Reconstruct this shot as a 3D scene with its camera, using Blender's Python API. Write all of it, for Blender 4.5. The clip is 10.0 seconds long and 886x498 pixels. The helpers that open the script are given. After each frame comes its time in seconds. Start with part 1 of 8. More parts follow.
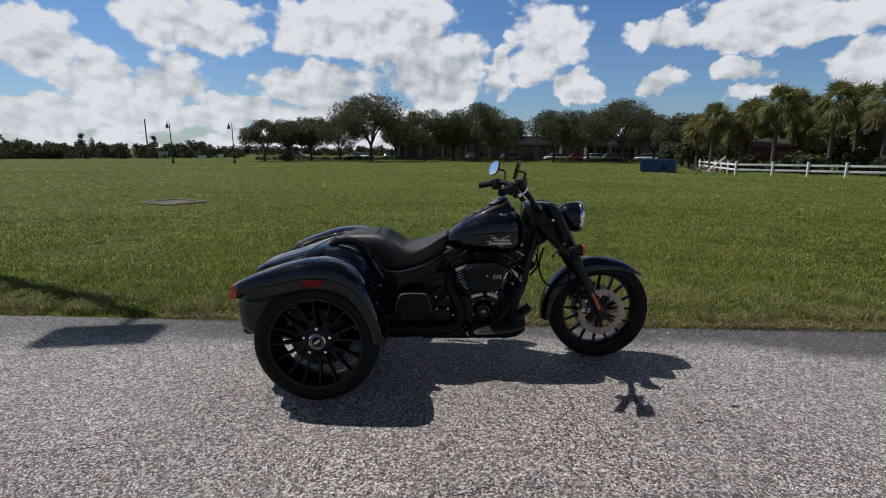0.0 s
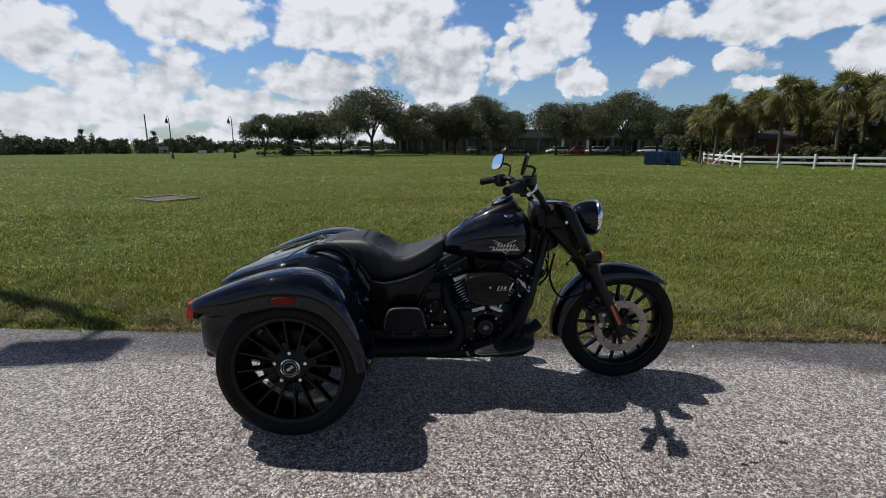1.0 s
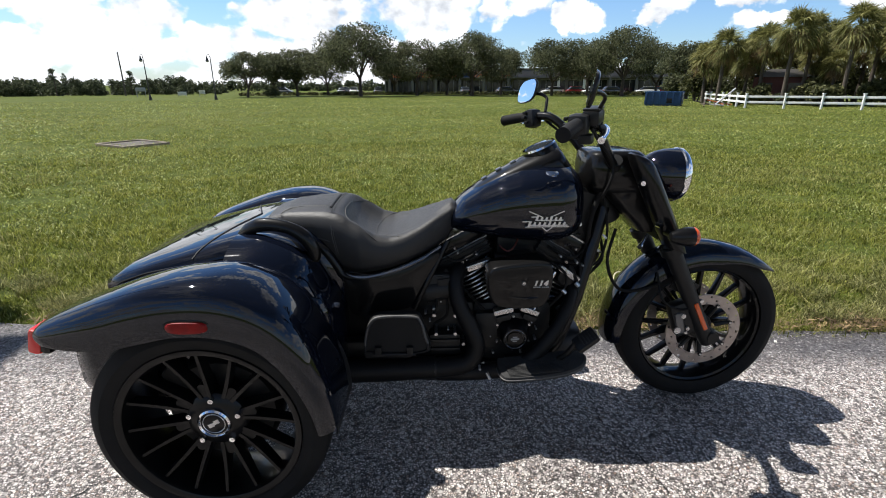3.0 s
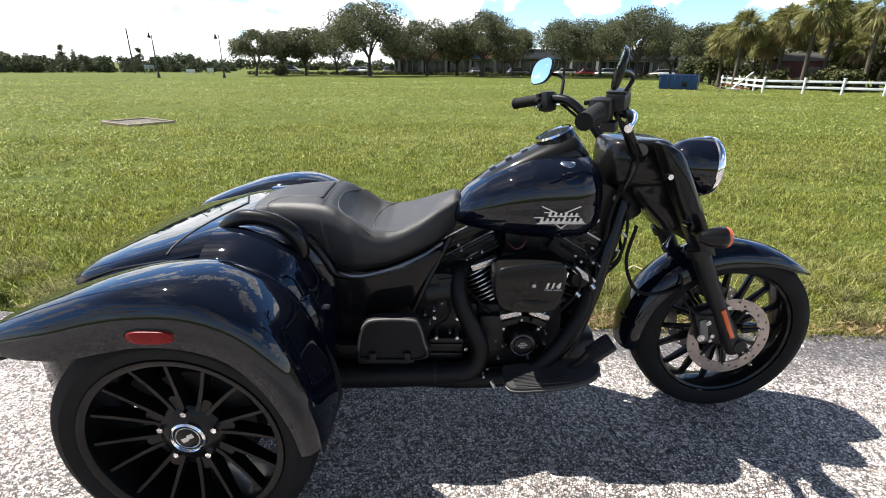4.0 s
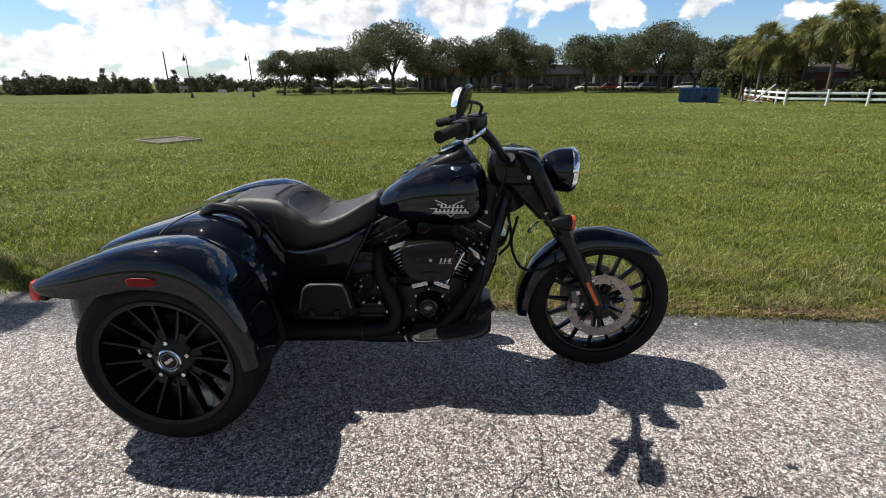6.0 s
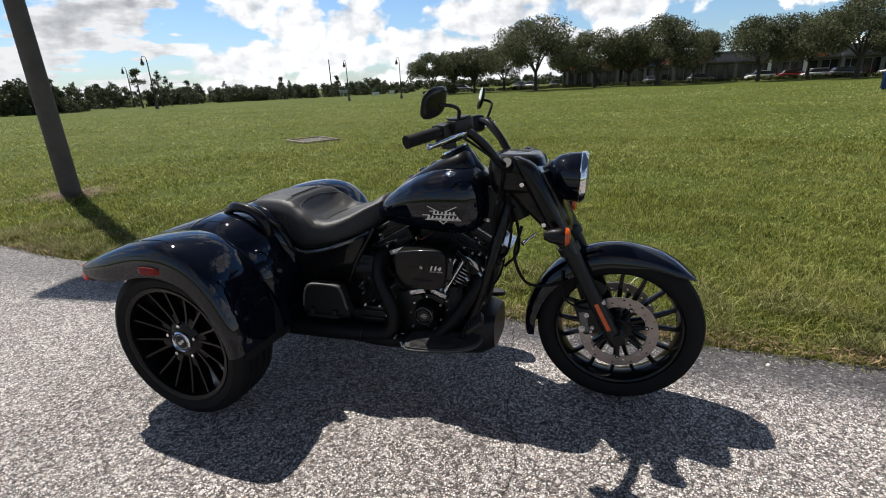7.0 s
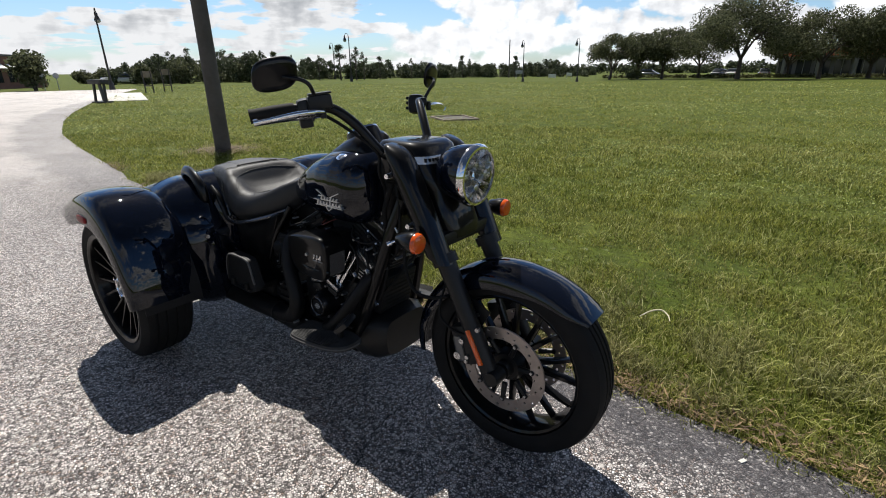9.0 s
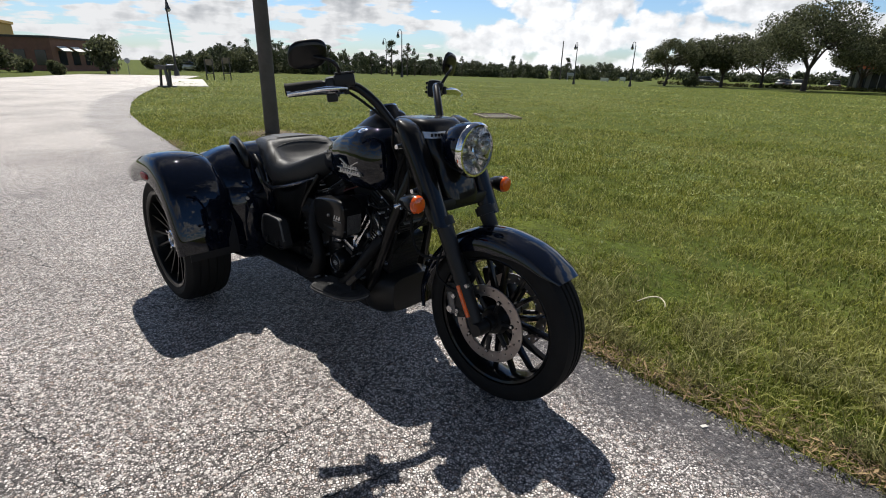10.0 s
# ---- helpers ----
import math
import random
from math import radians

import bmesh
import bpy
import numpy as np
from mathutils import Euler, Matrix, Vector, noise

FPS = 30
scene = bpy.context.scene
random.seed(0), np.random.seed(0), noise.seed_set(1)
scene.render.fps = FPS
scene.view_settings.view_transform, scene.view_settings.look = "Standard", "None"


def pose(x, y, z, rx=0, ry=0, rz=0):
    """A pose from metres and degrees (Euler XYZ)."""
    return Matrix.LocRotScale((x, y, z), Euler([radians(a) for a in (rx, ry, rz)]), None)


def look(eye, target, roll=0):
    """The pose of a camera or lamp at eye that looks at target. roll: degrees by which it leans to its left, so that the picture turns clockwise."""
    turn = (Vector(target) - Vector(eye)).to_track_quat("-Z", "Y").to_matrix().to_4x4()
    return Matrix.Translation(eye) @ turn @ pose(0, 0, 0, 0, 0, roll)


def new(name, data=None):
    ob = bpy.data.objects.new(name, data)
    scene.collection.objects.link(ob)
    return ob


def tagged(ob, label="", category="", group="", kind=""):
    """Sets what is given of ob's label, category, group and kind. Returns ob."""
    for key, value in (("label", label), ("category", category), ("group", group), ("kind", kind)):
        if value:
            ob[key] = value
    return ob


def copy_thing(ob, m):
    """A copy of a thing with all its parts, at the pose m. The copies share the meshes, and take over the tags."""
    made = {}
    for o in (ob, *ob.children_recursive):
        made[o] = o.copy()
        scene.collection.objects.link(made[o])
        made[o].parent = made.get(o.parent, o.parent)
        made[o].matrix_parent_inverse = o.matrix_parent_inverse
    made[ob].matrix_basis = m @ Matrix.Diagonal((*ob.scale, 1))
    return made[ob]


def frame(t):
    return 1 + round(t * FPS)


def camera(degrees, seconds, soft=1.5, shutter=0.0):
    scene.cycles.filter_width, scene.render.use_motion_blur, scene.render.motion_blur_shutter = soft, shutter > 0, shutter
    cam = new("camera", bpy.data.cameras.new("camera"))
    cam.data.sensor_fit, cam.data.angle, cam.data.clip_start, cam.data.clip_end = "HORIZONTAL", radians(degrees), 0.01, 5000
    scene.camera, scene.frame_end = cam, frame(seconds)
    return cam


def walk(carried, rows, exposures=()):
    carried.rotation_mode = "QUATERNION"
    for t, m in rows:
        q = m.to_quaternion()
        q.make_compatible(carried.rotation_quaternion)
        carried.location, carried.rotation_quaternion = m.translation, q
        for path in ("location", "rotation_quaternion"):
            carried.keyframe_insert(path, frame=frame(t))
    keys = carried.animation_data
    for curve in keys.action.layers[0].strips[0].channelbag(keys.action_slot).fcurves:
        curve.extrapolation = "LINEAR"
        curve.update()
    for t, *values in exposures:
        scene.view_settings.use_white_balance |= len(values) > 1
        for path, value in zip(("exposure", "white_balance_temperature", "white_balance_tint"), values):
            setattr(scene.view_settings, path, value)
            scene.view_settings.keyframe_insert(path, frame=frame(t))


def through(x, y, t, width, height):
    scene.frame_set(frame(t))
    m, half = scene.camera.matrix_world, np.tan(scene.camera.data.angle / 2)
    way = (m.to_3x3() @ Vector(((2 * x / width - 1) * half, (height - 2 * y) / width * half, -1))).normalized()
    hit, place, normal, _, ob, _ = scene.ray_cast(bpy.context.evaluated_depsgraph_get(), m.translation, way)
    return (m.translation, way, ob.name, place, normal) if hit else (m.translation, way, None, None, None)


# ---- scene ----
cam = camera(85.0, 10.0, soft=1.0)
PATH = [
    (0, (0.022, -0.067, 1.303), (0.003, 1.893, 0.902), 0.3),
    (0.5, (0.027, 0.091, 1.297), (0.003, 2.047, 0.885), 0.1),
    (1, (0.049, 0.325, 1.291), (0.022, 2.279, 0.866), 0.0),
    (1.5, (0.04, 0.5, 1.265), (0.001, 2.442, 0.789), -0.1),
    (2, (-0.004, 0.767, 1.265), (-0.018, 2.693, 0.728), -0.0),
    (2.5, (-0.028, 0.969, 1.234), (-0.015, 2.88, 0.646), -0.1),
    (3.8, (-0.002, 1.357, 1.206), (-0.025, 3.227, 0.497), 0.2),
    (4, (-0.003, 1.33, 1.205), (-0.028, 3.199, 0.493), 0.5),
    (4.5, (-0.005, 1.16, 1.222), (-0.025, 3.03, 0.513), 0.8),
    (5, (0.019, 0.934, 1.249), (0.023, 2.815, 0.571), 0.9),
    (5.5, (0.147, 0.854, 1.261), (0.141, 2.741, 0.597), 0.1),
    (5.7, (0.254, 0.842, 1.259), (0.225, 2.73, 0.6), -0.1),
    (6.8, (0.85, 0.999, 1.259), (0.282, 2.803, 0.61), -2.1),
    (7, (0.954, 1.047, 1.26), (0.284, 2.816, 0.61), -2.7),
    (7.5, (1.218, 1.165, 1.262), (0.363, 2.852, 0.612), -2.6),
    (8, (1.39, 1.415, 1.249), (0.39, 3.012, 0.576), -2.3),
    (8.5, (1.519, 1.627, 1.238), (0.433, 3.159, 0.551), -1.8),
    (9, (1.687, 1.72, 1.21), (0.476, 3.151, 0.513), -0.7),
    (9.5, (1.822, 1.667, 1.195), (0.537, 3.03, 0.496), 0.4),
    (10, (1.952, 1.634, 1.172), (0.625, 2.955, 0.469), 1.5),
]
EXPOSURES = [(0.0, -0.10, 6140, 10), (1.0, 0.02, 6140, 10), (2.0, 0.34, 6190, 10), (2.5, 0.46, 6210, 10), (4.0, 1.46, 6380, 10), (4.5, 1.46, 6380, 10), (5.0, 1.14, 6380, 10), (5.5, 0.79, 6380, 10), (7.0, 0.53, 6380, 10), (7.5, 0.49, 6380, 10), (9.5, 0.54, 6380, 10), (10.0, 0.47, 6380, 10)]
walk(cam, [(t, look(eye, target, roll)) for t, eye, target, roll in PATH], EXPOSURES)

# ---- world, sun ----
SUN_AZ, SUN_EL = 63.0, 58.5     # degrees left of +y, degrees up
to_sun = Vector((-math.sin(radians(SUN_AZ)) * math.cos(radians(SUN_EL)), math.cos(radians(SUN_AZ)) * math.cos(radians(SUN_EL)), math.sin(radians(SUN_EL))))
sun = new("sun", bpy.data.lights.new("sun", "SUN"))
sun.data.energy, sun.data.angle, sun.data.color = 5.0, radians(0.53), (1.0, 0.95, 0.87)
sun.matrix_world = look(to_sun * 50, (0, 0, 0))

# cumulus clouds: degrees left of +y, elevation, half width, half height
CLOUDS = [(39.7, 9.8, 3.4, 2.6), (34.9, 6.4, 3.4, 2.7), (26.2, 11.9, 5.8, 2.5), (12.6, 13.0, 5.8, 3.2),
          (5.0, 14.3, 6.5, 2.2), (2.2, 9.3, 5.4, 4.0), (28.0, 6.4, 3.6, 2.4), (14.6, 6.7, 6.4, 2.4),
          (36.0, 3.0, 9.0, 1.9), (-10.3, 10.9, 4.2, 4.1), (-5.4, 9.3, 1.8, 3.0), (-14.4, 7.0, 2.1, 1.2),
          (-21.3, 6.8, 2.2, 1.0), (-22.8, 11.6, 4.0, 1.7), (-32.5, 11.9, 8.6, 2.1), (-29.6, 7.9, 2.9, 1.3),
          (-39.5, 7.4, 2.4, 2.2), (-31.0, 5.4, 2.6, 0.7), (12.0, 3.2, 17.0, 2.0)]


class Nodes:
    """Short calls for building a node tree."""

    def __init__(self, tree):
        self.tree = tree

    def add(self, kind):
        return self.tree.nodes.new(kind)

    def voronoi(self, vec, scale, feature):
        node = self.add("ShaderNodeTexVoronoi")
        node.feature = feature
        self.put(node, "Vector", vec), self.put(node, "Scale", scale)
        return node

    def put(self, node, slot, value):
        if isinstance(value, bpy.types.NodeSocket):
            self.tree.links.new(value, node.inputs[slot])
        else:
            node.inputs[slot].default_value = value

    def math(self, op, a, b=0.0, c=0.0, clamp=False):
        node = self.add("ShaderNodeMath")
        node.operation, node.use_clamp = op, clamp
        self.put(node, 0, a), self.put(node, 1, b), self.put(node, 2, c)
        return node.outputs[0]

    def ramp(self, value, lo, hi, a=0.0, b=1.0):
        node = self.add("ShaderNodeMapRange")
        node.interpolation_type = "SMOOTHSTEP"
        for i, val in enumerate((value, lo, hi, a, b)):
            self.put(node, i, val)
        return node.outputs[0]

    def noise(self, vec, scale, detail=4.0, rough=0.55, lac=2.0, dist=0.0):
        node = self.add("ShaderNodeTexNoise")
        if vec is not None:
            self.put(node, "Vector", vec)
        for key, val in (("Scale", scale), ("Detail", detail), ("Roughness", rough), ("Lacunarity", lac), ("Distortion", dist)):
            self.put(node, key, val)
        return node.outputs[0]

    def mix(self, fac, a, b, blend="MIX"):
        node = self.add("ShaderNodeMix")
        node.data_type, node.blend_type = "RGBA", blend
        self.put(node, 0, fac)
        for slot, val in ((6, a), (7, b)):
            self.put(node, slot, val if isinstance(val, bpy.types.NodeSocket) else (*val[:3], 1.0))
        return node.outputs[2]


def make_world():
    world = bpy.data.worlds.new("sky")
    scene.world = world
    world.use_nodes = True
    world.node_tree.nodes.clear()
    n = Nodes(world.node_tree)
    sky = n.add("ShaderNodeTexSky")
    sky.sky_type, sky.sun_disc, sky.sun_elevation, sky.sun_rotation = "NISHITA", False, radians(SUN_EL), radians(-SUN_AZ)
    sky.air_density, sky.dust_density, sky.ozone_density = 1.0, 0.6, 1.6
    ray = n.add("ShaderNodeTexCoord").outputs["Generated"]
    sep = n.add("ShaderNodeSeparateXYZ")
    n.put(sep, 0, ray)
    x, y, z = sep.outputs
    az = n.math("MULTIPLY", n.math("ARCTAN2", n.math("MULTIPLY", x, -1.0), y), 57.2958)
    el = n.math("MULTIPLY", n.math("ARCSINE", z), 57.2958)
    # ragged edges: noise in (azimuth, elevation) space near the horizon
    flat = n.add("ShaderNodeCombineXYZ")
    n.put(flat, 0, az), n.put(flat, 1, n.math("MULTIPLY", el, 1.3)), n.put(flat, 2, 3.7)
    warp_a, warp_e = n.noise(flat.outputs[0], 0.17, 4.0, 0.55), n.noise(flat.outputs[0], 0.21, 4.0, 0.55, 2.3)
    puff = n.noise(flat.outputs[0], 0.26, 6.0, 0.52)
    cell = n.voronoi(flat.outputs[0], 0.50, "SMOOTH_F1")
    # relief: the difference of the billows a little towards the sun
    toward = n.add("ShaderNodeVectorMath")
    toward.operation = "ADD"
    n.put(toward, 0, flat.outputs[0]), n.put(toward, 1, (0.55, 0.85, 0.0))
    relief = n.math("SUBTRACT", puff, n.noise(toward.outputs[0], 0.26, 6.0, 0.52))
    edge = n.math("ADD", n.math("MULTIPLY", n.math("SUBTRACT", puff, 0.5), 3.2), n.math("MULTIPLY", n.math("SUBTRACT", 0.42, cell.outputs["Distance"]), 1.5))
    waz = n.math("ADD", az, n.math("MULTIPLY", n.math("SUBTRACT", warp_a, 0.5), 9.0))
    wel = n.math("ADD", el, n.math("MULTIPLY", n.math("SUBTRACT", warp_e, 0.5), 5.0))
    best, low = None, None
    for a, e, wide, high in CLOUDS:
        da = n.math("DIVIDE", n.math("SUBTRACT", waz, a), wide)
        de = n.math("DIVIDE", n.math("SUBTRACT", wel, e), high)
        rad = n.math("SQRT", n.math("ADD", n.math("MULTIPLY", da, da), n.math("MULTIPLY", de, de)))
        f = n.math("MULTIPLY", n.math("SUBTRACT", 1.06, rad), 2.1)
        belly = n.math("SUBTRACT", n.math("MULTIPLY", f, 0.45), n.math("MULTIPLY", de, 1.1))
        best = f if best is None else n.math("MAXIMUM", best, f)
        low = belly if low is None else n.math("MAXIMUM", low, belly)
    # the rest of the dome: a broken cumulus layer
    up = n.math("MAXIMUM", n.math("ADD", z, 0.10), 0.06)
    plan = n.add("ShaderNodeCombineXYZ")
    n.put(plan, 0, n.math("DIVIDE", x, up)), n.put(plan, 1, n.math("DIVIDE", y, up)), n.put(plan, 2, 1.3)
    layer = n.noise(plan.outputs[0], 1.3, 8.0, 0.55)
    # within the sector of the listed clouds the layer is thin
    away = n.math("MAXIMUM", n.ramp(az, 42.0, 48.0), n.ramp(az, -43.0, -50.0))
    away = n.math("MAXIMUM", away, n.ramp(el, 17.0, 24.0))
    dome = n.math("MULTIPLY", n.math("SUBTRACT", layer, n.math("ADD", n.ramp(away, 0.0, 1.0, 0.75, 0.50), n.ramp(el, 14.0, 45.0, 0.0, 0.056))), 11.0)
    haze = n.ramp(el, 4.0, -0.5, -1.2, 0.9)
    body = n.math("MAXIMUM", n.math("MAXIMUM", n.math("MAXIMUM", best, -1.5), n.math("MINIMUM", dome, 1.2)), haze)
    dens = n.math("ADD", body, edge)
    mask = n.ramp(dens, -0.30, 0.42)
    grey = n.ramp(n.math("ADD", n.math("MAXIMUM", low, n.math("ADD", dome, 0.35)), n.math("MULTIPLY", edge, -0.75)), 0.35, 2.0)
    grey = n.math("MULTIPLY", grey, n.ramp(el, 2.0, 8.0, 0.25, 1.0))
    grey = n.math("ADD", n.math("MULTIPLY", grey, 0.75), n.math("MULTIPLY", relief, -2.6), clamp=True)
    tone = n.mix(grey, (1.0, 1.0, 1.0), (0.48, 0.50, 0.53))
    bright = n.add("ShaderNodeVectorMath")
    bright.operation = "SCALE"
    around = n.math("MULTIPLY", n.ramp(az, 36.0, 52.0, 1.0, 0.78), n.ramp(y, -0.75, 0.05, 0.48, 1.0))
    n.put(bright, 0, tone), n.put(bright, 3, n.math("MULTIPLY", n.ramp(el, 17.0, 42.0, 11.6, 6.2), around))
    blue = n.mix(1.0, sky.outputs[0], n.mix(n.ramp(el, 24.0, 44.0), n.mix(n.ramp(el, 24.0, 2.0), (0.70, 0.99, 1.34), (0.90, 1.08, 1.30)), (0.36, 0.35, 0.34)), "MULTIPLY")
    both = n.mix(mask, blue, bright.outputs[0])
    bg = n.add("ShaderNodeBackground")
    n.put(bg, 0, both), n.put(bg, 1, 0.068)
    n.tree.links.new(bg.outputs[0], n.add("ShaderNodeOutputWorld").inputs[0])


make_world()

# ---- materials ----


def material(name, color, rough=0.5, metal=0.0, second=None, scale=8.0, amount=0.5, bump=0.0, bump_scale=200.0, coat=0.0, coat_rough=0.03, coat_ior=1.5, island=0.0, spec=0.5, rough_var=0.1, detail=5.0, object_random=0.0):
    """A principled material with colour variation at two scales, roughness variation and fine relief."""
    m = bpy.data.materials.new(name)
    m.use_nodes = True
    m.node_tree.nodes.clear()
    n = Nodes(m.node_tree)
    pos = n.add("ShaderNodeTexCoord").outputs["Object"]
    big, small = n.noise(pos, scale, detail, 0.6), n.noise(pos, scale * 9.0, 3.0, 0.6)
    second = second or tuple(c * 0.75 for c in color)
    fac = n.math("ADD", n.math("MULTIPLY", n.ramp(big, 0.35, 0.68), amount), n.math("MULTIPLY", n.math("SUBTRACT", small, 0.5), amount * 0.8), clamp=True)
    col = n.mix(fac, color, second)
    if island or object_random:
        src = n.add("ShaderNodeNewGeometry").outputs["Random Per Island"] if island else n.add("ShaderNodeObjectInfo").outputs["Random"]
        k = island or object_random
        hsv = n.add("ShaderNodeHueSaturation")
        n.put(hsv, "Color", col), n.put(hsv, "Value", n.ramp(src, 0.0, 1.0, 1.0 - k, 1.0 + k))
        n.put(hsv, "Hue", n.math("ADD", 0.5, n.math("MULTIPLY", n.math("SUBTRACT", src, 0.5), 0.035 * k)))
        col = hsv.outputs[0]
    p = n.add("ShaderNodeBsdfPrincipled")
    n.put(p, "Base Color", col), n.put(p, "Metallic", metal), n.put(p, "Specular IOR Level", spec)
    n.put(p, "Roughness", n.math("ADD", rough - rough_var / 2, n.math("MULTIPLY", small, rough_var), clamp=True))
    n.put(p, "Coat Weight", coat), n.put(p, "Coat Roughness", coat_rough), n.put(p, "Coat IOR", coat_ior)
    if bump:
        b = n.add("ShaderNodeBump")
        n.put(b, "Strength", bump), n.put(b, "Distance", 0.002), n.put(b, "Height", n.noise(pos, bump_scale, 4.0, 0.6))
        n.put(p, "Normal", b.outputs[0])
    n.tree.links.new(p.outputs[0], n.add("ShaderNodeOutputMaterial").inputs[0])
    return m


def leafy(name, color, second, through=0.35, island=0.35, tuft=0.0):
    """Leaf and blade material: diffuse with some light coming through."""
    m = bpy.data.materials.new(name)
    m.use_nodes = True
    m.node_tree.nodes.clear()
    n = Nodes(m.node_tree)
    pos = n.add("ShaderNodeTexCoord").outputs["Object"]
    rnd = n.add("ShaderNodeNewGeometry").outputs["Random Per Island"]
    patch = n.ramp(n.noise(pos, 0.45, 5.0, 0.6), 0.35, 0.68)
    if tuft:
        patch = n.math("ADD", n.math("MULTIPLY", patch, 0.45), n.math("MULTIPLY", n.ramp(n.noise(pos, tuft, 4.0, 0.65), 0.36, 0.66), 0.75))
    col = n.mix(n.math("ADD", n.math("MULTIPLY", patch, 0.55), n.math("MULTIPLY", rnd, 0.45)), color, second)
    if tuft:
        long = n.add("ShaderNodeMapping")
        n.put(long, 0, pos), n.put(long, "Scale", (0.05, 0.16, 1.0))
        drift = n.ramp(n.noise(long.outputs[0], 1.0, 5.0, 0.62), 0.46, 0.62, 0.0, 0.50)
        speck = n.ramp(n.noise(pos, 1.7, 5.0, 0.7), 0.42, 0.62, 0.25, 1.0)
        col = n.mix(n.math("MULTIPLY", drift, speck), col, (0.40, 0.39, 0.14))
    if tuft:
        col = n.mix(n.ramp(rnd, 0.88, 0.95, 0.0, 0.6), col, (0.40, 0.39, 0.20))
    hsv = n.add("ShaderNodeHueSaturation")
    n.put(hsv, "Color", col), n.put(hsv, "Value", n.ramp(rnd, 0.0, 1.0, 1.0 - island, 1.0 + island))
    p = n.add("ShaderNodeBsdfPrincipled")
    n.put(p, "Base Color", hsv.outputs[0]), n.put(p, "Roughness", 0.6), n.put(p, "Specular IOR Level", 0.12)
    tr = n.add("ShaderNodeBsdfTranslucent")
    n.put(tr, 0, hsv.outputs[0])
    mixer = n.add("ShaderNodeMixShader")
    n.put(mixer, 0, through), n.put(mixer, 1, p.outputs[0]), n.put(mixer, 2, tr.outputs[0])
    n.tree.links.new(mixer.outputs[0], n.add("ShaderNodeOutputMaterial").inputs[0])
    return m


def asphalt_material():
    """Worn chip-seal asphalt: pale stones in dark binder, a dark sealed strip along the verge, stains."""
    m = bpy.data.materials.new("chip_seal_asphalt")
    m.use_nodes = True
    m.node_tree.nodes.clear()
    n = Nodes(m.node_tree)
    pos = n.add("ShaderNodeTexCoord").outputs["Object"]
    push = n.add("ShaderNodeTexNoise")
    n.put(push, "Vector", pos), n.put(push, "Scale", 90.0), n.put(push, "Detail", 2.0)
    shove = n.add("ShaderNodeVectorMath")
    shove.operation = "MULTIPLY_ADD"
    n.put(shove, 0, push.outputs["Color"]), n.put(shove, 1, (0.006, 0.006, 0.006)), n.put(shove, 2, pos)
    cell = n.voronoi(shove.outputs[0], 120.0, "F1")
    gap = n.voronoi(shove.outputs[0], 120.0, "DISTANCE_TO_EDGE")
    sep = n.add("ShaderNodeSeparateColor")
    n.put(sep, 0, cell.outputs["Color"])
    chip = n.mix(n.math("POWER", sep.outputs[0], 1.0), (0.125, 0.107, 0.103), (1.0, 0.91, 0.86))
    chip = n.mix(n.ramp(sep.outputs[1], 0.78, 0.88), chip, (0.95, 0.90, 0.85))
    chip = n.mix(n.ramp(sep.outputs[2], 0.84, 0.94, 0.0, 0.6), chip, (0.34, 0.23, 0.17))
    stone = n.mix(n.ramp(gap.outputs["Distance"], 0.03, 0.20), (0.032, 0.029, 0.027), chip)
    # pits where chips have come away, and clusters of bright ones
    pit = n.voronoi(shove.outputs[0], 52.0, "F1")
    tone = n.add("ShaderNodeSeparateColor")
    n.put(tone, 0, pit.outputs["Color"])
    core = n.ramp(pit.outputs["Distance"], 0.55, 0.25)
    stone = n.mix(n.math("MULTIPLY", core, n.ramp(tone.outputs[0], 0.60, 0.76, 0.0, 0.85)), stone, (0.05, 0.046, 0.043))
    stone = n.mix(n.math("MULTIPLY", core, n.ramp(tone.outputs[1], 0.70, 0.85, 0.0, 0.5)), stone, (0.92, 0.87, 0.81))
    wide = n.noise(pos, 0.55, 6.0, 0.62)
    worn = n.mix(n.ramp(wide, 0.36, 0.68, 0.0, 0.45), stone, (0.45, 0.43, 0.415), "MULTIPLY")
    stain = n.ramp(n.noise(pos, 2.3, 5.0, 0.6), 0.60, 0.75, 0.0, 0.5)
    worn = n.mix(stain, worn, (0.07, 0.068, 0.067))
    xyz = n.add("ShaderNodeSeparateXYZ")
    n.put(xyz, 0, pos)
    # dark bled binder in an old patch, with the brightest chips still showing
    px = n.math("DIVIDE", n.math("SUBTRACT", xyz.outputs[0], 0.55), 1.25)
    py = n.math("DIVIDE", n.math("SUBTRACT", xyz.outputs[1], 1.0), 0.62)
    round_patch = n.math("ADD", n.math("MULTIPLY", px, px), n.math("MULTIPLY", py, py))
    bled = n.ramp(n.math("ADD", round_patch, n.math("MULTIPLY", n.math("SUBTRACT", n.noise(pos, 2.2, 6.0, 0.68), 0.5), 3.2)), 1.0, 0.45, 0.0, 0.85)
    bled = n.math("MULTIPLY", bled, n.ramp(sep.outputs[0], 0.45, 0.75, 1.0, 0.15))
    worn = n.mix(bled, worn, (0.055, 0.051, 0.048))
    # sealed strip beside the verge
    ragged = n.math("MULTIPLY", n.math("SUBTRACT", n.noise(pos, 1.3, 6.0, 0.65), 0.5), 0.75)
    bend = n.math("MAXIMUM", n.math("MULTIPLY", xyz.outputs[0], -1.0), 0.0)
    inner = n.math("SUBTRACT", xyz.outputs[1], n.math("MULTIPLY", n.math("MULTIPLY", bend, bend), 0.0078))
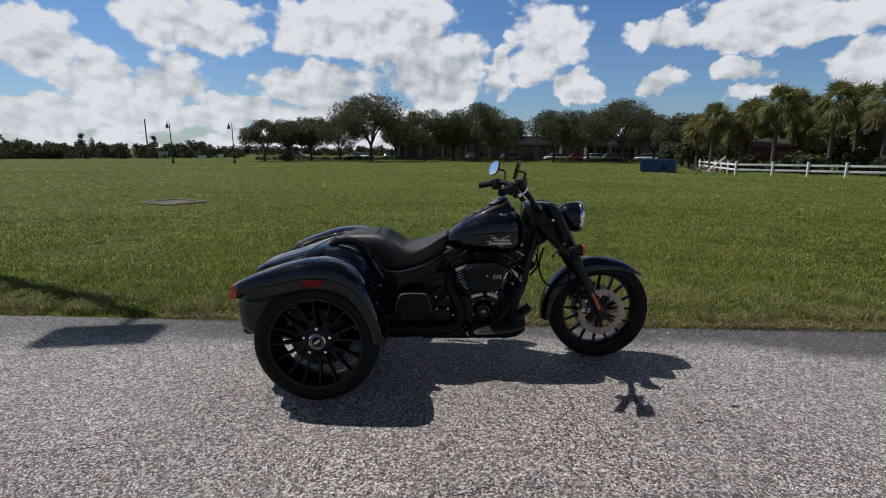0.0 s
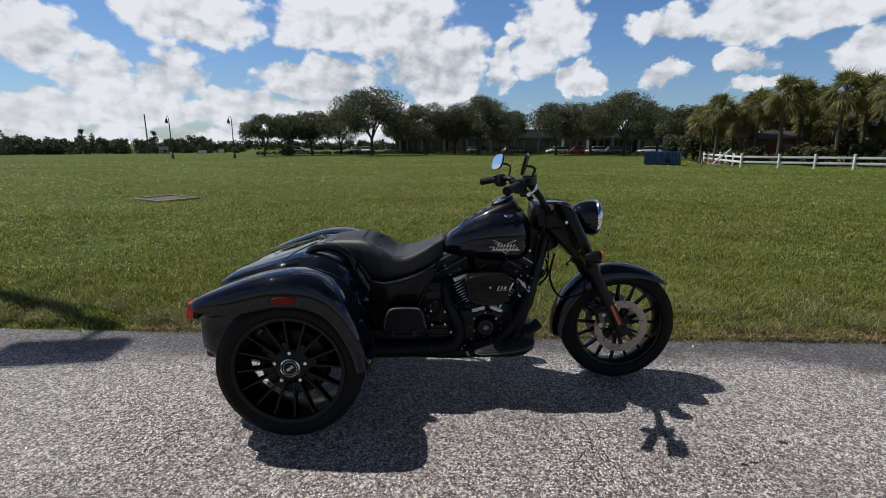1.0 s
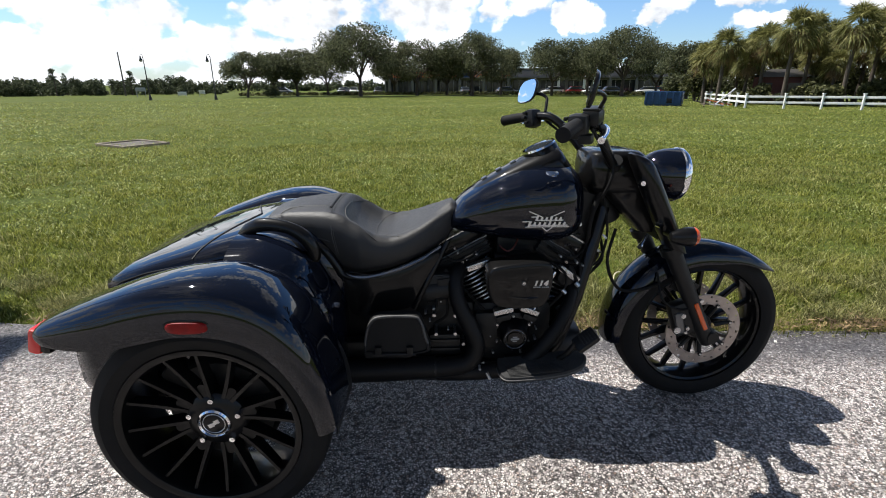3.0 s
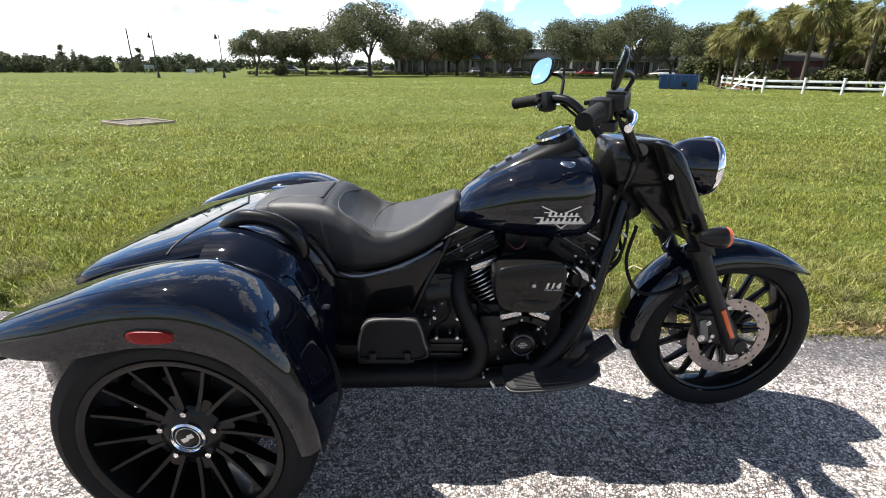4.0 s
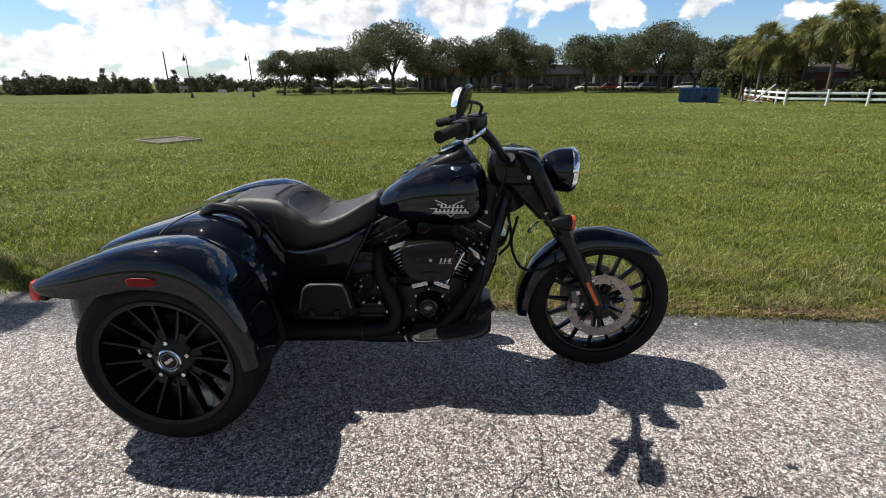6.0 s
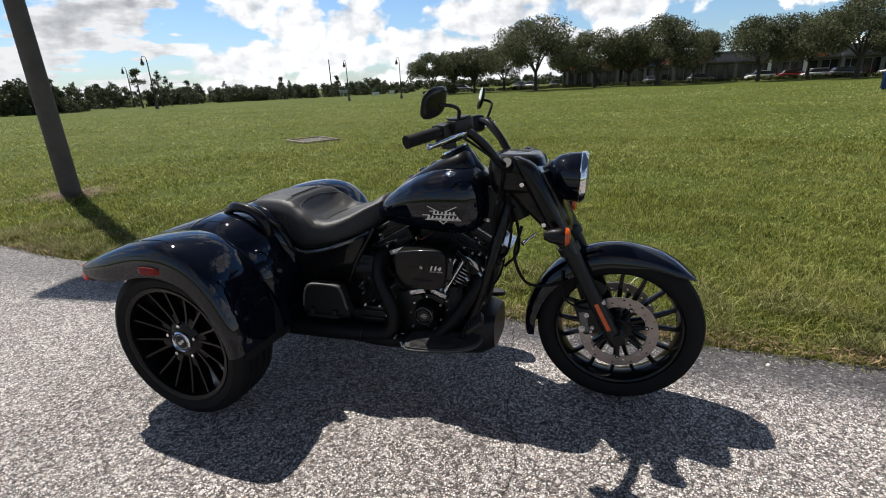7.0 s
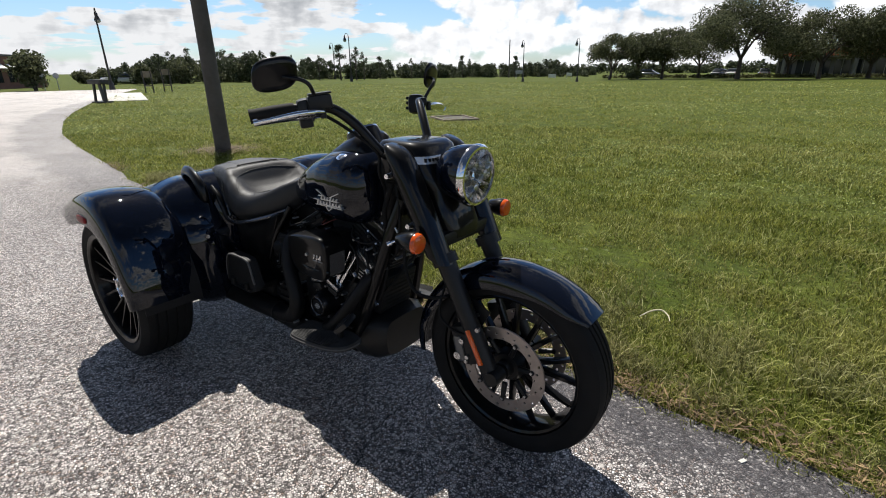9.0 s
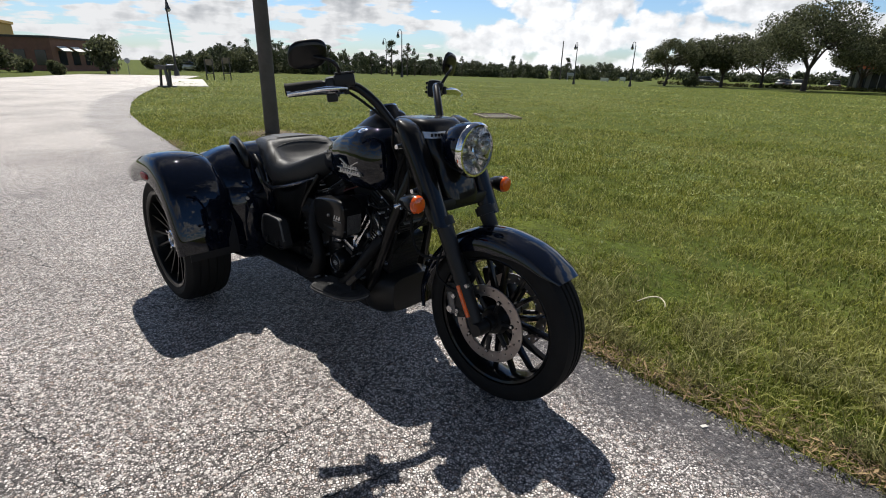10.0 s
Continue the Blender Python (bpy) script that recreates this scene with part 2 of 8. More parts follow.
    width = n.math("ADD", n.math("MULTIPLY", n.math("MINIMUM", bend, 12.0), 0.05), n.math("MULTIPLY", n.math("MAXIMUM", n.math("SUBTRACT", xyz.outputs[0], 1.2), 0.0), 0.16))
    strip = n.ramp(n.math("ADD", n.math("ADD", inner, width), n.math("ADD", ragged, n.math("MULTIPLY", xyz.outputs[0], 0.01))), 3.00, 3.30, 0.0, n.ramp(xyz.outputs[0], -5.0, -1.0, 0.38, 0.9))
    # pale sheen of the grazing view, put into the colour towards the far left
    worn = n.mix(n.math("MULTIPLY", n.ramp(xyz.outputs[0], -2.5, -9.0, 0.0, 0.45), n.ramp(wide, 0.3, 0.7, 1.2, 0.6)), worn, (0.66, 0.61, 0.56))
    worn = n.mix(strip, worn, n.mix(n.ramp(sep.outputs[1], 0.88, 0.96), n.mix(sep.outputs[0], (0.030, 0.029, 0.032), (0.088, 0.083, 0.088)), (0.26, 0.245, 0.24)))
    p = n.add("ShaderNodeBsdfPrincipled")
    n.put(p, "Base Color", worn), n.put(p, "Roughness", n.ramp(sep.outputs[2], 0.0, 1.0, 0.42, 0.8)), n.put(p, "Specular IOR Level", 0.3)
    b = n.add("ShaderNodeBump")
    height = n.math("ADD", n.ramp(gap.outputs["Distance"], 0.0, 0.25), n.math("MULTIPLY", sep.outputs[0], 0.5))
    n.put(b, "Strength", 0.75), n.put(b, "Distance", 0.004), n.put(b, "Height", height)
    n.put(p, "Normal", b.outputs[0])
    n.tree.links.new(p.outputs[0], n.add("ShaderNodeOutputMaterial").inputs[0])
    return m


def turf_material():
    """Mown grass seen from further off: clumps, paler tips, clover and bare patches."""
    m = bpy.data.materials.new("mown_grass")
    m.use_nodes = True
    m.node_tree.nodes.clear()
    n = Nodes(m.node_tree)
    pos = n.add("ShaderNodeTexCoord").outputs["Object"]
    wide, mid, fine = n.noise(pos, 0.11, 6.0, 0.6), n.noise(pos, 1.4, 6.0, 0.65), n.noise(pos, 16.0, 5.0, 0.7)
    col = n.mix(n.ramp(mid, 0.32, 0.7), (0.074, 0.110, 0.012), (0.158, 0.192, 0.030))
    col = n.mix(n.ramp(wide, 0.4, 0.7, 0.0, 0.6), col, (0.18, 0.20, 0.05))
    col = n.mix(n.ramp(fine, 0.35, 0.75, 0.0, 0.75), n.mix(0.75, col, (0.028, 0.034, 0.010)), col)
    spots = n.voronoi(pos, 5.5, "F1")
    clover = n.math("MULTIPLY", n.ramp(spots.outputs["Distance"], 0.2, 0.08), n.ramp(n.noise(pos, 0.33, 4.0, 0.6), 0.52, 0.62, 0.0, 0.55))
    col = n.mix(clover, col, (0.34, 0.37, 0.24))
    p = n.add("ShaderNodeBsdfPrincipled")
    n.put(p, "Base Color", col), n.put(p, "Roughness", 0.9), n.put(p, "Specular IOR Level", 0.08)
    b = n.add("ShaderNodeBump")
    n.put(b, "Strength", 0.9), n.put(b, "Distance", 0.05), n.put(b, "Height", n.math("ADD", mid, fine))
    n.put(p, "Normal", b.outputs[0])
    n.tree.links.new(p.outputs[0], n.add("ShaderNodeOutputMaterial").inputs[0])
    return m


def glass_material(name, color=(1, 1, 1), rough=0.02):
    m = bpy.data.materials.new(name)
    m.use_nodes = True
    p = m.node_tree.nodes["Principled BSDF"]
    p.inputs["Base Color"].default_value = (*color, 1)
    p.inputs["Transmission Weight"].default_value = 1.0
    p.inputs["Roughness"].default_value = rough
    p.inputs["IOR"].default_value = 1.45
    return m


PAINT = material("midnight_blue_paint", (0.0030, 0.0043, 0.0092), 0.5, 0.0, (0.0024, 0.0034, 0.0072), 3.0, 0.5, coat=1.0, coat_rough=0.022, rough_var=0.05, spec=0.0, coat_ior=1.50)
GLOSS = material("gloss_black_paint", (0.006, 0.0058, 0.0058), 0.4, 0.0, (0.0048, 0.0047, 0.0047), 6.0, 0.4, coat=0.65, coat_rough=0.04, rough_var=0.06, spec=0.05, coat_ior=1.4)
WHEELBLACK = material("black_wheel_enamel", (0.0045, 0.0044, 0.0044), 0.35, 0.0, (0.0036, 0.0036, 0.0036), 8.0, 0.4, coat=0.28, coat_rough=0.10, spec=0.1)
SATIN = material("satin_black_metal", (0.0105, 0.0104, 0.0104), 0.42, 0.0, (0.0072, 0.0072, 0.0072), 14.0, 0.6, bump=0.08, bump_scale=400, spec=0.28)
MATTE = material("matte_black_coat", (0.009, 0.009, 0.0095), 0.6, 0.0, (0.006, 0.006, 0.006), 18.0, 0.6, bump=0.15, bump_scale=500, spec=0.25)
EXHAUST = material("black_heat_shield", (0.005, 0.0048, 0.0048), 0.5, 0.0, (0.006, 0.006, 0.007), 7.0, 0.7, rough_var=0.2, spec=0.2)
LEATHER = material("black_vinyl", (0.026, 0.0255, 0.0255), 0.50, 0.0, (0.021, 0.0205, 0.0205), 12.0, 0.6, bump=0.45, bump_scale=420, rough_var=0.12, spec=0.34)
RUBBER = material("tyre_rubber", (0.0095, 0.0092, 0.0089), 0.74, 0.0, (0.013, 0.0125, 0.012), 9.0, 0.7, bump=0.2, bump_scale=300, spec=0.15)
TREAD = material("ribbed_rubber_tread", (0.026, 0.026, 0.026), 0.7, 0.0, (0.010, 0.010, 0.010), 14.0, 0.7, bump=0.3, bump_scale=250, spec=0.3)
STITCH = material("grey_stitching", (0.045, 0.045, 0.045), 0.7, 0.0, (0.03, 0.03, 0.03), 60.0, 0.5)
TRIM = material("dark_bright_trim", (0.16, 0.16, 0.165), 0.25, 0.8, (0.12, 0.12, 0.125), 20.0, 0.5)
WIRE = material("red_brown_wire", (0.14, 0.03, 0.02), 0.5, 0.0, (0.09, 0.02, 0.015), 30.0, 0.5)
WORNEDGE = material("worn_grey_rubber_edge", (0.075, 0.073, 0.07), 0.6, 0.0, (0.05, 0.049, 0.048), 25.0, 0.6)
CHROME = material("chrome", (0.82, 0.82, 0.83), 0.06, 1.0, (0.72, 0.72, 0.74), 20.0, 0.4, rough_var=0.05)
ALLOY = material("machined_alloy", (0.55, 0.55, 0.56), 0.28, 1.0, (0.42, 0.42, 0.43), 25.0, 0.6, rough_var=0.15)
DISC = material("brake_disc_steel", (0.38, 0.335, 0.31), 0.36, 0.85, (0.29, 0.25, 0.23), 30.0, 0.6, rough_var=0.2)
AMBER = material("amber_lens", (0.62, 0.088, 0.007), 0.18, 0.0, (0.5, 0.06, 0.005), 30.0, 0.4, coat=0.6)
RED = material("red_lens", (0.22, 0.004, 0.004), 0.35, 0.0, (0.13, 0.003, 0.003), 60.0, 0.6, coat=0.0, spec=0.2)
TAILRED = material("bright_red_lens", (0.62, 0.02, 0.015), 0.2, 0.0, (0.48, 0.012, 0.01), 30.0, 0.4, coat=0.6)
CALIPER = material("grey_caliper_plate", (0.13, 0.125, 0.12), 0.4, 0.4, (0.10, 0.098, 0.095), 30.0, 0.5)
SILVER = material("silver_badge", (0.62, 0.62, 0.60), 0.25, 0.7, (0.5, 0.5, 0.49), 40.0, 0.4)
MIRROR = material("mirror_glass", (0.9, 0.9, 0.9), 0.02, 1.0, (0.86, 0.86, 0.87), 5.0, 0.3, rough_var=0.01)
GLASS = glass_material("lamp_glass")
ASPHALT = asphalt_material()
TURF = turf_material()
BLADE = leafy("grass_blade", (0.076, 0.112, 0.015), (0.262, 0.266, 0.056), 0.45, 0.48, 3.1)
DRY = material("dry_leaf_litter", (0.19, 0.125, 0.062), 0.85, 0.0, (0.07, 0.042, 0.022), 6.0, 0.8, island=0.65)
CLOVER = leafy("clover_head", (0.24, 0.30, 0.08), (0.38, 0.41, 0.19), 0.3, 0.3)
TUFT = leafy("verge_blade", (0.095, 0.112, 0.030), (0.27, 0.25, 0.105), 0.4, 0.5, 5.0)
STRAW = leafy("straw_blade", (0.30, 0.27, 0.10), (0.24, 0.26, 0.075), 0.35, 0.35)
PALESTALK = material("pale_dry_stalk", (0.55, 0.50, 0.36), 0.7, 0.0, (0.42, 0.37, 0.25), 40.0, 0.6)
CRACK = material("dark_crack", (0.012, 0.012, 0.012), 0.9, 0.0, (0.02, 0.019, 0.018), 30.0, 0.6)
WORNWOOD = material("weathered_curb", (0.21, 0.175, 0.135), 0.85, 0.0, (0.16, 0.125, 0.09), 5.0, 0.7)
WORNLID = material("rusty_dark_lid", (0.05, 0.042, 0.034), 0.8, 0.0, (0.08, 0.06, 0.04), 4.0, 0.7)
POLE = material("weathered_grey_pole", (0.092, 0.078, 0.068), 0.8, 0.0, (0.060, 0.050, 0.043), 5.0, 0.7, bump=0.3, bump_scale=60)
BARK = material("oak_bark", (0.085, 0.068, 0.055), 0.9, 0.0, (0.04, 0.033, 0.028), 3.0, 0.8, bump=0.6, bump_scale=25)
PALMBARK = material("palm_trunk", (0.10, 0.08, 0.06), 0.9, 0.0, (0.05, 0.038, 0.028), 4.0, 0.8, bump=0.5, bump_scale=20)
OAKLEAF = leafy("oak_foliage", (0.064, 0.075, 0.038), (0.122, 0.128, 0.070), 0.38, 0.4)
PINELEAF = leafy("scrub_foliage", (0.052, 0.068, 0.036), (0.098, 0.110, 0.060), 0.2, 0.4)
PALMLEAF = leafy("palm_frond", (0.125, 0.135, 0.042), (0.25, 0.235, 0.095), 0.3, 0.45)
DEADLEAF = leafy("dead_palm_frond", (0.30, 0.21, 0.11), (0.20, 0.135, 0.065), 0.2, 0.4)
SHRUB = leafy("shrub_foliage", (0.045, 0.055, 0.02), (0.12, 0.115, 0.05), 0.2, 0.5)
WHITE = material("white_vinyl", (0.78, 0.78, 0.76), 0.5, 0.0, (0.66, 0.66, 0.63), 4.0, 0.5)
BLUE = material("blue_painted_steel", (0.010, 0.055, 0.16), 0.5, 0.0, (0.008, 0.036, 0.11), 2.0, 0.6)
CONCRETE = material("pale_concrete", (0.52, 0.50, 0.46), 0.85, 0.0, (0.38, 0.36, 0.33), 1.5, 0.6, bump=0.2, bump_scale=60)
BRICK = material("brown_brick", (0.18, 0.09, 0.065), 0.85, 0.0, (0.12, 0.06, 0.045), 2.0, 0.6)
REDBROWN = material("red_brown_paint", (0.11, 0.035, 0.025), 0.8, 0.0, (0.08, 0.028, 0.02), 1.0, 0.6)
OCHRE = material("yellow_stucco", (0.52, 0.33, 0.10), 0.8, 0.0, (0.44, 0.28, 0.09), 0.6, 0.5)
STUCCO = material("grey_stucco", (0.17, 0.165, 0.16), 0.85, 0.0, (0.13, 0.125, 0.12), 0.8, 0.6)
ORANGE = material("orange_fascia", (0.42, 0.11, 0.035), 0.7, 0.0, (0.34, 0.085, 0.03), 0.8, 0.5)
DARKGLASS = material("dark_shop_glass", (0.02, 0.024, 0.028), 0.08, 0.0, (0.03, 0.034, 0.038), 0.7, 0.5, spec=0.6)
STEEL = material("grey_galvanised", (0.34, 0.35, 0.36), 0.5, 0.6, (0.26, 0.27, 0.28), 5.0, 0.5)
DARKSTEEL = material("dark_bronze_paint", (0.035, 0.032, 0.03), 0.5, 0.0, (0.025, 0.023, 0.022), 6.0, 0.5)
CARWHITE = material("white_car_paint", (0.72, 0.72, 0.72), 0.25, 0.0, (0.66, 0.66, 0.66), 3.0, 0.3, coat=0.8)
CARGREY = material("grey_car_paint", (0.12, 0.125, 0.135), 0.25, 0.3, (0.1, 0.1, 0.11), 3.0, 0.3, coat=0.8)
CARRED = material("dark_red_car_paint", (0.22, 0.02, 0.02), 0.25, 0.0, (0.18, 0.016, 0.016), 3.0, 0.3, coat=0.8)

# ---- mesh helpers ----


def mesh_of(bm, name, mat, smooth=38.0):
    bmesh.ops.recalc_face_normals(bm, faces=bm.faces)
    lim = radians(smooth)
    for f in bm.faces:
        f.smooth = smooth > 0
    for e in bm.edges:
        if len(e.link_faces) == 2 and e.calc_face_angle(0.0) > lim:
            e.smooth = False
    me = bpy.data.meshes.new(name)
    bm.to_mesh(me)
    bm.free()
    me.materials.append(mat)
    return me


def part(name, bm, mat, parent=None, label="", smooth=38.0):
    """Links a bmesh (or a ready mesh) as one mesh object under a thing or a part."""
    ob = new(name, bm if isinstance(bm, bpy.types.Mesh) else mesh_of(bm, name, mat, smooth))
    ob.parent = parent
    if label:
        tagged(ob, label)
    return ob


def thing(name, m, label, category, group="", kind=""):
    ob = new(name)
    ob.matrix_basis = m
    return tagged(ob, label, category, group, kind)


def bm_box(cx, cy, cz, sx, sy, sz, bevel=0.0, turn=None, into=None, seg=2):
    bm = into or bmesh.new()
    made = bmesh.ops.create_cube(bm, size=1.0)["verts"]
    m = Matrix.Translation((cx, cy, cz)) @ (turn.to_4x4() if turn else Matrix()) @ Matrix.Diagonal((sx, sy, sz, 1))
    bmesh.ops.transform(bm, matrix=m, verts=made)
    if bevel:
        edges = list({e for v in made for e in v.link_edges})
        bmesh.ops.bevel(bm, geom=edges, offset=bevel, segments=seg, affect="EDGES", profile=0.6)
    return bm


def bm_rod(a, b, r0, r1=None, seg=12, into=None, cap=True):
    bm = into or bmesh.new()
    a, b = Vector(a), Vector(b)
    r1 = r0 if r1 is None else r1
    m = Matrix.Translation((a + b) / 2) @ (b - a).to_track_quat("Z", "Y").to_matrix().to_4x4()
    bmesh.ops.create_cone(bm, cap_ends=cap, segments=seg, radius1=r0, radius2=r1, depth=(b - a).length, matrix=m)
    return bm


def smooth_path(points, steps=6):
    """Catmull-Rom curve through the points."""
    pts = [Vector(p) for p in points]
    pts = [pts[0] * 2 - pts[1]] + pts + [pts[-1] * 2 - pts[-2]]
    out = []
    for i in range(1, len(pts) - 2):
        p0, p1, p2, p3 = pts[i - 1:i + 3]
        for k in range(steps):
            t = k / steps
            out.append(0.5 * ((2 * p1) + (p2 - p0) * t + (2 * p0 - 5 * p1 + 4 * p2 - p3) * t * t + (3 * p1 - p0 - 3 * p2 + p3) * t ** 3))
    return out + [pts[-2]]


def bm_loft(rings, closed=True, caps=True, into=None):
    bm = into or bmesh.new()
    rows = [[bm.verts.new(p) for p in ring] for ring in rings]
    count = len(rows[0])
    for a, b in zip(rows, rows[1:]):
        for i in range(count if closed else count - 1):
            j = (i + 1) % count
            bm.faces.new((a[i], a[j], b[j], b[i]))
    if caps and closed:
        bm.faces.new(rows[0][::-1])
        bm.faces.new(rows[-1])
    return bm


def bm_tube(points, r, seg=10, steps=6, into=None, flat=1.0, curved=True):
    """A tube along a smooth path; r may be a list with one radius for each point."""
    pts = smooth_path(points, steps) if curved else [Vector(p) for p in points]
    rr = np.interp(np.linspace(0, 1, len(pts)), np.linspace(0, 1, len(r)), r) if isinstance(r, (list, tuple)) else [r] * len(pts)
    rings, side = [], None
    for i, p in enumerate(pts):
        d = (pts[min(i + 1, len(pts) - 1)] - pts[max(i - 1, 0)]).normalized()
        if side is None:
            side = d.orthogonal().normalized()
        side = (side - d * side.dot(d)).normalized()
        other = d.cross(side)
        rings.append([p + side * math.cos(2 * math.pi * k / seg) * rr[i] + other * math.sin(2 * math.pi * k / seg) * rr[i] * flat for k in range(seg)])
    return bm_loft(rings, into=into)


def bm_lathe(profile, seg=48, axis="Y", closed=False, into=None, start=0.0, sweep=2 * math.pi):
    """Turns (radius, along) pairs about an axis through the origin."""
    full = sweep > 6.28
    rings = []
    for k in range(seg if full else seg + 1):
        a = start + sweep * k / seg
        c, s = math.cos(a), math.sin(a)
        ring = []
        for r, h in profile:
            ring.append({"Y": (r * c, h, r * s), "X": (h, r * c, r * s), "Z": (r * c, r * s, h)}[axis])
        rings.append(ring)
    if full:
        rings.append(rings[0])
    bm = bm_loft(rings, closed=closed, caps=False, into=into)
    bmesh.ops.remove_doubles(bm, verts=bm.verts, dist=1e-6)
    return bm


def moved(bm, m):
    bmesh.ops.transform(bm, matrix=m, verts=bm.verts)
    return bm


def thick(bm, t):
    """Gives an open sheet a thickness t, with closed edges."""
    bmesh.ops.recalc_face_normals(bm, faces=bm.faces)
    bm.normal_update()
    faces, rim = bm.faces[:], [e for e in bm.edges if len(e.link_faces) == 1]
    twin = {v: bm.verts.new(v.co - v.normal * t) for v in bm.verts[:]}
    for f in faces:
        bm.faces.new([twin[v] for v in reversed(f.verts)])
    for e in rim:
        p, q = e.verts
        bm.faces.new((p, q, twin[q], twin[p]))
    return bm


def mesh_from_arrays(name, verts, faces, mat, smooth=False):
    """verts (n, 3), faces (m, k): a mesh straight from arrays, for stuff with many pieces."""
    verts, faces = np.asarray(verts, dtype=np.float32), np.asarray(faces, dtype=np.int32)
    me = bpy.data.meshes.new(name)
    k = faces.shape[1]
    me.vertices.add(len(verts)), me.loops.add(faces.size), me.polygons.add(len(faces))
    me.vertices.foreach_set("co", verts.ravel())
    me.loops.foreach_set("vertex_index", faces.ravel())
    me.polygons.foreach_set("loop_start", np.arange(0, faces.size, k, dtype=np.int32))
    me.polygons.foreach_set("use_smooth", np.full(len(faces), smooth))
    me.update(calc_edges=True)
    me.validate()
    me.materials.append(mat)
    return me


# ---- ground, road ----
rng = np.random.default_rng(7)


def ground(x, y):
    """Height of the land: level along the road, falling gently away over the field."""
    s = np.maximum(0.0, np.asarray(y, dtype=float) - 3.4) + 0.25 * np.maximum(0.0, -np.asarray(x, dtype=float) - 6.0)
    return -0.75 * (1.0 - np.exp(-s / 38.0))


EDGE_X = [-60.0, -43.0, -33.0, -28.4, -25.6, -20.4, -16.6, -13.3, -11.6, -8.5, -6.4, -5.0, -3.4, 0.0, 3.2, 60.0]
EDGE_Y = [23.0, 15.6, 11.7, 9.8, 8.8, 7.0, 5.85, 5.0, 4.62, 4.16, 3.92, 3.72, 3.54, 3.44, 3.36, 3.0]


def verge(x):
    """The line where asphalt meets grass."""
    return np.interp(x, EDGE_X, EDGE_Y)


def build_ground():
    def axis(near, far, step):
        a = list(np.arange(-near, near + step, step))
        d, out = step, near
        while out < far:
            d *= 1.22
            out += d
            a = [-out] + a + [out]
        return np.array(a)
    xs, ys = axis(16.0, 2600.0, 0.5), axis(16.0, 2600.0, 0.5)
    gx, gy = np.meshgrid(xs, ys)
    gz = ground(gx, gy)
    lump = np.array([[noise.noise((x * 0.35, y * 0.35, 0.0)) for x in xs] for y in ys]) * 0.02
    off = np.clip((gy - verge(gx)) / 2.0, 0.0, 1.0)
    gz = gz + lump * off - 0.012
    verts = np.stack([gx, gy, gz], -1).reshape(-1, 3)
    w = len(xs)
    i, j = np.meshgrid(np.arange(w - 1), np.arange(len(ys) - 1))
    a = (j * w + i).ravel()
    me = mesh_from_arrays("ground", verts, np.stack([a, a + 1, a + 1 + w, a + w], -1), TURF, True)
    tagged(new("ground", me), "wide mown green lawn field with clover patches", "lawn", kind="structure")


def build_road():
    xs = np.concatenate([np.linspace(-60, -12, 60), np.linspace(-11.6, 5, 120), np.linspace(5.5, 60, 50)])
    rows = 26
    verts, faces = [], []
    for x in xs:
        wob = 0.03 * noise.noise((x * 1.7, 5.0, 0)) + 0.02 * noise.noise((x * 6.0, 2.0, 0))
        y1 = float(verge(x)) + wob
        y0 = -5.0 if x > -20 else -5.0 + (-x - 20) * 0.42
        for k in range(rows):
            f = (k / (rows - 1)) ** 0.6
            y = y0 + (y1 - y0) * f
            z = float(ground(x, y)) + 0.004
            verts.append((x, y, z))
    for i in range(len(xs) - 1):
        for k in range(rows - 1):
            a = i * rows + k
            faces.append((a, a + rows, a + rows + 1, a + 1))
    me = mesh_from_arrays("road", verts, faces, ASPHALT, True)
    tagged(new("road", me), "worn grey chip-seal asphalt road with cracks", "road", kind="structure")


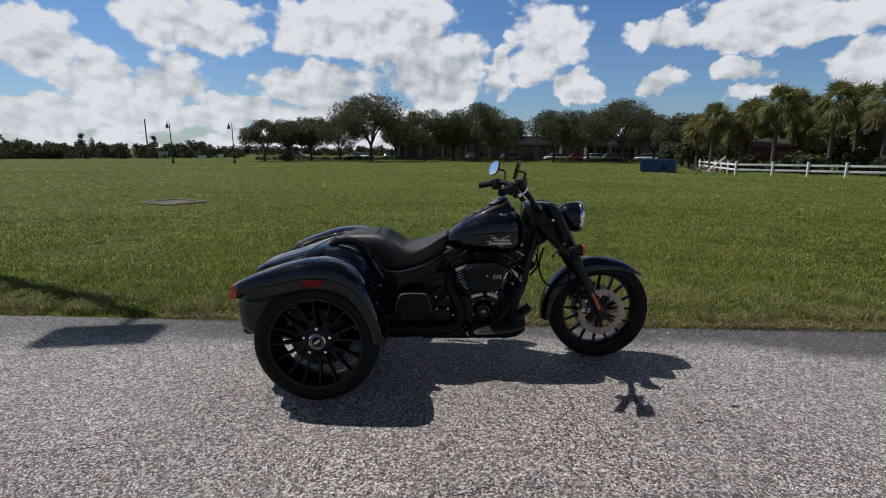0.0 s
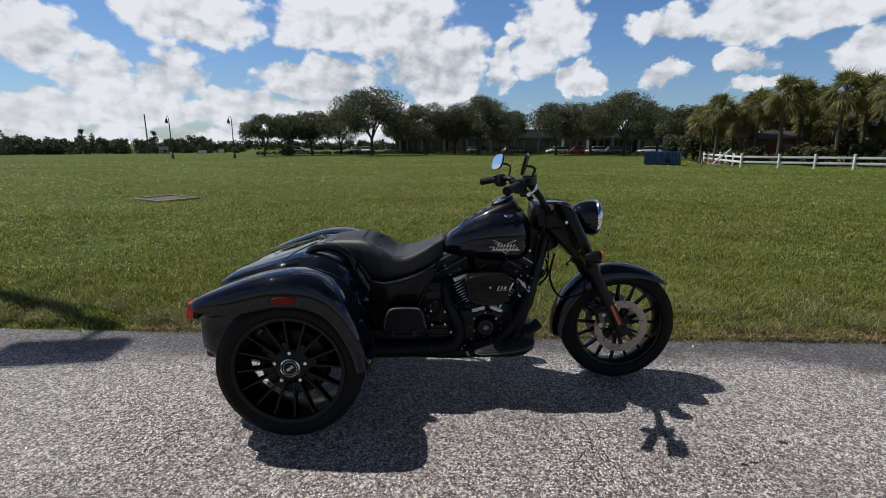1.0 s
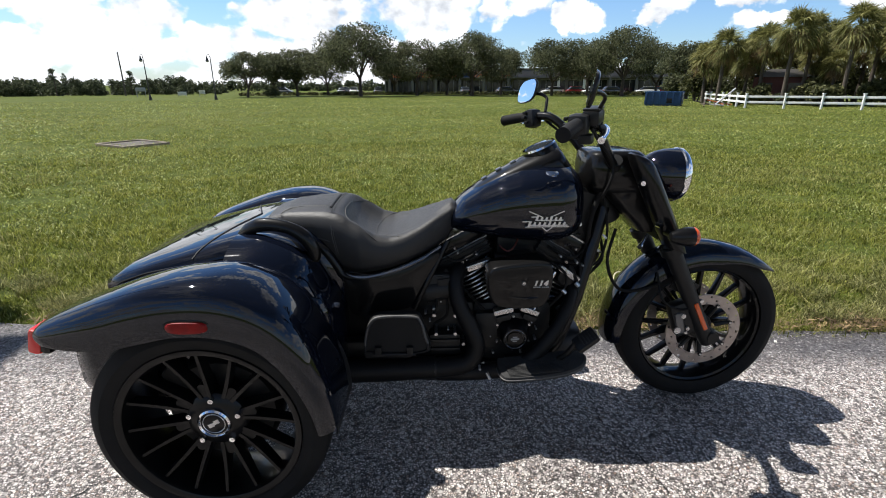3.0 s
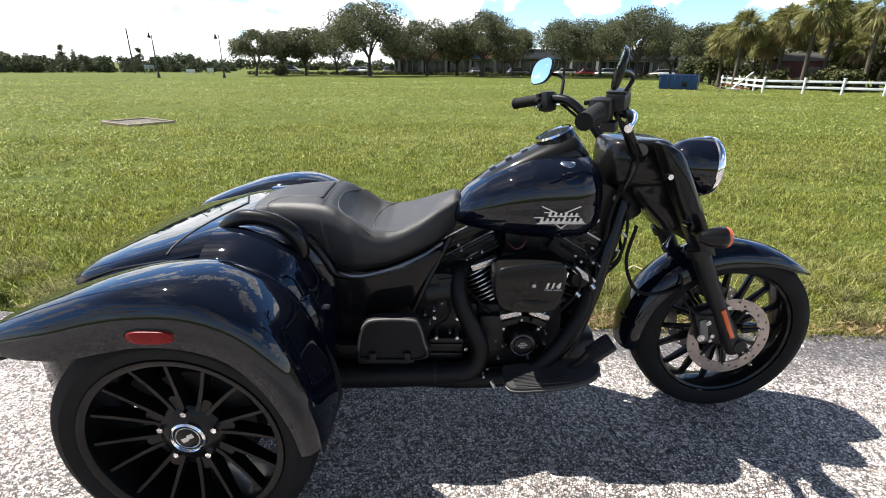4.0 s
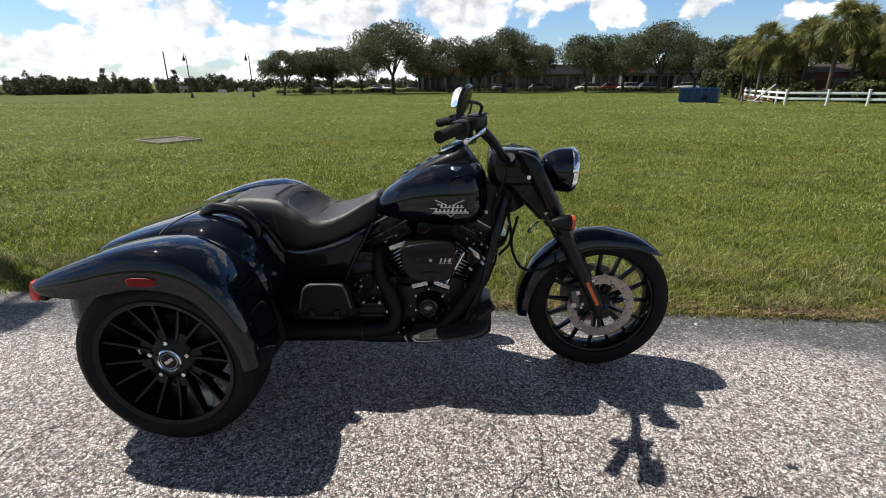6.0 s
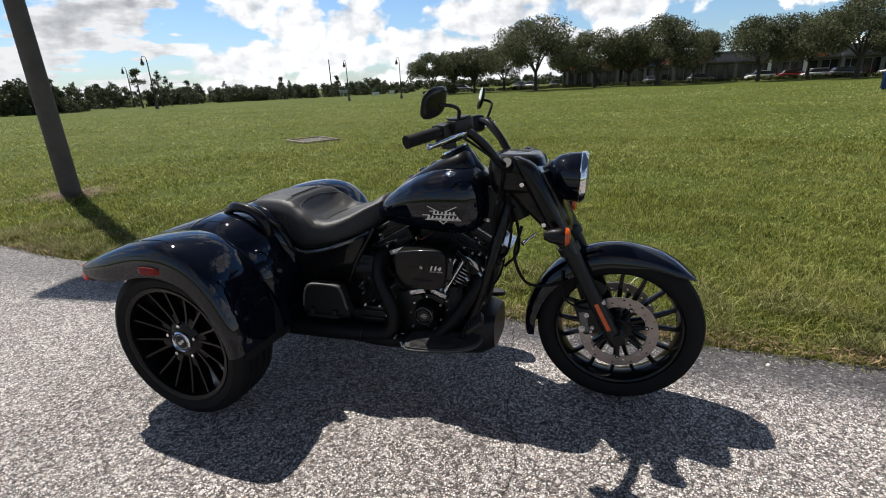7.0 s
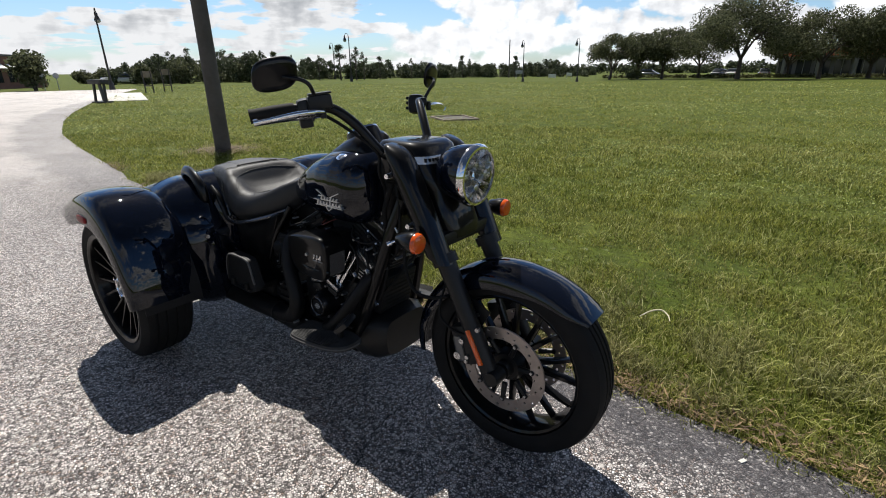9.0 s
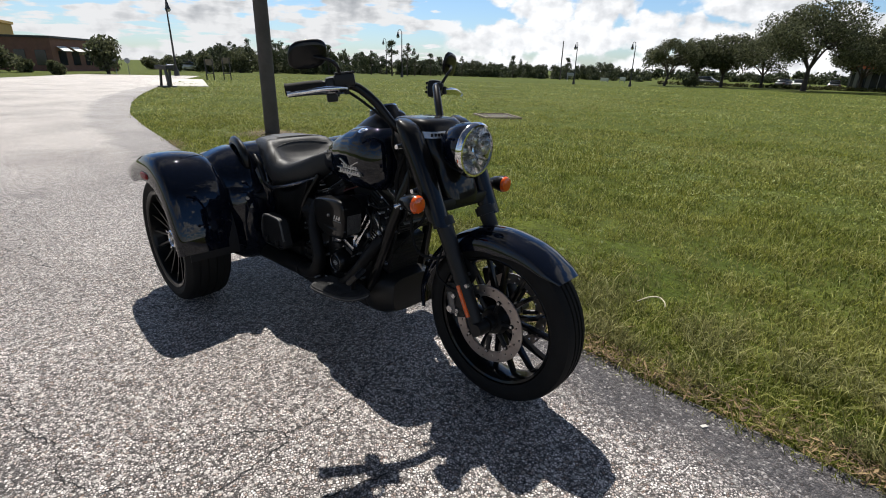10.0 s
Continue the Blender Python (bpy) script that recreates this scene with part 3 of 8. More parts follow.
def build_cracks():
    """Thin open cracks wandering over the asphalt."""
    lines = [[(-3.0, 1.2), (-2.4, 1.55), (-1.78, 1.79), (-1.56, 1.83), (-1.42, 1.95), (-1.3, 2.07), (-1.23, 2.23), (-1.13, 2.39), (-1.04, 2.44)],
             [(0.76, 1.6), (0.75, 1.91), (0.71, 2.16), (0.67, 2.19), (0.68, 2.3), (0.67, 2.45), (0.61, 2.6), (0.58, 2.75), (0.58, 2.93), (0.52, 3.1), (0.48, 3.3)],
             [(0.67, 2.19), (0.6, 2.13), (0.55, 2.04), (0.55, 1.95), (0.56, 1.84), (0.54, 1.68)],
             [(-0.3, 1.5), (-0.09, 1.55), (0.08, 1.57), (0.25, 1.63), (0.37, 1.61), (0.49, 1.66)],
             [(-1.95, 1.64), (-1.74, 1.70), (-1.58, 1.83)],
             [(-0.91, 2.22), (-0.9, 2.36)], [(0.97, 2.1), (1.0, 2.22), (1.04, 2.33)]]
    r = random.Random(3)
    for line in lines:
        pts = smooth_path([(x, y, 0) for x, y in line], 14)
        bm = bmesh.new()
        prev = None
        for i, p in enumerate(pts):
            w = 0.0009 + 0.0032 * abs(noise.noise((p.x * 9, p.y * 9, 1.0))) + 0.0006 * r.random()
            q = p + Vector((r.uniform(-1, 1), r.uniform(-1, 1), 0)) * 0.008
            d = (pts[min(i + 1, len(pts) - 1)] - pts[max(i - 1, 0)]).normalized()
            s = Vector((-d.y, d.x, 0)) * w
            z = float(ground(q.x, q.y)) + 0.006
            pair = bm.verts.new((q.x + s.x, q.y + s.y, z)), bm.verts.new((q.x - s.x, q.y - s.y, z))
            if prev:
                bm.faces.new((prev[0], prev[1], pair[1], pair[0]))
            prev = pair
        tagged(part("road_crack", bm, CRACK), "dark thin crack in the grey asphalt", "crack", "cracks in the road", "structure")


def build_tar_spots():
    """Flat dark blots of old tar on the asphalt."""
    r = random.Random(21)
    for x, y, wide, deep in ((1.26, 2.09, 0.020, 0.012), (1.31, 2.105, 0.026, 0.007), (1.52, 2.245, 0.022, 0.011)):
        z = float(ground(x, y)) + 0.0055
        ring = []
        for k in range(22):
            a = 2 * math.pi * k / 22
            m = r.uniform(0.55, 1.15)
            ring.append((x + wide * m * math.cos(a), y + deep * m * math.sin(a), z))
        bm = bm_loft([ring, [(x + (p[0] - x) * 0.9, y + (p[1] - y) * 0.9, z + 0.001) for p in ring]])
        tagged(part("tar_spot", bm, CRACK), "small dark tar blot on the grey asphalt", "tar spot", "tar spots on the road", "structure")


def scatter(n, near, far, a0, a1):
    """Points thinning with distance from the road, seen over the sector a0..a1 (degrees left of +y)."""
    r = near * (far / near) ** rng.random(n)
    a = np.radians(rng.uniform(a0, a1, n))
    return 0.7 - np.sin(a) * r, 0.9 + np.cos(a) * r, r


def patchy(x, y, scale, seed):
    return np.array([noise.noise((float(p) * scale, float(q) * scale, seed)) for p, q in zip(x, y)])


def blades(name, n, near, far, h0, h1, w, label, mat, lean=0.8, patch=0.0):
    """Bent tapering blades, taller and thicker in tufts."""
    x, y, r = scatter(n, near, far, -72, 92)
    lim = verge(x)
    keep = y > lim + 0.02 - rng.random(n) ** 4 * 0.12
    tuft = patchy(x, y, 2.6, 6.0) + 0.6 * patchy(x, y, 7.0, 1.0) + 0.8 * patchy(x, y, 0.7, 3.0)
    keep &= rng.random(n) < 0.78 + 0.7 * tuft
    if patch:
        keep &= patchy(x, y, 0.22, 4.0) + 0.5 * patchy(x, y, 1.1, 9.0) > patch
    x, y, r, tuft = x[keep], y[keep], r[keep], tuft[keep]
    n = len(x)
    z = ground(x, y) - 0.015
    wide = w * (r / 3.0) ** 0.75 * rng.uniform(0.6, 1.3, n)
    tall = rng.uniform(h0, h1, n) * (0.75 + 0.9 * rng.random(n) ** 4) * np.minimum(1.5, (r / 3.0) ** 0.15) * np.clip(1.0 + 0.6 * tuft, 0.65, 1.5)
    a, b = rng.uniform(0, 2 * np.pi, n), rng.uniform(0, 2 * np.pi, n)
    dx, dy = np.cos(a) * wide, np.sin(a) * wide
    reach = tall * lean * rng.random(n) ** 0.7 * np.minimum(2.0, (r / 3.0) ** 0.3)
    bend = rng.uniform(0.15, 0.45, n)
    cx, cy = np.cos(b) * reach, np.sin(b) * reach
    top = tall * rng.uniform(0.72, 1.0, n)
    p0 = np.stack([x - dx, y - dy, z], -1)
    p1 = np.stack([x + dx, y + dy, z], -1)
    p2 = np.stack([x + cx * bend + dx * 0.8, y + cy * bend + dy * 0.8, z + tall * 0.62], -1)
    p3 = np.stack([x + cx * bend - dx * 0.8, y + cy * bend - dy * 0.8, z + tall * 0.62], -1)
    p4 = np.stack([x + cx, y + cy, z + top], -1)
    if near > 10.0:
        verts = np.stack([p0, p1, p4], 1).reshape(-1, 3)
        faces = np.arange(3 * n).reshape(-1, 3)
    else:
        verts = np.stack([p0, p1, p2, p3, p4], 1).reshape(-1, 3)
        base = np.arange(n)[:, None] * 5
        faces = np.concatenate([base + [0, 1, 2], base + [0, 2, 3], base + [3, 2, 4]], 0)
    me = mesh_from_arrays(name, verts, faces, mat)
    tagged(new(name, me), label, "grass", kind="stuff")


def verge_tufts(n, x0, x1, label):
    """Longer pale blades left standing in tufts along the road's edge."""
    x = rng.uniform(x0, x1, n)
    off = 0.09 + np.abs(rng.normal(0.0, 0.45, n))
    y = verge(x) + off
    keep = patchy(x, y, 3.1, 12.0) + 0.5 * patchy(x, y, 9.0, 2.0) > 0.05
    x, y, off = x[keep], y[keep], off[keep]
    n = len(x)
    z = ground(x, y) - 0.012
    tall = rng.uniform(0.045, 0.105, n) * np.clip(1.15 - off * 0.35, 0.5, 1.2)
    a, b = rng.uniform(0, 6.28, n), rng.uniform(0, 6.28, n)
    w = rng.uniform(0.0011, 0.0024, n)
    dx, dy = np.cos(a) * w, np.sin(a) * w
    reach = tall * rng.uniform(0.3, 1.5, n)
    cx, cy = np.cos(b) * reach, np.sin(b) * reach
    rows = []
    for f, h, k in ((0.0, 0.0, 1.0), (0.18, 0.5, 1.0), (0.55, 0.85, 0.7)):
        rows += [np.stack([x + cx * f - dx * k, y + cy * f - dy * k, z + tall * h], -1), np.stack([x + cx * f + dx * k, y + cy * f + dy * k, z + tall * h], -1)]
    rows.append(np.stack([x + cx, y + cy, z + tall * rng.uniform(0.6, 0.95, n)], -1))
    base = np.arange(n)[:, None] * 7
    faces = np.concatenate([base + f for f in ([0, 1, 3], [0, 3, 2], [2, 3, 5], [2, 5, 4], [4, 5, 6])], 0)
    me = mesh_from_arrays("verge_grass", np.stack(rows, 1).reshape(-1, 3), faces, TUFT)
    tagged(new("verge_grass", me), label, "grass", kind="stuff")


def clover():
    """Pale clover heads and light leaves in drifts."""
    x, y, r = scatter(85000, 2.8, 60.0, -60, 90)
    keep = (y > verge(x) + 0.15) & (patchy(x, y, 0.16, 2.0) + 0.6 * patchy(x, y, 0.8, 7.0) > 0.12)
    x, y, r = x[keep], y[keep], r[keep]
    n = len(x)
    z = ground(x, y) + rng.uniform(0.03, 0.065, n)
    s = 0.0037 * (r / 3.0) ** 0.8 * rng.uniform(0.5, 1.6, n)
    a = rng.uniform(0, 6.28, n)
    ux, uy, t = np.cos(a) * s, np.sin(a) * s, rng.normal(0, 0.4, n) * s
    c = [np.stack([x - ux, y - uy, z - t], -1), np.stack([x + uy, y - ux, z + t], -1), np.stack([x + ux, y + uy, z + t], -1), np.stack([x - uy, y + ux, z - t], -1)]
    me = mesh_from_arrays("clover", np.stack(c, 1).reshape(-1, 3), np.arange(4 * n).reshape(-1, 4), CLOVER)
    tagged(new("clover", me), "pale clover heads scattered in drifts over the lawn", "clover", kind="stuff")


def litter():
    n = 44000
    x = rng.uniform(-6.5, 4.8, n)
    y = verge(x) + np.abs(rng.normal(0.0, 0.115, n)) - 0.025
    thick_here = np.array([noise.noise((float(v) * 0.9, 3.0, 0.0)) for v in x])
    keep = rng.random(n) < np.interp(x, [-6.5, -1.5, -1.0, 0.4, 1.2, 4.8], [0.05, 0.12, 0.2, 0.28, 0.55, 0.58]) + 0.75 * thick_here
    x, y = x[keep], y[keep]
    n = len(x)
    z = ground(x, y) + 0.008 + rng.random(n) * 0.035
    a, tilt = rng.uniform(0, 6.28, n), rng.normal(0, 0.4, n)
    ln, wd = rng.uniform(0.006, 0.030, n), 0.0010 + 0.0045 * rng.random(n) ** 5
    ux, uy, uz = np.cos(a) * ln, np.sin(a) * ln, tilt * ln
    vx, vy = -np.sin(a) * wd, np.cos(a) * wd
    c = [np.stack([x - ux, y - uy, z - uz], -1), np.stack([x + vx, y + vy, z], -1), np.stack([x + ux, y + uy, z + uz], -1), np.stack([x - vx, y - vy, z], -1)]
    me = mesh_from_arrays("leaf_litter", np.stack(c, 1).reshape(-1, 3), np.arange(4 * n).reshape(-1, 4), DRY)
    tagged(new("leaf_litter", me), "dry brown leaves and thatch along the verge", "leaf litter", kind="stuff")


build_ground()
build_road()
build_cracks()
build_tar_spots()
blades("grass", 620000, 2.4, 13.0, 0.024, 0.050, 0.0023, "short mown green grass blades beside the road", BLADE, 1.25)
blades("far_grass", 300000, 13.0, 75.0, 0.024, 0.052, 0.0030, "short mown green grass over the far field", BLADE, 1.25)
blades("dry_grass", 130000, 2.4, 45.0, 0.03, 0.06, 0.0024, "straw-coloured dry blades among the grass", STRAW, 1.8, 0.06)
verge_tufts(70000, -5.0, 5.5, "longer pale grass tufts along the road edge")
clover()
litter()

# ---- the trike ----
# local axes: x forward from the rear axle, y to its left, z up from the road
trike = thing("trike_motorcycle", pose(-0.667, 2.865, 0.0, 0, 0, 1.5), "dark midnight-blue three-wheeled motorcycle with black engine parked on asphalt", "motorcycle")
REAR_R, REAR_V, FRONT_U, FRONT_R = 0.325, 0.515, 1.65, 0.315


def rounded(n, power):
    """A unit superellipse as n (x, y) pairs."""
    out = []
    for k in range(n):
        c, s = math.cos(2 * math.pi * k / n), math.sin(2 * math.pi * k / n)
        out.append((math.copysign(abs(c) ** (2 / power), c), math.copysign(abs(s) ** (2 / power), s)))
    return out


def tyre(parent, R, half, bead, grooves):
    prof = [(bead, -half * 0.90), (bead + 0.012, -half * 0.98), (bead + (R - bead) * 0.45, -half * 1.03), (R - 0.028, -half * 0.97), (R - 0.010, -half * 0.84), (R - 0.003, -half * 0.60)]
    cut = []
    for g in grooves:
        cut += [(R - 0.001 - 0.01 * (g / half) ** 2, g - 0.0045), (R - 0.008, g - 0.003), (R - 0.008, g + 0.003), (R - 0.001 - 0.01 * (g / half) ** 2, g + 0.0045)]
    prof = prof + cut + [(r, -h) for r, h in reversed(prof)]
    return part("tyre", bm_lathe(prof, 96), RUBBER, parent, "black rubber tyre", 30)


def spoke_bar(r0, r1, ang, h0, h1, w0, w1, deep, into, swing=0.0):
    """One tapered wheel spoke in the wheel's plane, from radius r0 to r1."""
    rings = []
    for k in range(5):
        f = k / 4
        r, h, w = r0 + (r1 - r0) * f, h0 + (h1 - h0) * f ** 1.5, w0 + (w1 - w0) * f
        a = ang + swing * f
        c, s = math.cos(a), math.sin(a)
        e = Vector((-s, 0, c)) * w
        p = Vector((r * c, h, r * s))
        dn = Vector((0, deep * (1 - 0.35 * f), 0))
        rings.append([p - e * 0.65, p + e * 0.65, p + e + dn * 0.4, p + e * 0.9 + dn, p - e * 0.9 + dn, p - e + dn * 0.4])
    bm_loft(rings, into=into)


def rear_wheel(side):
    """side -1: right, 1: left. Built about its own axle; the outer face is at -y, so the left one is turned round."""
    ob = part("rear_wheel", bm_rod((0, -0.03, 0), (0, 0.09, 0), 0.07, seg=24), WHEELBLACK, trike)
    ob.matrix_basis = pose(0, side * REAR_V, REAR_R, 0, 0, 0 if side < 0 else 180)
    tyre(ob, REAR_R, 0.104, 0.247, (-0.055, -0.02, 0.02, 0.055))
    rim = bm_lathe([(0.249, 0.096), (0.236, 0.094), (0.223, 0.07), (0.216, 0.0), (0.221, -0.050), (0.228, -0.074), (0.2285, -0.088), (0.231, -0.094), (0.241, -0.0995), (0.248, -0.100), (0.2505, -0.096), (0.249, -0.08), (0.236, -0.05), (0.226, 0.0), (0.233, 0.06), (0.249, 0.096)], 96)
    part("rim", rim, WHEELBLACK, ob, "gloss black alloy rim")
    for pair in range(8):
        for off in (-0.13, 0.13):
            bm = bmesh.new()
            spoke_bar(0.050, 0.230, 2 * math.pi * (pair + 0.3) / 8 + off * 1.15, -0.050, -0.080, 0.0085, 0.0062, 0.046, bm, off * 0.35)
            part("spoke", bm, WHEELBLACK, ob)
        # rounded web that joins the two spokes of a pair at the hub
        a = 2 * math.pi * (pair + 0.3) / 8
        web = [(0.088 + 0.030 * x, 0.0, 0.016 * z) for x, z in rounded(16, 2.4)]
        rings = [[(u * math.cos(a) - w * math.sin(a), h, u * math.sin(a) + w * math.cos(a)) for u, _, w in web] for h in (-0.050, -0.020)]
        part("spoke_web", bm_loft(rings), WHEELBLACK, ob)
    part("hub", bm_lathe([(0.0, -0.06), (0.046, -0.06), (0.074, -0.054), (0.084, -0.045), (0.086, -0.02), (0.0, -0.02)], 40), WHEELBLACK, ob)
    part("hub_ring", bm_lathe([(0.034, -0.058), (0.036, -0.068), (0.040, -0.072), (0.045, -0.068), (0.047, -0.050)], 40), CHROME, ob, "polished chrome hub ring")
    part("hub_cap", bm_lathe([(0.0, -0.067), (0.030, -0.067), (0.0345, -0.064), (0.0345, -0.056)], 40), WHEELBLACK, ob)
    badge = bmesh.new()
    bm_box(0, -0.0675, 0, 0.034, 0.002, 0.008, 0.0, Matrix.Rotation(radians(-24), 3, "Y"), badge)
    for s in (-1, 1):
        bm_box(0.006 * s, -0.0672, 0.0095 * s, 0.016, 0.0016, 0.004, 0.0, Matrix.Rotation(radians(-24), 3, "Y"), badge)
    part("hub_badge", badge, SILVER, ob, "small silver badge", 0)
    ring = bm_lathe([(0.0285, -0.0672), (0.030, -0.069), (0.0315, -0.0672)], 40)
    part("hub_badge_ring", ring, SILVER, ob)
    for k in range(5):
        a = 2 * math.pi * (k + 0.25) / 5
        c, s = math.cos(a) * 0.070, math.sin(a) * 0.070
        bm = bm_rod((c, -0.045, s), (c, -0.066, s), 0.0098, 0.008, 6)
        part("lug_nut", bm, CHROME, ob)
    part("brake_drum", bm_lathe([(0.0, 0.0), (0.15, 0.0), (0.165, 0.02), (0.165, 0.07), (0.0, 0.07)], 40), SATIN, ob, "black brake housing")
    part("brake_caliper", bm_box(-0.10, 0.02, 0.10, 0.11, 0.05, 0.07, 0.015, Matrix.Rotation(radians(45), 3, "Y")), SATIN, ob)


rear_wheel(-1)
rear_wheel(1)


def front_wheel():
    ob = part("front_wheel", bm_rod((0, -0.09, 0), (0, 0.09, 0), 0.028, seg=20), SATIN, trike)
    ob.matrix_basis = pose(FRONT_U, 0, FRONT_R)
    tyre(ob, FRONT_R, 0.066, 0.243, (-0.022, 0.0, 0.022))
    rim = [(0.246, 0.052), (0.238, 0.056), (0.230, 0.052), (0.222, 0.03), (0.216, 0.0), (0.222, -0.03), (0.230, -0.052), (0.238, -0.056), (0.246, -0.052), (0.240, -0.03), (0.236, 0.0), (0.240, 0.03), (0.246, 0.052)]
    part("rim", bm_lathe(rim, 96), GLOSS, ob, "gloss black alloy rim")
    for pair in range(8):
        for off in (-1, 1):
            bm = bmesh.new()
            spoke_bar(0.045, 0.223, 2 * math.pi * (pair + 0.2) / 8 + off * 0.12, -0.022, -0.008, 0.0105, 0.0075, 0.03, bm, off * 0.075)
            part("spoke", bm, GLOSS, ob)
    part("hub", bm_lathe([(0.0, -0.06), (0.045, -0.06), (0.055, -0.04), (0.05, 0.0), (0.055, 0.04), (0.045, 0.06), (0.0, 0.06)], 36), SATIN, ob)
    for side in (-1, 1):
        bm = bmesh.new()
        na, radii = 96, [0.106, 0.109, 0.113, 0.119, 0.126, 0.132, 0.139, 0.1455]
        for face in (-0.0025, 0.0025):
            def at(i, k):
                a = 2 * math.pi * k / na
                # scalloped inner edge: lobes that reach in to the carrier bolts
                r = radii[i] - (0.009 * max(0.0, math.cos(7 * a - 2 * math.pi * 0.3)) ** 3 if i == 0 else 0.0)
                return r * math.cos(a), side * 0.078 + face, r * math.sin(a)
            rows = [[bm.verts.new(at(i, k)) for k in range(na)] for i in range(len(radii))]
            for i in range(len(radii) - 1):
                for k in range(na):
                    hole = (i == 1 and k % 8 == 0) or (i == 3 and k % 8 == 3) or (i == 5 and k % 8 == 6)
                    if not hole:
                        j = (k + 1) % na
                        bm.faces.new((rows[i][k], rows[i][j], rows[i + 1][j], rows[i + 1][k]))
            bm.verts.ensure_lookup_table()
        half = len(bm.verts) // 2
        vs = bm.verts[:]
        bm.verts.index_update()
        for edge in [e for e in bm.edges if len(e.link_faces) == 1]:
            ia, ib = edge.verts[0].index, edge.verts[1].index
            if ia < half and ib < half:
                bm.faces.new((vs[ia], vs[ib], vs[ib + half], vs[ia + half]))
        part("brake_disc", bm, DISC, ob, "drilled pale steel brake disc", 30)
        for k in range(7):
            a = 2 * math.pi * (k + 0.3) / 7
            c, s = math.cos(a), math.sin(a)
            bm = bm_rod((0.055 * c, side * 0.066, 0.055 * s), (0.104 * c, side * 0.078, 0.104 * s), 0.010, 0.008, 8)
            bm_rod((0.105 * c, side * 0.070, 0.105 * s), (0.105 * c, side * 0.085, 0.105 * s), 0.0085, seg=10, into=bm)
            part("disc_carrier", bm, SATIN, ob)
            part("disc_bolt", bm_rod((0.105 * c, side * 0.084, 0.105 * s), (0.105 * c, side * 0.088, 0.105 * s), 0.005, seg=6), ALLOY, ob)


front_wheel()


def front_fender():
    rings = []
    for k in range(29):
        f = k / 28
        a = radians(189 - 147 * f)
        crown = np.interp(f, [0, 0.25, 0.5, 0.75, 1.0], [0.366, 0.356, 0.343, 0.333, 0.340])
        lip = np.interp(f, [0, 0.2, 0.45, 0.7, 0.92, 1.0], [0.325, 0.305, 0.275, 0.265, 0.302, 0.335])
        wide = np.interp(f, [0, 0.1, 0.8, 0.95, 1.0], [0.070, 0.082, 0.082, 0.078, 0.060])
        ring = []
        for j in range(15):
            b = math.pi * j / 14
            y = -math.cos(b) * wide
            r = lip + (crown - lip) * (math.sin(b) ** 0.62)
            ring.append((FRONT_U + r * math.cos(a), y, FRONT_R + r * math.sin(a)))
        rings.append(ring)
    ob = part("front_fender", thick(bm_loft(rings, closed=False), -0.004), PAINT, trike, "glossy dark blue front mudguard", 60)
    for side in (-1, 1):
        bm = bm_box(1.545, side * 0.087, 0.50, 0.10, 0.006, 0.06, 0.002, Matrix.Rotation(radians(28), 3, "Y"))
        part("fender_bracket", bm, SATIN, ob)
        part("bracket_bolt", bm_rod((1.56, side * 0.088, 0.485), (1.56, side * 0.096, 0.485), 0.007, seg=8), ALLOY, ob)


front_fender()

# rear wings: side outline (along, up) of the crown, and of the lip at the outer edge
CROWN = [(-0.405, 0.628), (-0.385, 0.646), (-0.33, 0.672), (-0.22, 0.712), (-0.12, 0.743), (-0.02, 0.760), (0.09, 0.759), (0.19, 0.720), (0.265, 0.640), (0.315, 0.53), (0.345, 0.43), (0.355, 0.345)]
LIP = [(-0.392, 0.612), (-0.36, 0.602), (-0.29, 0.594), (-0.19, 0.598), (-0.10, 0.617), (-0.02, 0.632), (0.08, 0.628), (0.165, 0.597), (0.225, 0.535), (0.265, 0.465), (0.290, 0.40), (0.305, 0.335)]


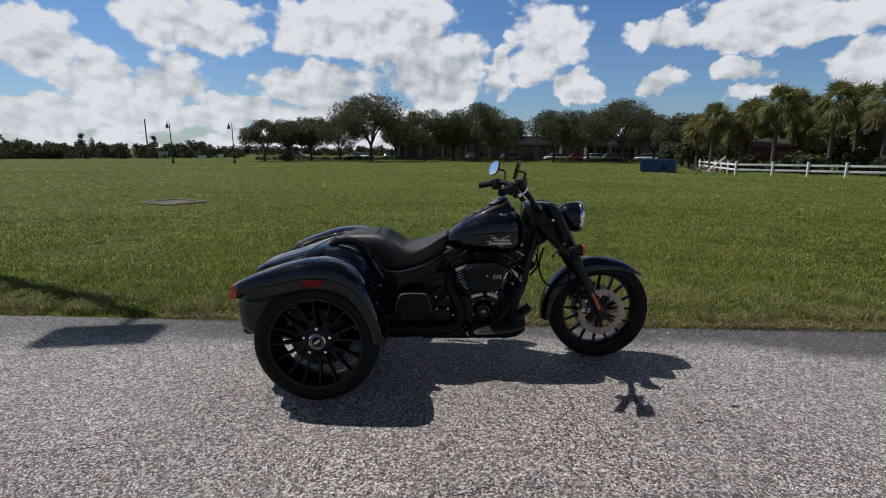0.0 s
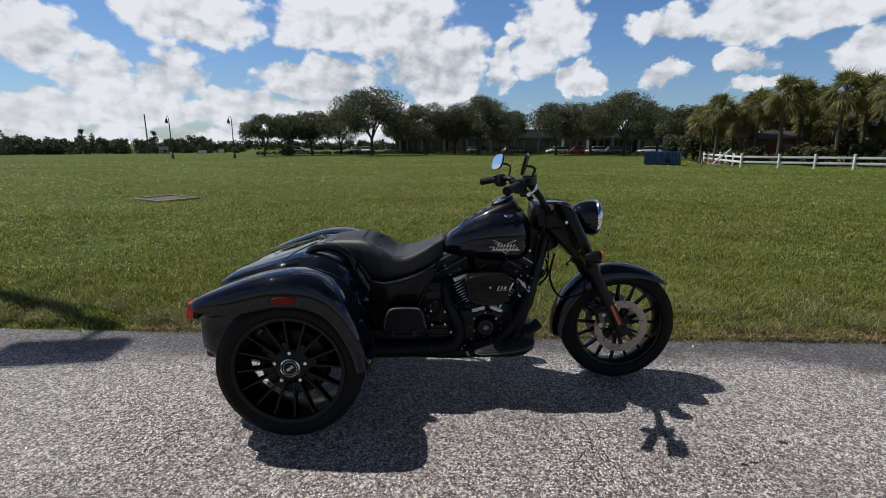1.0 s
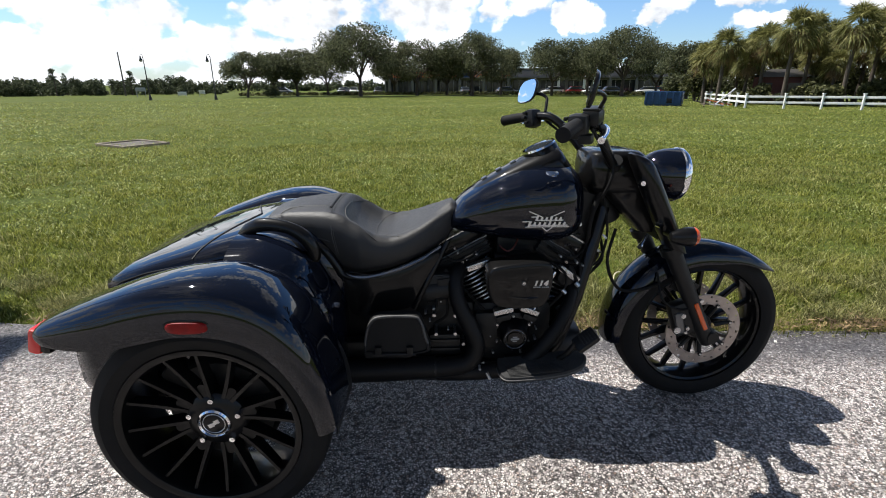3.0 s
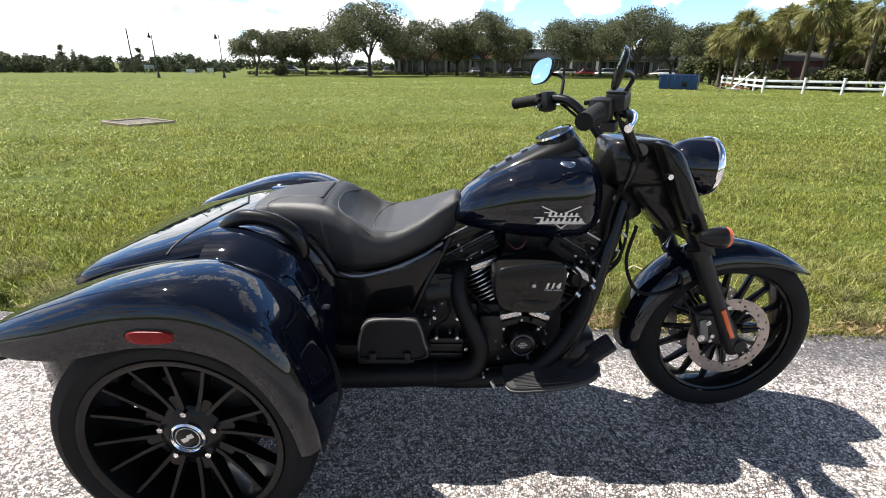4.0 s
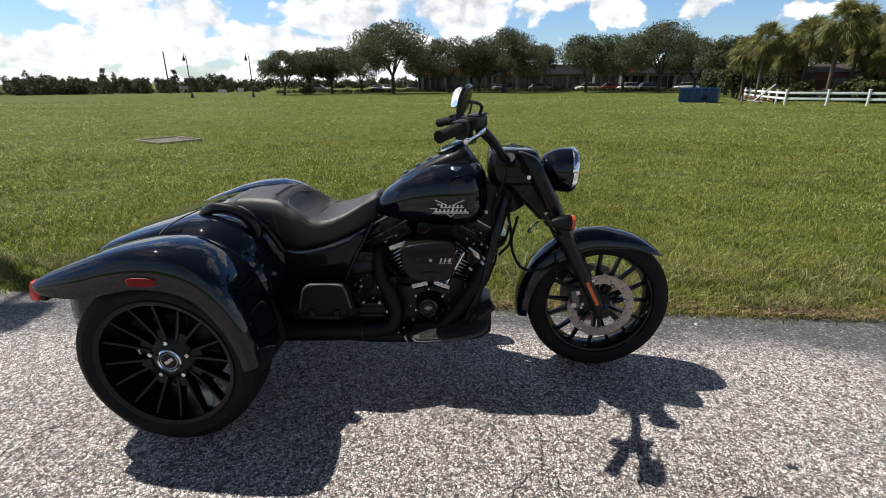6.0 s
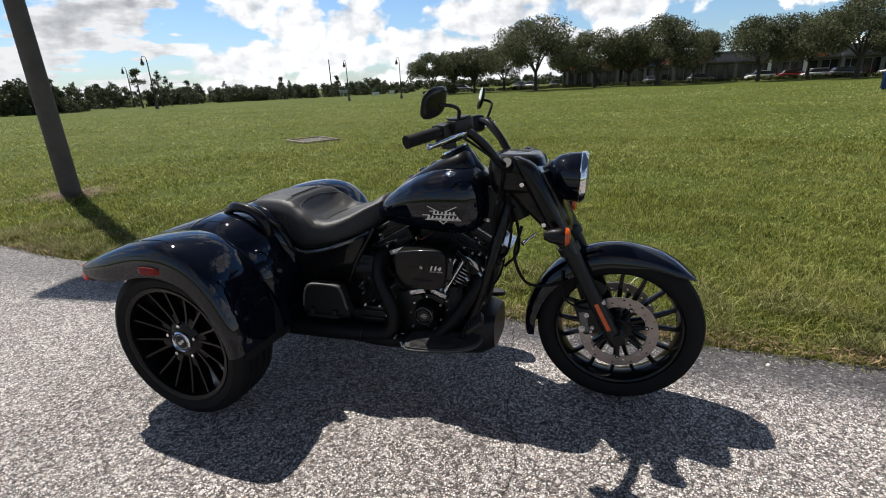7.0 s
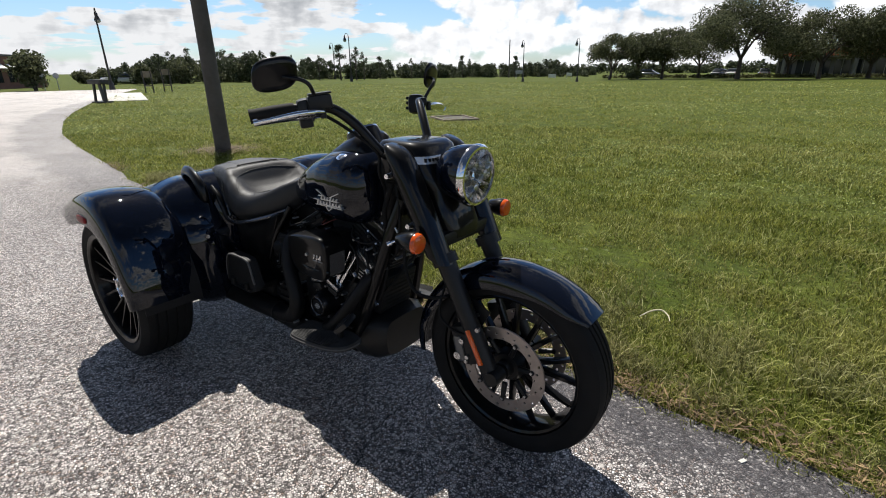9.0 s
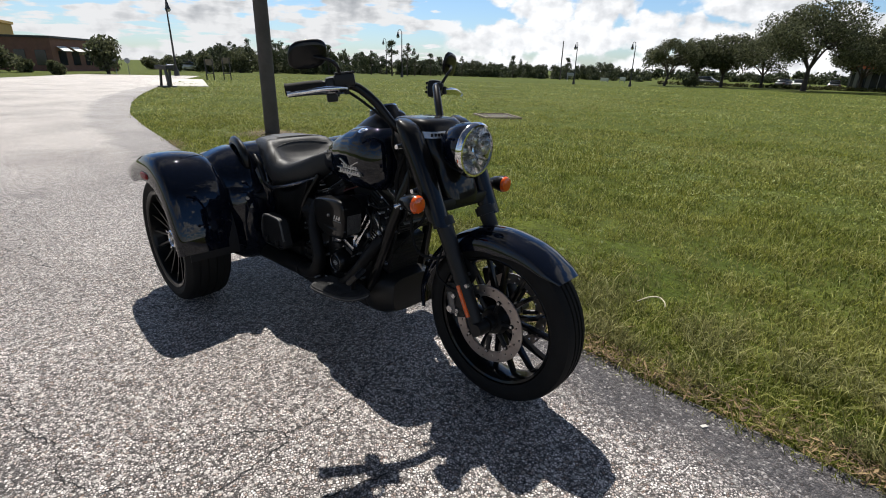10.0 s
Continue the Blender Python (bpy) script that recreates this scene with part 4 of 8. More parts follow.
def rear_fender(side):
    n = 34
    cu = smooth_path([(u, 0, w) for u, w in CROWN], 6)
    li = smooth_path([(u, 0, w) for u, w in LIP], 6)
    rings = []
    for k in range(n + 1):
        f = k / n * (len(cu) - 1)
        i, g = min(int(f), len(cu) - 2), f - min(int(f), len(cu) - 2)
        c, l = cu[i].lerp(cu[i + 1], g), li[i].lerp(li[i + 1], g)
        t = k / n
        outer = float(np.interp(t, [0, 0.08, 0.25, 0.6, 1.0], [0.600, 0.628, 0.650, 0.655, 0.655]))
        inner = float(np.interp(t, [0, 0.2, 0.6, 1.0], [0.46, 0.40, 0.37, 0.385]))
        span = outer - inner
        ring = []
        # outer lip, side face, rounded shoulder, crown, fall towards the body
        for y, h in ((outer - 0.012, -0.004), (outer, 0.0), (outer + 0.001, 0.25), (outer - 0.002, 0.50), (outer - 0.009, 0.70), (outer - 0.022, 0.85), (outer - 0.045, 0.945), (outer - 0.08, 0.985), (outer - 0.12, 1.0), (inner + span * 0.40, 0.985), (inner + span * 0.22, 0.93), (inner + span * 0.08, 0.82), (inner, 0.62)):
            p = l.lerp(c, h)
            ring.append((p.x, side * y, p.z))
        rings.append(ring)
    bm = thick(bm_loft(rings, closed=False), 0.005)
    ob = part("rear_fender", bm, PAINT, trike, "glossy dark blue rear wing over the wheel", 50)
    # inner liner of the wheel arch
    arch = bm_lathe([(0.347, side * 0.615), (0.352, side * 0.39)], 30, "Y", start=radians(-3), sweep=radians(124))
    part("wheel_arch_liner", thick(moved(arch, Matrix.Translation((0, 0, REAR_R))), 0.003), MATTE, ob, "matte black wheel arch liner")
    shape = [(0.015 + x * 0.052, 0.660 + z * 0.0165) for x, z in rounded(28, 3.0)]
    lens = [[(0.015 + (u - 0.015) * k, side * v, 0.660 + (w - 0.660) * k) for u, w in shape] for v, k in ((0.648, 1.0), (0.655, 0.98), (0.6595, 0.90), (0.661, 0.6))]
    part("side_marker_lamp", bm_loft(lens), RED, ob, "red side marker lamp", 50)
    bezel = [[(0.018 + (u - 0.015) * k, side * v, 0.662 + (w - 0.660) * k) for u, w in shape] for v, k in ((0.646, 1.16), (0.6535, 1.12), (0.6545, 1.02))]
    part("marker_bezel", bm_loft(bezel), GLOSS, ob, "", 50)
    tip = Matrix.Rotation(radians(14), 3, "Y")
    part("lamp_bezel", bm_box(-0.372, side * 0.548, 0.600, 0.030, 0.112, 0.074, 0.012, tip), GLOSS, ob)
    part("tail_lamp", bm_box(-0.398, side * 0.552, 0.599, 0.034, 0.108, 0.070, 0.012, tip), TAILRED, ob, "red tail lamp")
    # inner skirt closing the wing to the body
    rows = []
    for k in range(n + 1):
        p = Vector(rings[k][-1])
        rows.append([p, Vector((p.x * 0.97, side * 0.34, p.z - 0.03)), Vector((p.x * 0.92, side * 0.34, max(0.30, p.z - (0.24 if p.x > -0.15 else 0.10))))])
    part("inner_skirt", thick(bm_loft(rows, closed=False), 0.004), PAINT, ob, "", 50)


rear_fender(-1)
rear_fender(1)


def section(u, wide, low, high, n=28, power=3.2, top_power=None):
    """A rounded cross-section at u, as a superellipse between low and high."""
    out = []
    mid, half = (low + high) / 2, (high - low) / 2
    for k in range(n):
        a = 2 * math.pi * k / n
        c, s = math.cos(a), math.sin(a)
        p = top_power if (top_power and s > 0) else power
        out.append((u, wide * math.copysign(abs(c) ** (2 / p), c), mid + half * math.copysign(abs(s) ** (2 / p), s)))
    return out


def trunk():
    # hidden underside carried extra low to block sky light and deepen the ground shadow
    body = bm_loft([section(*s, 36, 5.0) for s in [(-0.462, 0.40, 0.33, 0.53), (-0.447, 0.425, 0.295, 0.565), (-0.39, 0.44, 0.265, 0.60), (-0.2, 0.42, 0.22, 0.64), (0.0, 0.40, 0.20, 0.68), (0.15, 0.40, 0.20, 0.69), (0.25, 0.395, 0.21, 0.65), (0.29, 0.37, 0.25, 0.60), (0.305, 0.32, 0.30, 0.56)]])
    ob = part("trunk_body", body, PAINT, trike, "glossy dark blue boot body between the rear wheels", 50)
    lid = bm_loft([section(u, w, lo, hi, 40, 5.0, 3.6) for u, w, lo, hi in [(-0.398, 0.285, 0.60, 0.648), (-0.390, 0.308, 0.59, 0.662), (-0.34, 0.325, 0.585, 0.684), (-0.25, 0.335, 0.59, 0.712), (-0.12, 0.330, 0.60, 0.746), (-0.04, 0.320, 0.60, 0.766), (0.012, 0.312, 0.60, 0.776)]])
    part("trunk_lid", lid, PAINT, ob, "glossy dark blue boot lid", 50)
    front = bm_loft([section(u, w, lo, hi, 40, 5.0, 3.4) for u, w, lo, hi in [(-0.012, 0.3085, 0.56, 0.770), (0.018, 0.3105, 0.56, 0.778), (0.07, 0.292, 0.52, 0.788), (0.13, 0.274, 0.48, 0.790), (0.19, 0.256, 0.45, 0.780), (0.25, 0.232, 0.43, 0.750), (0.29, 0.215, 0.45, 0.71), (0.31, 0.20, 0.48, 0.66)]])
    part("trunk_front", front, PAINT, ob, "", 50)
    lidrows = [(-0.398, 0.285, 0.60, 0.648), (-0.34, 0.325, 0.585, 0.684), (-0.25, 0.335, 0.59, 0.712), (-0.12, 0.330, 0.60, 0.746), (-0.04, 0.320, 0.60, 0.766), (0.012, 0.312, 0.60, 0.776)]
    key = np.array(lidrows)

    def lid_top(u, v):
        wide, lo, hi = (float(np.interp(u, key[:, 0], key[:, k])) for k in (1, 2, 3))
        return (lo + hi) / 2 + (hi - lo) / 2 * (1 - min(0.999, abs(v) / wide) ** 3.6) ** (1 / 3.6)
    line = []
    for v in np.linspace(-0.318, 0.318, 31):
        u = 0.0 - 0.115 * (abs(v) / 0.32)
        line.append((u, v, lid_top(u, v)))
    part("lid_seam", bm_tube(line, 0.0032, 6, 1, curved=False), MATTE, ob, "dark lid seam")
    edge = [(u, -0.333, lid_top(u, -0.322) - 0.008) for u in np.linspace(-0.36, -0.09, 9)]
    part("lid_seam", bm_tube(edge, 0.003, 6, 1, curved=False), MATTE, ob, "dark lid seam")
    bumper = bm_box(-0.415, 0, 0.338, 0.085, 0.82, 0.095, 0.038, None, None, 4)
    part("rear_valance", bumper, GLOSS, ob, "gloss black rear valance")
    for side in (-1, 1):
        # barrel-shaped shoulder from the boot top down to the axle
        line = smooth_path([(0.00, 0, 0.768), (0.10, 0, 0.770), (0.190, 0, 0.738), (0.252, 0, 0.672), (0.298, 0, 0.57), (0.318, 0, 0.44), (0.312, 0, 0.32)], 5)
        rows = []
        for i, p in enumerate(line):
            d = (line[min(i + 1, len(line) - 1)] - line[max(i - 1, 0)]).normalized()
            out = Vector((-d.z, 0, d.x))
            out = out if out.x + out.z > 0 else -out
            row = []
            for v, drop in ((0.19, 0.012), (0.22, 0.002), (0.255, 0.0), (0.29, 0.005), (0.325, 0.015), (0.36, 0.030), (0.39, 0.050), (0.415, 0.080)):
                q = p - out * drop
                row.append((q.x, side * v, q.z))
            rows.append(row)
        part("front_panel", thick(bm_loft(rows, closed=False), 0.004), PAINT, ob, "glossy dark blue shoulder panel", 60)
        if side > 0:
            continue
        loop = bm_tube([(0.000, side * 0.216, 0.756), (0.030, side * 0.226, 0.780), (0.070, side * 0.238, 0.797), (0.120, side * 0.247, 0.800), (0.172, side * 0.254, 0.789), (0.214, side * 0.257, 0.762), (0.236, side * 0.257, 0.724), (0.238, side * 0.254, 0.690), (0.220, side * 0.240, 0.676)], [0.015, 0.022, 0.024, 0.021, 0.020, 0.023, 0.022, 0.018, 0.014], 12, 6, flat=0.75)
        part("grab_rail", loop, GLOSS, ob, "gloss black passenger grab rail", 60)
        part("body_bolt", bm_rod((0.285, side * 0.30, 0.55), (0.313, side * 0.305, 0.55), 0.008, seg=8), ALLOY, ob)


trunk()


def seat():
    # along, half width, bottom, crown at the side, crown in the middle
    rows = [(0.005, 0.05, 0.725, 0.742, 0.746), (0.022, 0.095, 0.715, 0.758, 0.764), (0.06, 0.126, 0.700, 0.788, 0.799), (0.12, 0.148, 0.675, 0.806, 0.818), (0.19, 0.168, 0.650, 0.812, 0.823), (0.26, 0.186, 0.628, 0.814, 0.822), (0.300, 0.196, 0.618, 0.809, 0.812), (0.322, 0.202, 0.614, 0.801, 0.782), (0.342, 0.207, 0.612, 0.786, 0.752), (0.372, 0.214, 0.612, 0.770, 0.730), (0.42, 0.212, 0.617, 0.738, 0.714), (0.47, 0.206, 0.626, 0.729, 0.717), (0.52, 0.192, 0.640, 0.738, 0.733), (0.57, 0.166, 0.654, 0.756, 0.759), (0.62, 0.132, 0.672, 0.780, 0.789), (0.66, 0.100, 0.698, 0.796, 0.812), (0.685, 0.080, 0.730, 0.806, 0.822), (0.70, 0.06, 0.760, 0.798, 0.806)]
    key = np.array(rows)

    def profile(u):
        w, lo, side, mid = (float(np.interp(u, key[:, 0], key[:, k])) for k in range(1, 5))
        return [(w * y, z) for y, z in ((-0.86, lo), (-0.97, lo + (side - lo) * 0.25), (-1.0, lo + (side - lo) * 0.5), (-0.985, lo + (side - lo) * 0.74), (-0.94, lo + (side - lo) * 0.91), (-0.85, side), (-0.76, side + 0.002), (-0.66, side + (mid - side) * 0.30), (-0.55, side + (mid - side) * 0.66), (-0.40, side + (mid - side) * 0.90), (-0.22, side + (mid - side) * 0.98), (0, mid))]

    def top(u, v):
        """Height of the saddle's upper face."""
        line = profile(u)[3:]
        return float(np.interp(-abs(v), [y for y, _ in line], [z for _, z in line]))
    rings = []
    for u in np.linspace(rows[0][0], rows[-1][0], 84):
        ring = [(u, y, z) for y, z in profile(u)]
        rings.append(ring + [(u, -y, z) for _, y, z in reversed(ring[:-1])])
    ob = part("seat", bm_loft(rings), LEATHER, trike, "black vinyl two-up saddle with stitched seams", 70)

    def seam(points):
        for off in (-0.0028, 0.0028):
            part("stitched_seam", bm_tube([(u + off, v, w) for u, v, w in points], 0.0011, 5, 5), STITCH, ob)
    # piped edge of the bucket, seam across the rider's insert, strap slot on the crest
    part("bucket_seam", bm_tube([(u, v, top(u, v) + 0.0005) for u, v in [(0.43, -0.196), (0.40, -0.185), (0.365, -0.168), (0.335, -0.14), (0.318, -0.10), (0.310, -0.05), (0.309, 0.0), (0.310, 0.05), (0.318, 0.10), (0.335, 0.14), (0.365, 0.168), (0.40, 0.185), (0.43, 0.196)]], 0.0016, 7, 4), STITCH, ob, "stitched bucket seam", 60)
    part("bucket_seam", bm_tube([(u, v, top(u, v) + 0.0005) for u, v in [(0.50, -0.17), (0.455, -0.145), (0.425, -0.10), (0.412, 0.0), (0.425, 0.10), (0.455, 0.145), (0.50, 0.17)]], 0.0014, 7, 4), STITCH, ob, "stitched bucket seam", 60)
    part("strap_slot", bm_tube([(0.268, v, top(0.268, v) - 0.001) for v in (-0.10, -0.05, 0.0, 0.05, 0.10)], 0.0055, 8, 3), MATTE, ob, "dark strap slot", 60)
    for side in (-1, 1):
        seam([(u, side * v, top(u, v) + 0.0005) for u, v in ((0.255, 0.085), (0.16, 0.08), (0.118, 0.10), (0.108, 0.125), (0.118, 0.138))] + [(0.15, side * 0.157, 0.762), (0.20, side * 0.172, 0.745), (0.274, side * 0.1895, 0.725)])
        seam([(0.300, side * 0.198, 0.68), (0.286, side * 0.1915, 0.755)] + [(u, side * v, top(u, v) + 0.0005) for u, v in ((0.282, 0.16), (0.278, 0.1), (0.276, 0.0))])
        edge = bm_tube([(0.20, side * 0.185, 0.678), (0.30, side * 0.203, 0.622), (0.38, side * 0.211, 0.606), (0.48, side * 0.205, 0.625), (0.58, side * 0.165, 0.655), (0.64, side * 0.12, 0.68)], 0.008, 8, 6)
        part("seat_trim", edge, TRIM, ob, "dark bright trim rail under the seat")


seat()


def tank():
    # along, half width, bottom, shoulder, top
    rows = [(0.655, 0.040, 0.742, 0.752, 0.762), (0.675, 0.085, 0.732, 0.768, 0.790), (0.72, 0.120, 0.722, 0.795, 0.836), (0.78, 0.146, 0.714, 0.825, 0.878), (0.85, 0.165, 0.705, 0.855, 0.915), (0.92, 0.176, 0.698, 0.872, 0.943), (0.99, 0.181, 0.694, 0.880, 0.958), (1.05, 0.178, 0.696, 0.880, 0.960), (1.09, 0.165, 0.704, 0.872, 0.950), (1.12, 0.138, 0.722, 0.855, 0.925), (1.138, 0.10, 0.745, 0.835, 0.895), (1.145, 0.06, 0.775, 0.82, 0.86)]
    key = np.array(rows)
    rings = []
    for u in np.linspace(rows[0][0], rows[-1][0], 40):
        w, lo, sh, top = (float(np.interp(u, key[:, 0], key[:, k])) for k in range(1, 5))
        ring = []
        for y, z in ((-0.35, lo - 0.004), (-0.62, lo), (-0.82, lo + (sh - lo) * 0.10), (-0.93, lo + (sh - lo) * 0.26), (-0.985, lo + (sh - lo) * 0.48), (-1.0, lo + (sh - lo) * 0.70), (-0.975, sh - (sh - lo) * 0.06), (-0.90, sh + (top - sh) * 0.30), (-0.76, sh + (top - sh) * 0.60), (-0.55, sh + (top - sh) * 0.84), (-0.30, sh + (top - sh) * 0.97), (0, top)):
            ring.append((u, y * w, z))
        rings.append(ring + [(u, -y, z) for _, y, z in reversed(ring[:-1])])
    ob = part("fuel_tank", bm_loft(rings), PAINT, trike, "glossy dark blue fuel tank", 70)
    con = []
    for u, w, lo, hi in [(0.69, 0.030, 0.76, 0.800), (0.71, 0.042, 0.76, 0.818), (0.78, 0.050, 0.82, 0.883), (0.86, 0.054, 0.86, 0.930), (0.93, 0.060, 0.88, 0.968), (0.975, 0.066, 0.88, 0.990), (1.02, 0.068, 0.88, 1.008), (1.045, 0.066, 0.88, 1.012), (1.062, 0.062, 0.88, 1.000), (1.085, 0.055, 0.88, 0.962), (1.105, 0.045, 0.88, 0.925), (1.118, 0.03, 0.88, 0.90)]:
        con.append(section(u, w * 1.35, lo, hi, 24, 3.0, 2.4))
    part("dash_console", bm_loft(con), GLOSS, ob, "gloss black tank console", 60)
    pod = bm_lathe([(0.0, -0.12), (0.086, -0.12), (0.080, -0.08), (0.070, -0.04), (0.063, -0.005), (0.0605, 0.012), (0.058, 0.020), (0.0, 0.020)], 40, "Z")
    tilt = Matrix.Translation((0.998, 0, 0.988)) @ Matrix.Rotation(radians(-24), 4, "Y")
    part("speedometer_pod", moved(pod, tilt), GLOSS, ob, "round gloss black speedometer housing")
    part("speedometer_ring", moved(bm_lathe([(0.049, 0.020), (0.051, 0.0245), (0.057, 0.0245), (0.0595, 0.018)], 40, "Z"), tilt), CHROME, ob, "chrome speedometer bezel")
    part("speedometer_face", moved(bm_lathe([(0.0, 0.0212), (0.049, 0.0212)], 40, "Z"), tilt), DARKGLASS, ob, "dark speedometer glass")
    for u, w in ((0.80, 0.898), (0.85, 0.929), (0.90, 0.954)):
        part("console_switch", bm_box(u, 0, w - 0.002, 0.022, 0.024, 0.010, 0.003, Matrix.Rotation(radians(-30), 3, "Y")), TRIM, ob, "small console switch")
    cap = moved(bm_lathe([(0.0, 0.012), (0.018, 0.011), (0.028, 0.006), (0.031, 0.0), (0.031, -0.012)], 32, "Z"), Matrix.Translation((1.013, -0.110, 0.929)) @ Matrix.Rotation(radians(15), 4, "X"))
    part("fuel_cap", cap, CHROME, ob, "polished chrome fuel cap")
    capl = moved(bm_lathe([(0.0, 0.012), (0.018, 0.011), (0.028, 0.006), (0.031, 0.0), (0.031, -0.012)], 32, "Z"), Matrix.Translation((1.013, 0.108, 0.938)) @ Matrix.Rotation(radians(-24), 4, "X"))
    part("fuel_gauge", capl, CHROME, ob, "polished chrome fuel gauge")
    for side in (-1, 1):
        # the tank badge: a spread wing above two rows of plain bars
        badge = bmesh.new()
        y = side * 0.1805

        def bar(u, w, lu, lw, ang):
            bm_box(u, y + side * (-0.004 - 0.06 * abs(u - 0.985) ** 1.4), w, lu, 0.012, lw, 0.0, Matrix.Rotation(radians(-ang), 3, "Y"), badge)
        for k in range(6):
            bar(0.958 + 0.0155 * k, 0.792 + 0.003 * (k == 0), 0.0068, 0.013 + 0.005 * (k in (0, 3)), -22)
            bar(0.963 + 0.0155 * k, 0.788, 0.010, 0.004, 0)
        for k in range(8):
            bar(0.934 + 0.0165 * k, 0.775, 0.0072, 0.014 + 0.005 * (k in (0, 4)), -22)
            bar(0.940 + 0.0165 * k, 0.7705, 0.011, 0.004, 0)
        bar(0.993, 0.7655, 0.145, 0.0028, 0)
        bar(0.925, 0.7835, 0.03, 0.0035, 0), bar(0.95, 0.7995, 0.022, 0.0035, 0)
        for k in range(3):
            bar(0.950 + 0.008 * k, 0.810 - 0.0035 * k, 0.042 - 0.008 * k, 0.0032, -24), bar(1.028 - 0.008 * k, 0.810 - 0.0035 * k, 0.042 - 0.008 * k, 0.0032, 24)
        bar(0.985, 0.757, 0.022, 0.003, -38), bar(1.001, 0.757, 0.022, 0.003, 38)
        part("tank_badge", badge, SILVER, ob, "silver winged tank badge", 0)


tank()


def front_end():
    fork_low = (1.632, 0.312)
    for side in (-1, 1):
        v = side * 0.122
        rings = []
        for w, k in ((0.992, 0.55), (0.984, 0.85), (0.965, 1.0), (0.90, 1.04), (0.80, 1.02), (0.72, 0.97), (0.668, 0.93)):
            c = 1.300 + (0.965 - w) * 0.507
            rings.append([(c + 0.046 * k * x, side * 0.142 + 0.043 * k * y, w - 0.35 * 0.046 * k * x) for x, y in rounded(24, 2.4)])
        cover = bm_loft(rings)
        ob = part("fork_leg", cover, GLOSS, trike, "gloss black fork cover", 60)
        slider = bm_tube([(1.446, v, 0.677), (1.50, v, 0.571), (1.60, v, 0.375), (fork_low[0], v, fork_low[1]), (1.645, v, 0.285)], [0.031, 0.029, 0.028, 0.027, 0.024], 20, 6)
        part("fork_slider", slider, SATIN, ob, "satin black fork slider", 60)
        part("slider_seal", bm_rod((1.448, v, 0.672), (1.462, v, 0.645), 0.040, seg=24), SATIN, ob)
        part("axle_cap", bm_rod((1.65, side * 0.10, FRONT_R), (1.65, side * 0.152, FRONT_R), 0.026, 0.022, 18), SATIN, ob)
        lens = bm_box(1.587, side * 0.1505, 0.405, 0.016, 0.008, 0.118, 0.003, Matrix.Rotation(radians(-27), 3, "Y"))
        part("fork_reflector", lens, AMBER, ob, "amber fork reflector strip")
        for u, w in ((1.288, 0.907), (1.367, 0.764)):
            part("cover_bolt", bm_rod((u, side * 0.172, w), (u, side * 0.194, w), 0.0105, 0.008, 14), CHROME, ob, "chrome dome bolt")
        cal = bm_box(1.535, side * 0.108, 0.385, 0.075, 0.05, 0.135, 0.016, Matrix.Rotation(radians(-20), 3, "Y"))
        part("brake_caliper", cal, SATIN, ob, "black brake caliper")
        bm_face = bm_box(1.522, side * 0.135, 0.372, 0.030, 0.004, 0.085, 0.006, Matrix.Rotation(radians(-14), 3, "Y"))
        part("caliper_lug", bm_box(1.575, side * 0.118, 0.42, 0.05, 0.03, 0.05, 0.01), SATIN, ob)
        part("caliper_face", bm_face, CALIPER, ob, "grey caliper plate")
        for u, w, rr in ((1.515, 0.345, 0.013), (1.530, 0.402, 0.009), (1.548, 0.335, 0.006)):
            part("caliper_piston", bm_rod((u, side * 0.134, w), (u, side * 0.140, w), rr, seg=16), ALLOY, ob, "bright round caliper cap")
        for u, w in ((1.555, 0.455), (1.552, 0.352), (1.562, 0.43), (1.588, 0.46)):
            part("caliper_bolt", bm_rod((u, side * 0.13, w), (u, side * 0.141, w), 0.0075, seg=8), ALLOY, ob)
        # turn lamp on its stalk
        stalk = bm_tube([(1.40, side * 0.15, 0.735), (1.40, side * 0.20, 0.738), (1.405, side * 0.240, 0.741)], [0.012, 0.012, 0.016], 10, 4)
        part("signal_stalk", stalk, GLOSS, ob)
        shell = moved(bm_lathe([(0.0, -0.055), (0.014, -0.05), (0.024, -0.03), (0.031, 0.0), (0.033, 0.018), (0.031, 0.022)], 24, "X"), Matrix.Translation((1.425, side * 0.246, 0.742)))
        part("signal_shell", shell, GLOSS, ob, "gloss black turn lamp shell")
        lens = moved(bm_lathe([(0.031, 0.016), (0.0315, 0.026), (0.027, 0.034), (0.014, 0.039), (0.0, 0.040)], 24, "X"), Matrix.Translation((1.425, side * 0.246, 0.742)))
        part("signal_lens", lens, AMBER, ob, "amber turn lamp lens")
        rod = bm_rod((1.338, side * 0.162, 0.724), (1.300, side * 0.203, 0.700), 0.0048, seg=10)
        bm_rod((1.303, side * 0.200, 0.702), (1.295, side * 0.209, 0.697), 0.0085, seg=12, into=rod)
        part("fork_bolt", rod, CHROME, ob, "chrome fork bolt")
    # shroud between the fork covers
    rings = []
    for w, u0, u1, half in [(0.999, 1.180, 1.300, 0.080), (0.996, 1.158, 1.326, 0.098), (0.984, 1.146, 1.345, 0.108), (0.94, 1.140, 1.365, 0.112), (0.90, 1.142, 1.387, 0.112), (0.88, 1.146, 1.398, 0.108), (0.862, 1.152, 1.406, 0.100), (0.855, 1.20, 1.410, 0.092), (0.80, 1.262, 1.432, 0.092), (0.74, 1.325, 1.458, 0.090), (0.71, 1.35, 1.46, 0.08)]:
        rings.append([((u0 + u1) / 2 + (u1 - u0) / 2 * x, half * y, w) for x, y in rounded(32, 4.0)])
    nac = part("headlamp_nacelle", bm_loft(rings), GLOSS, trike, "gloss black headlamp nacelle", 50)

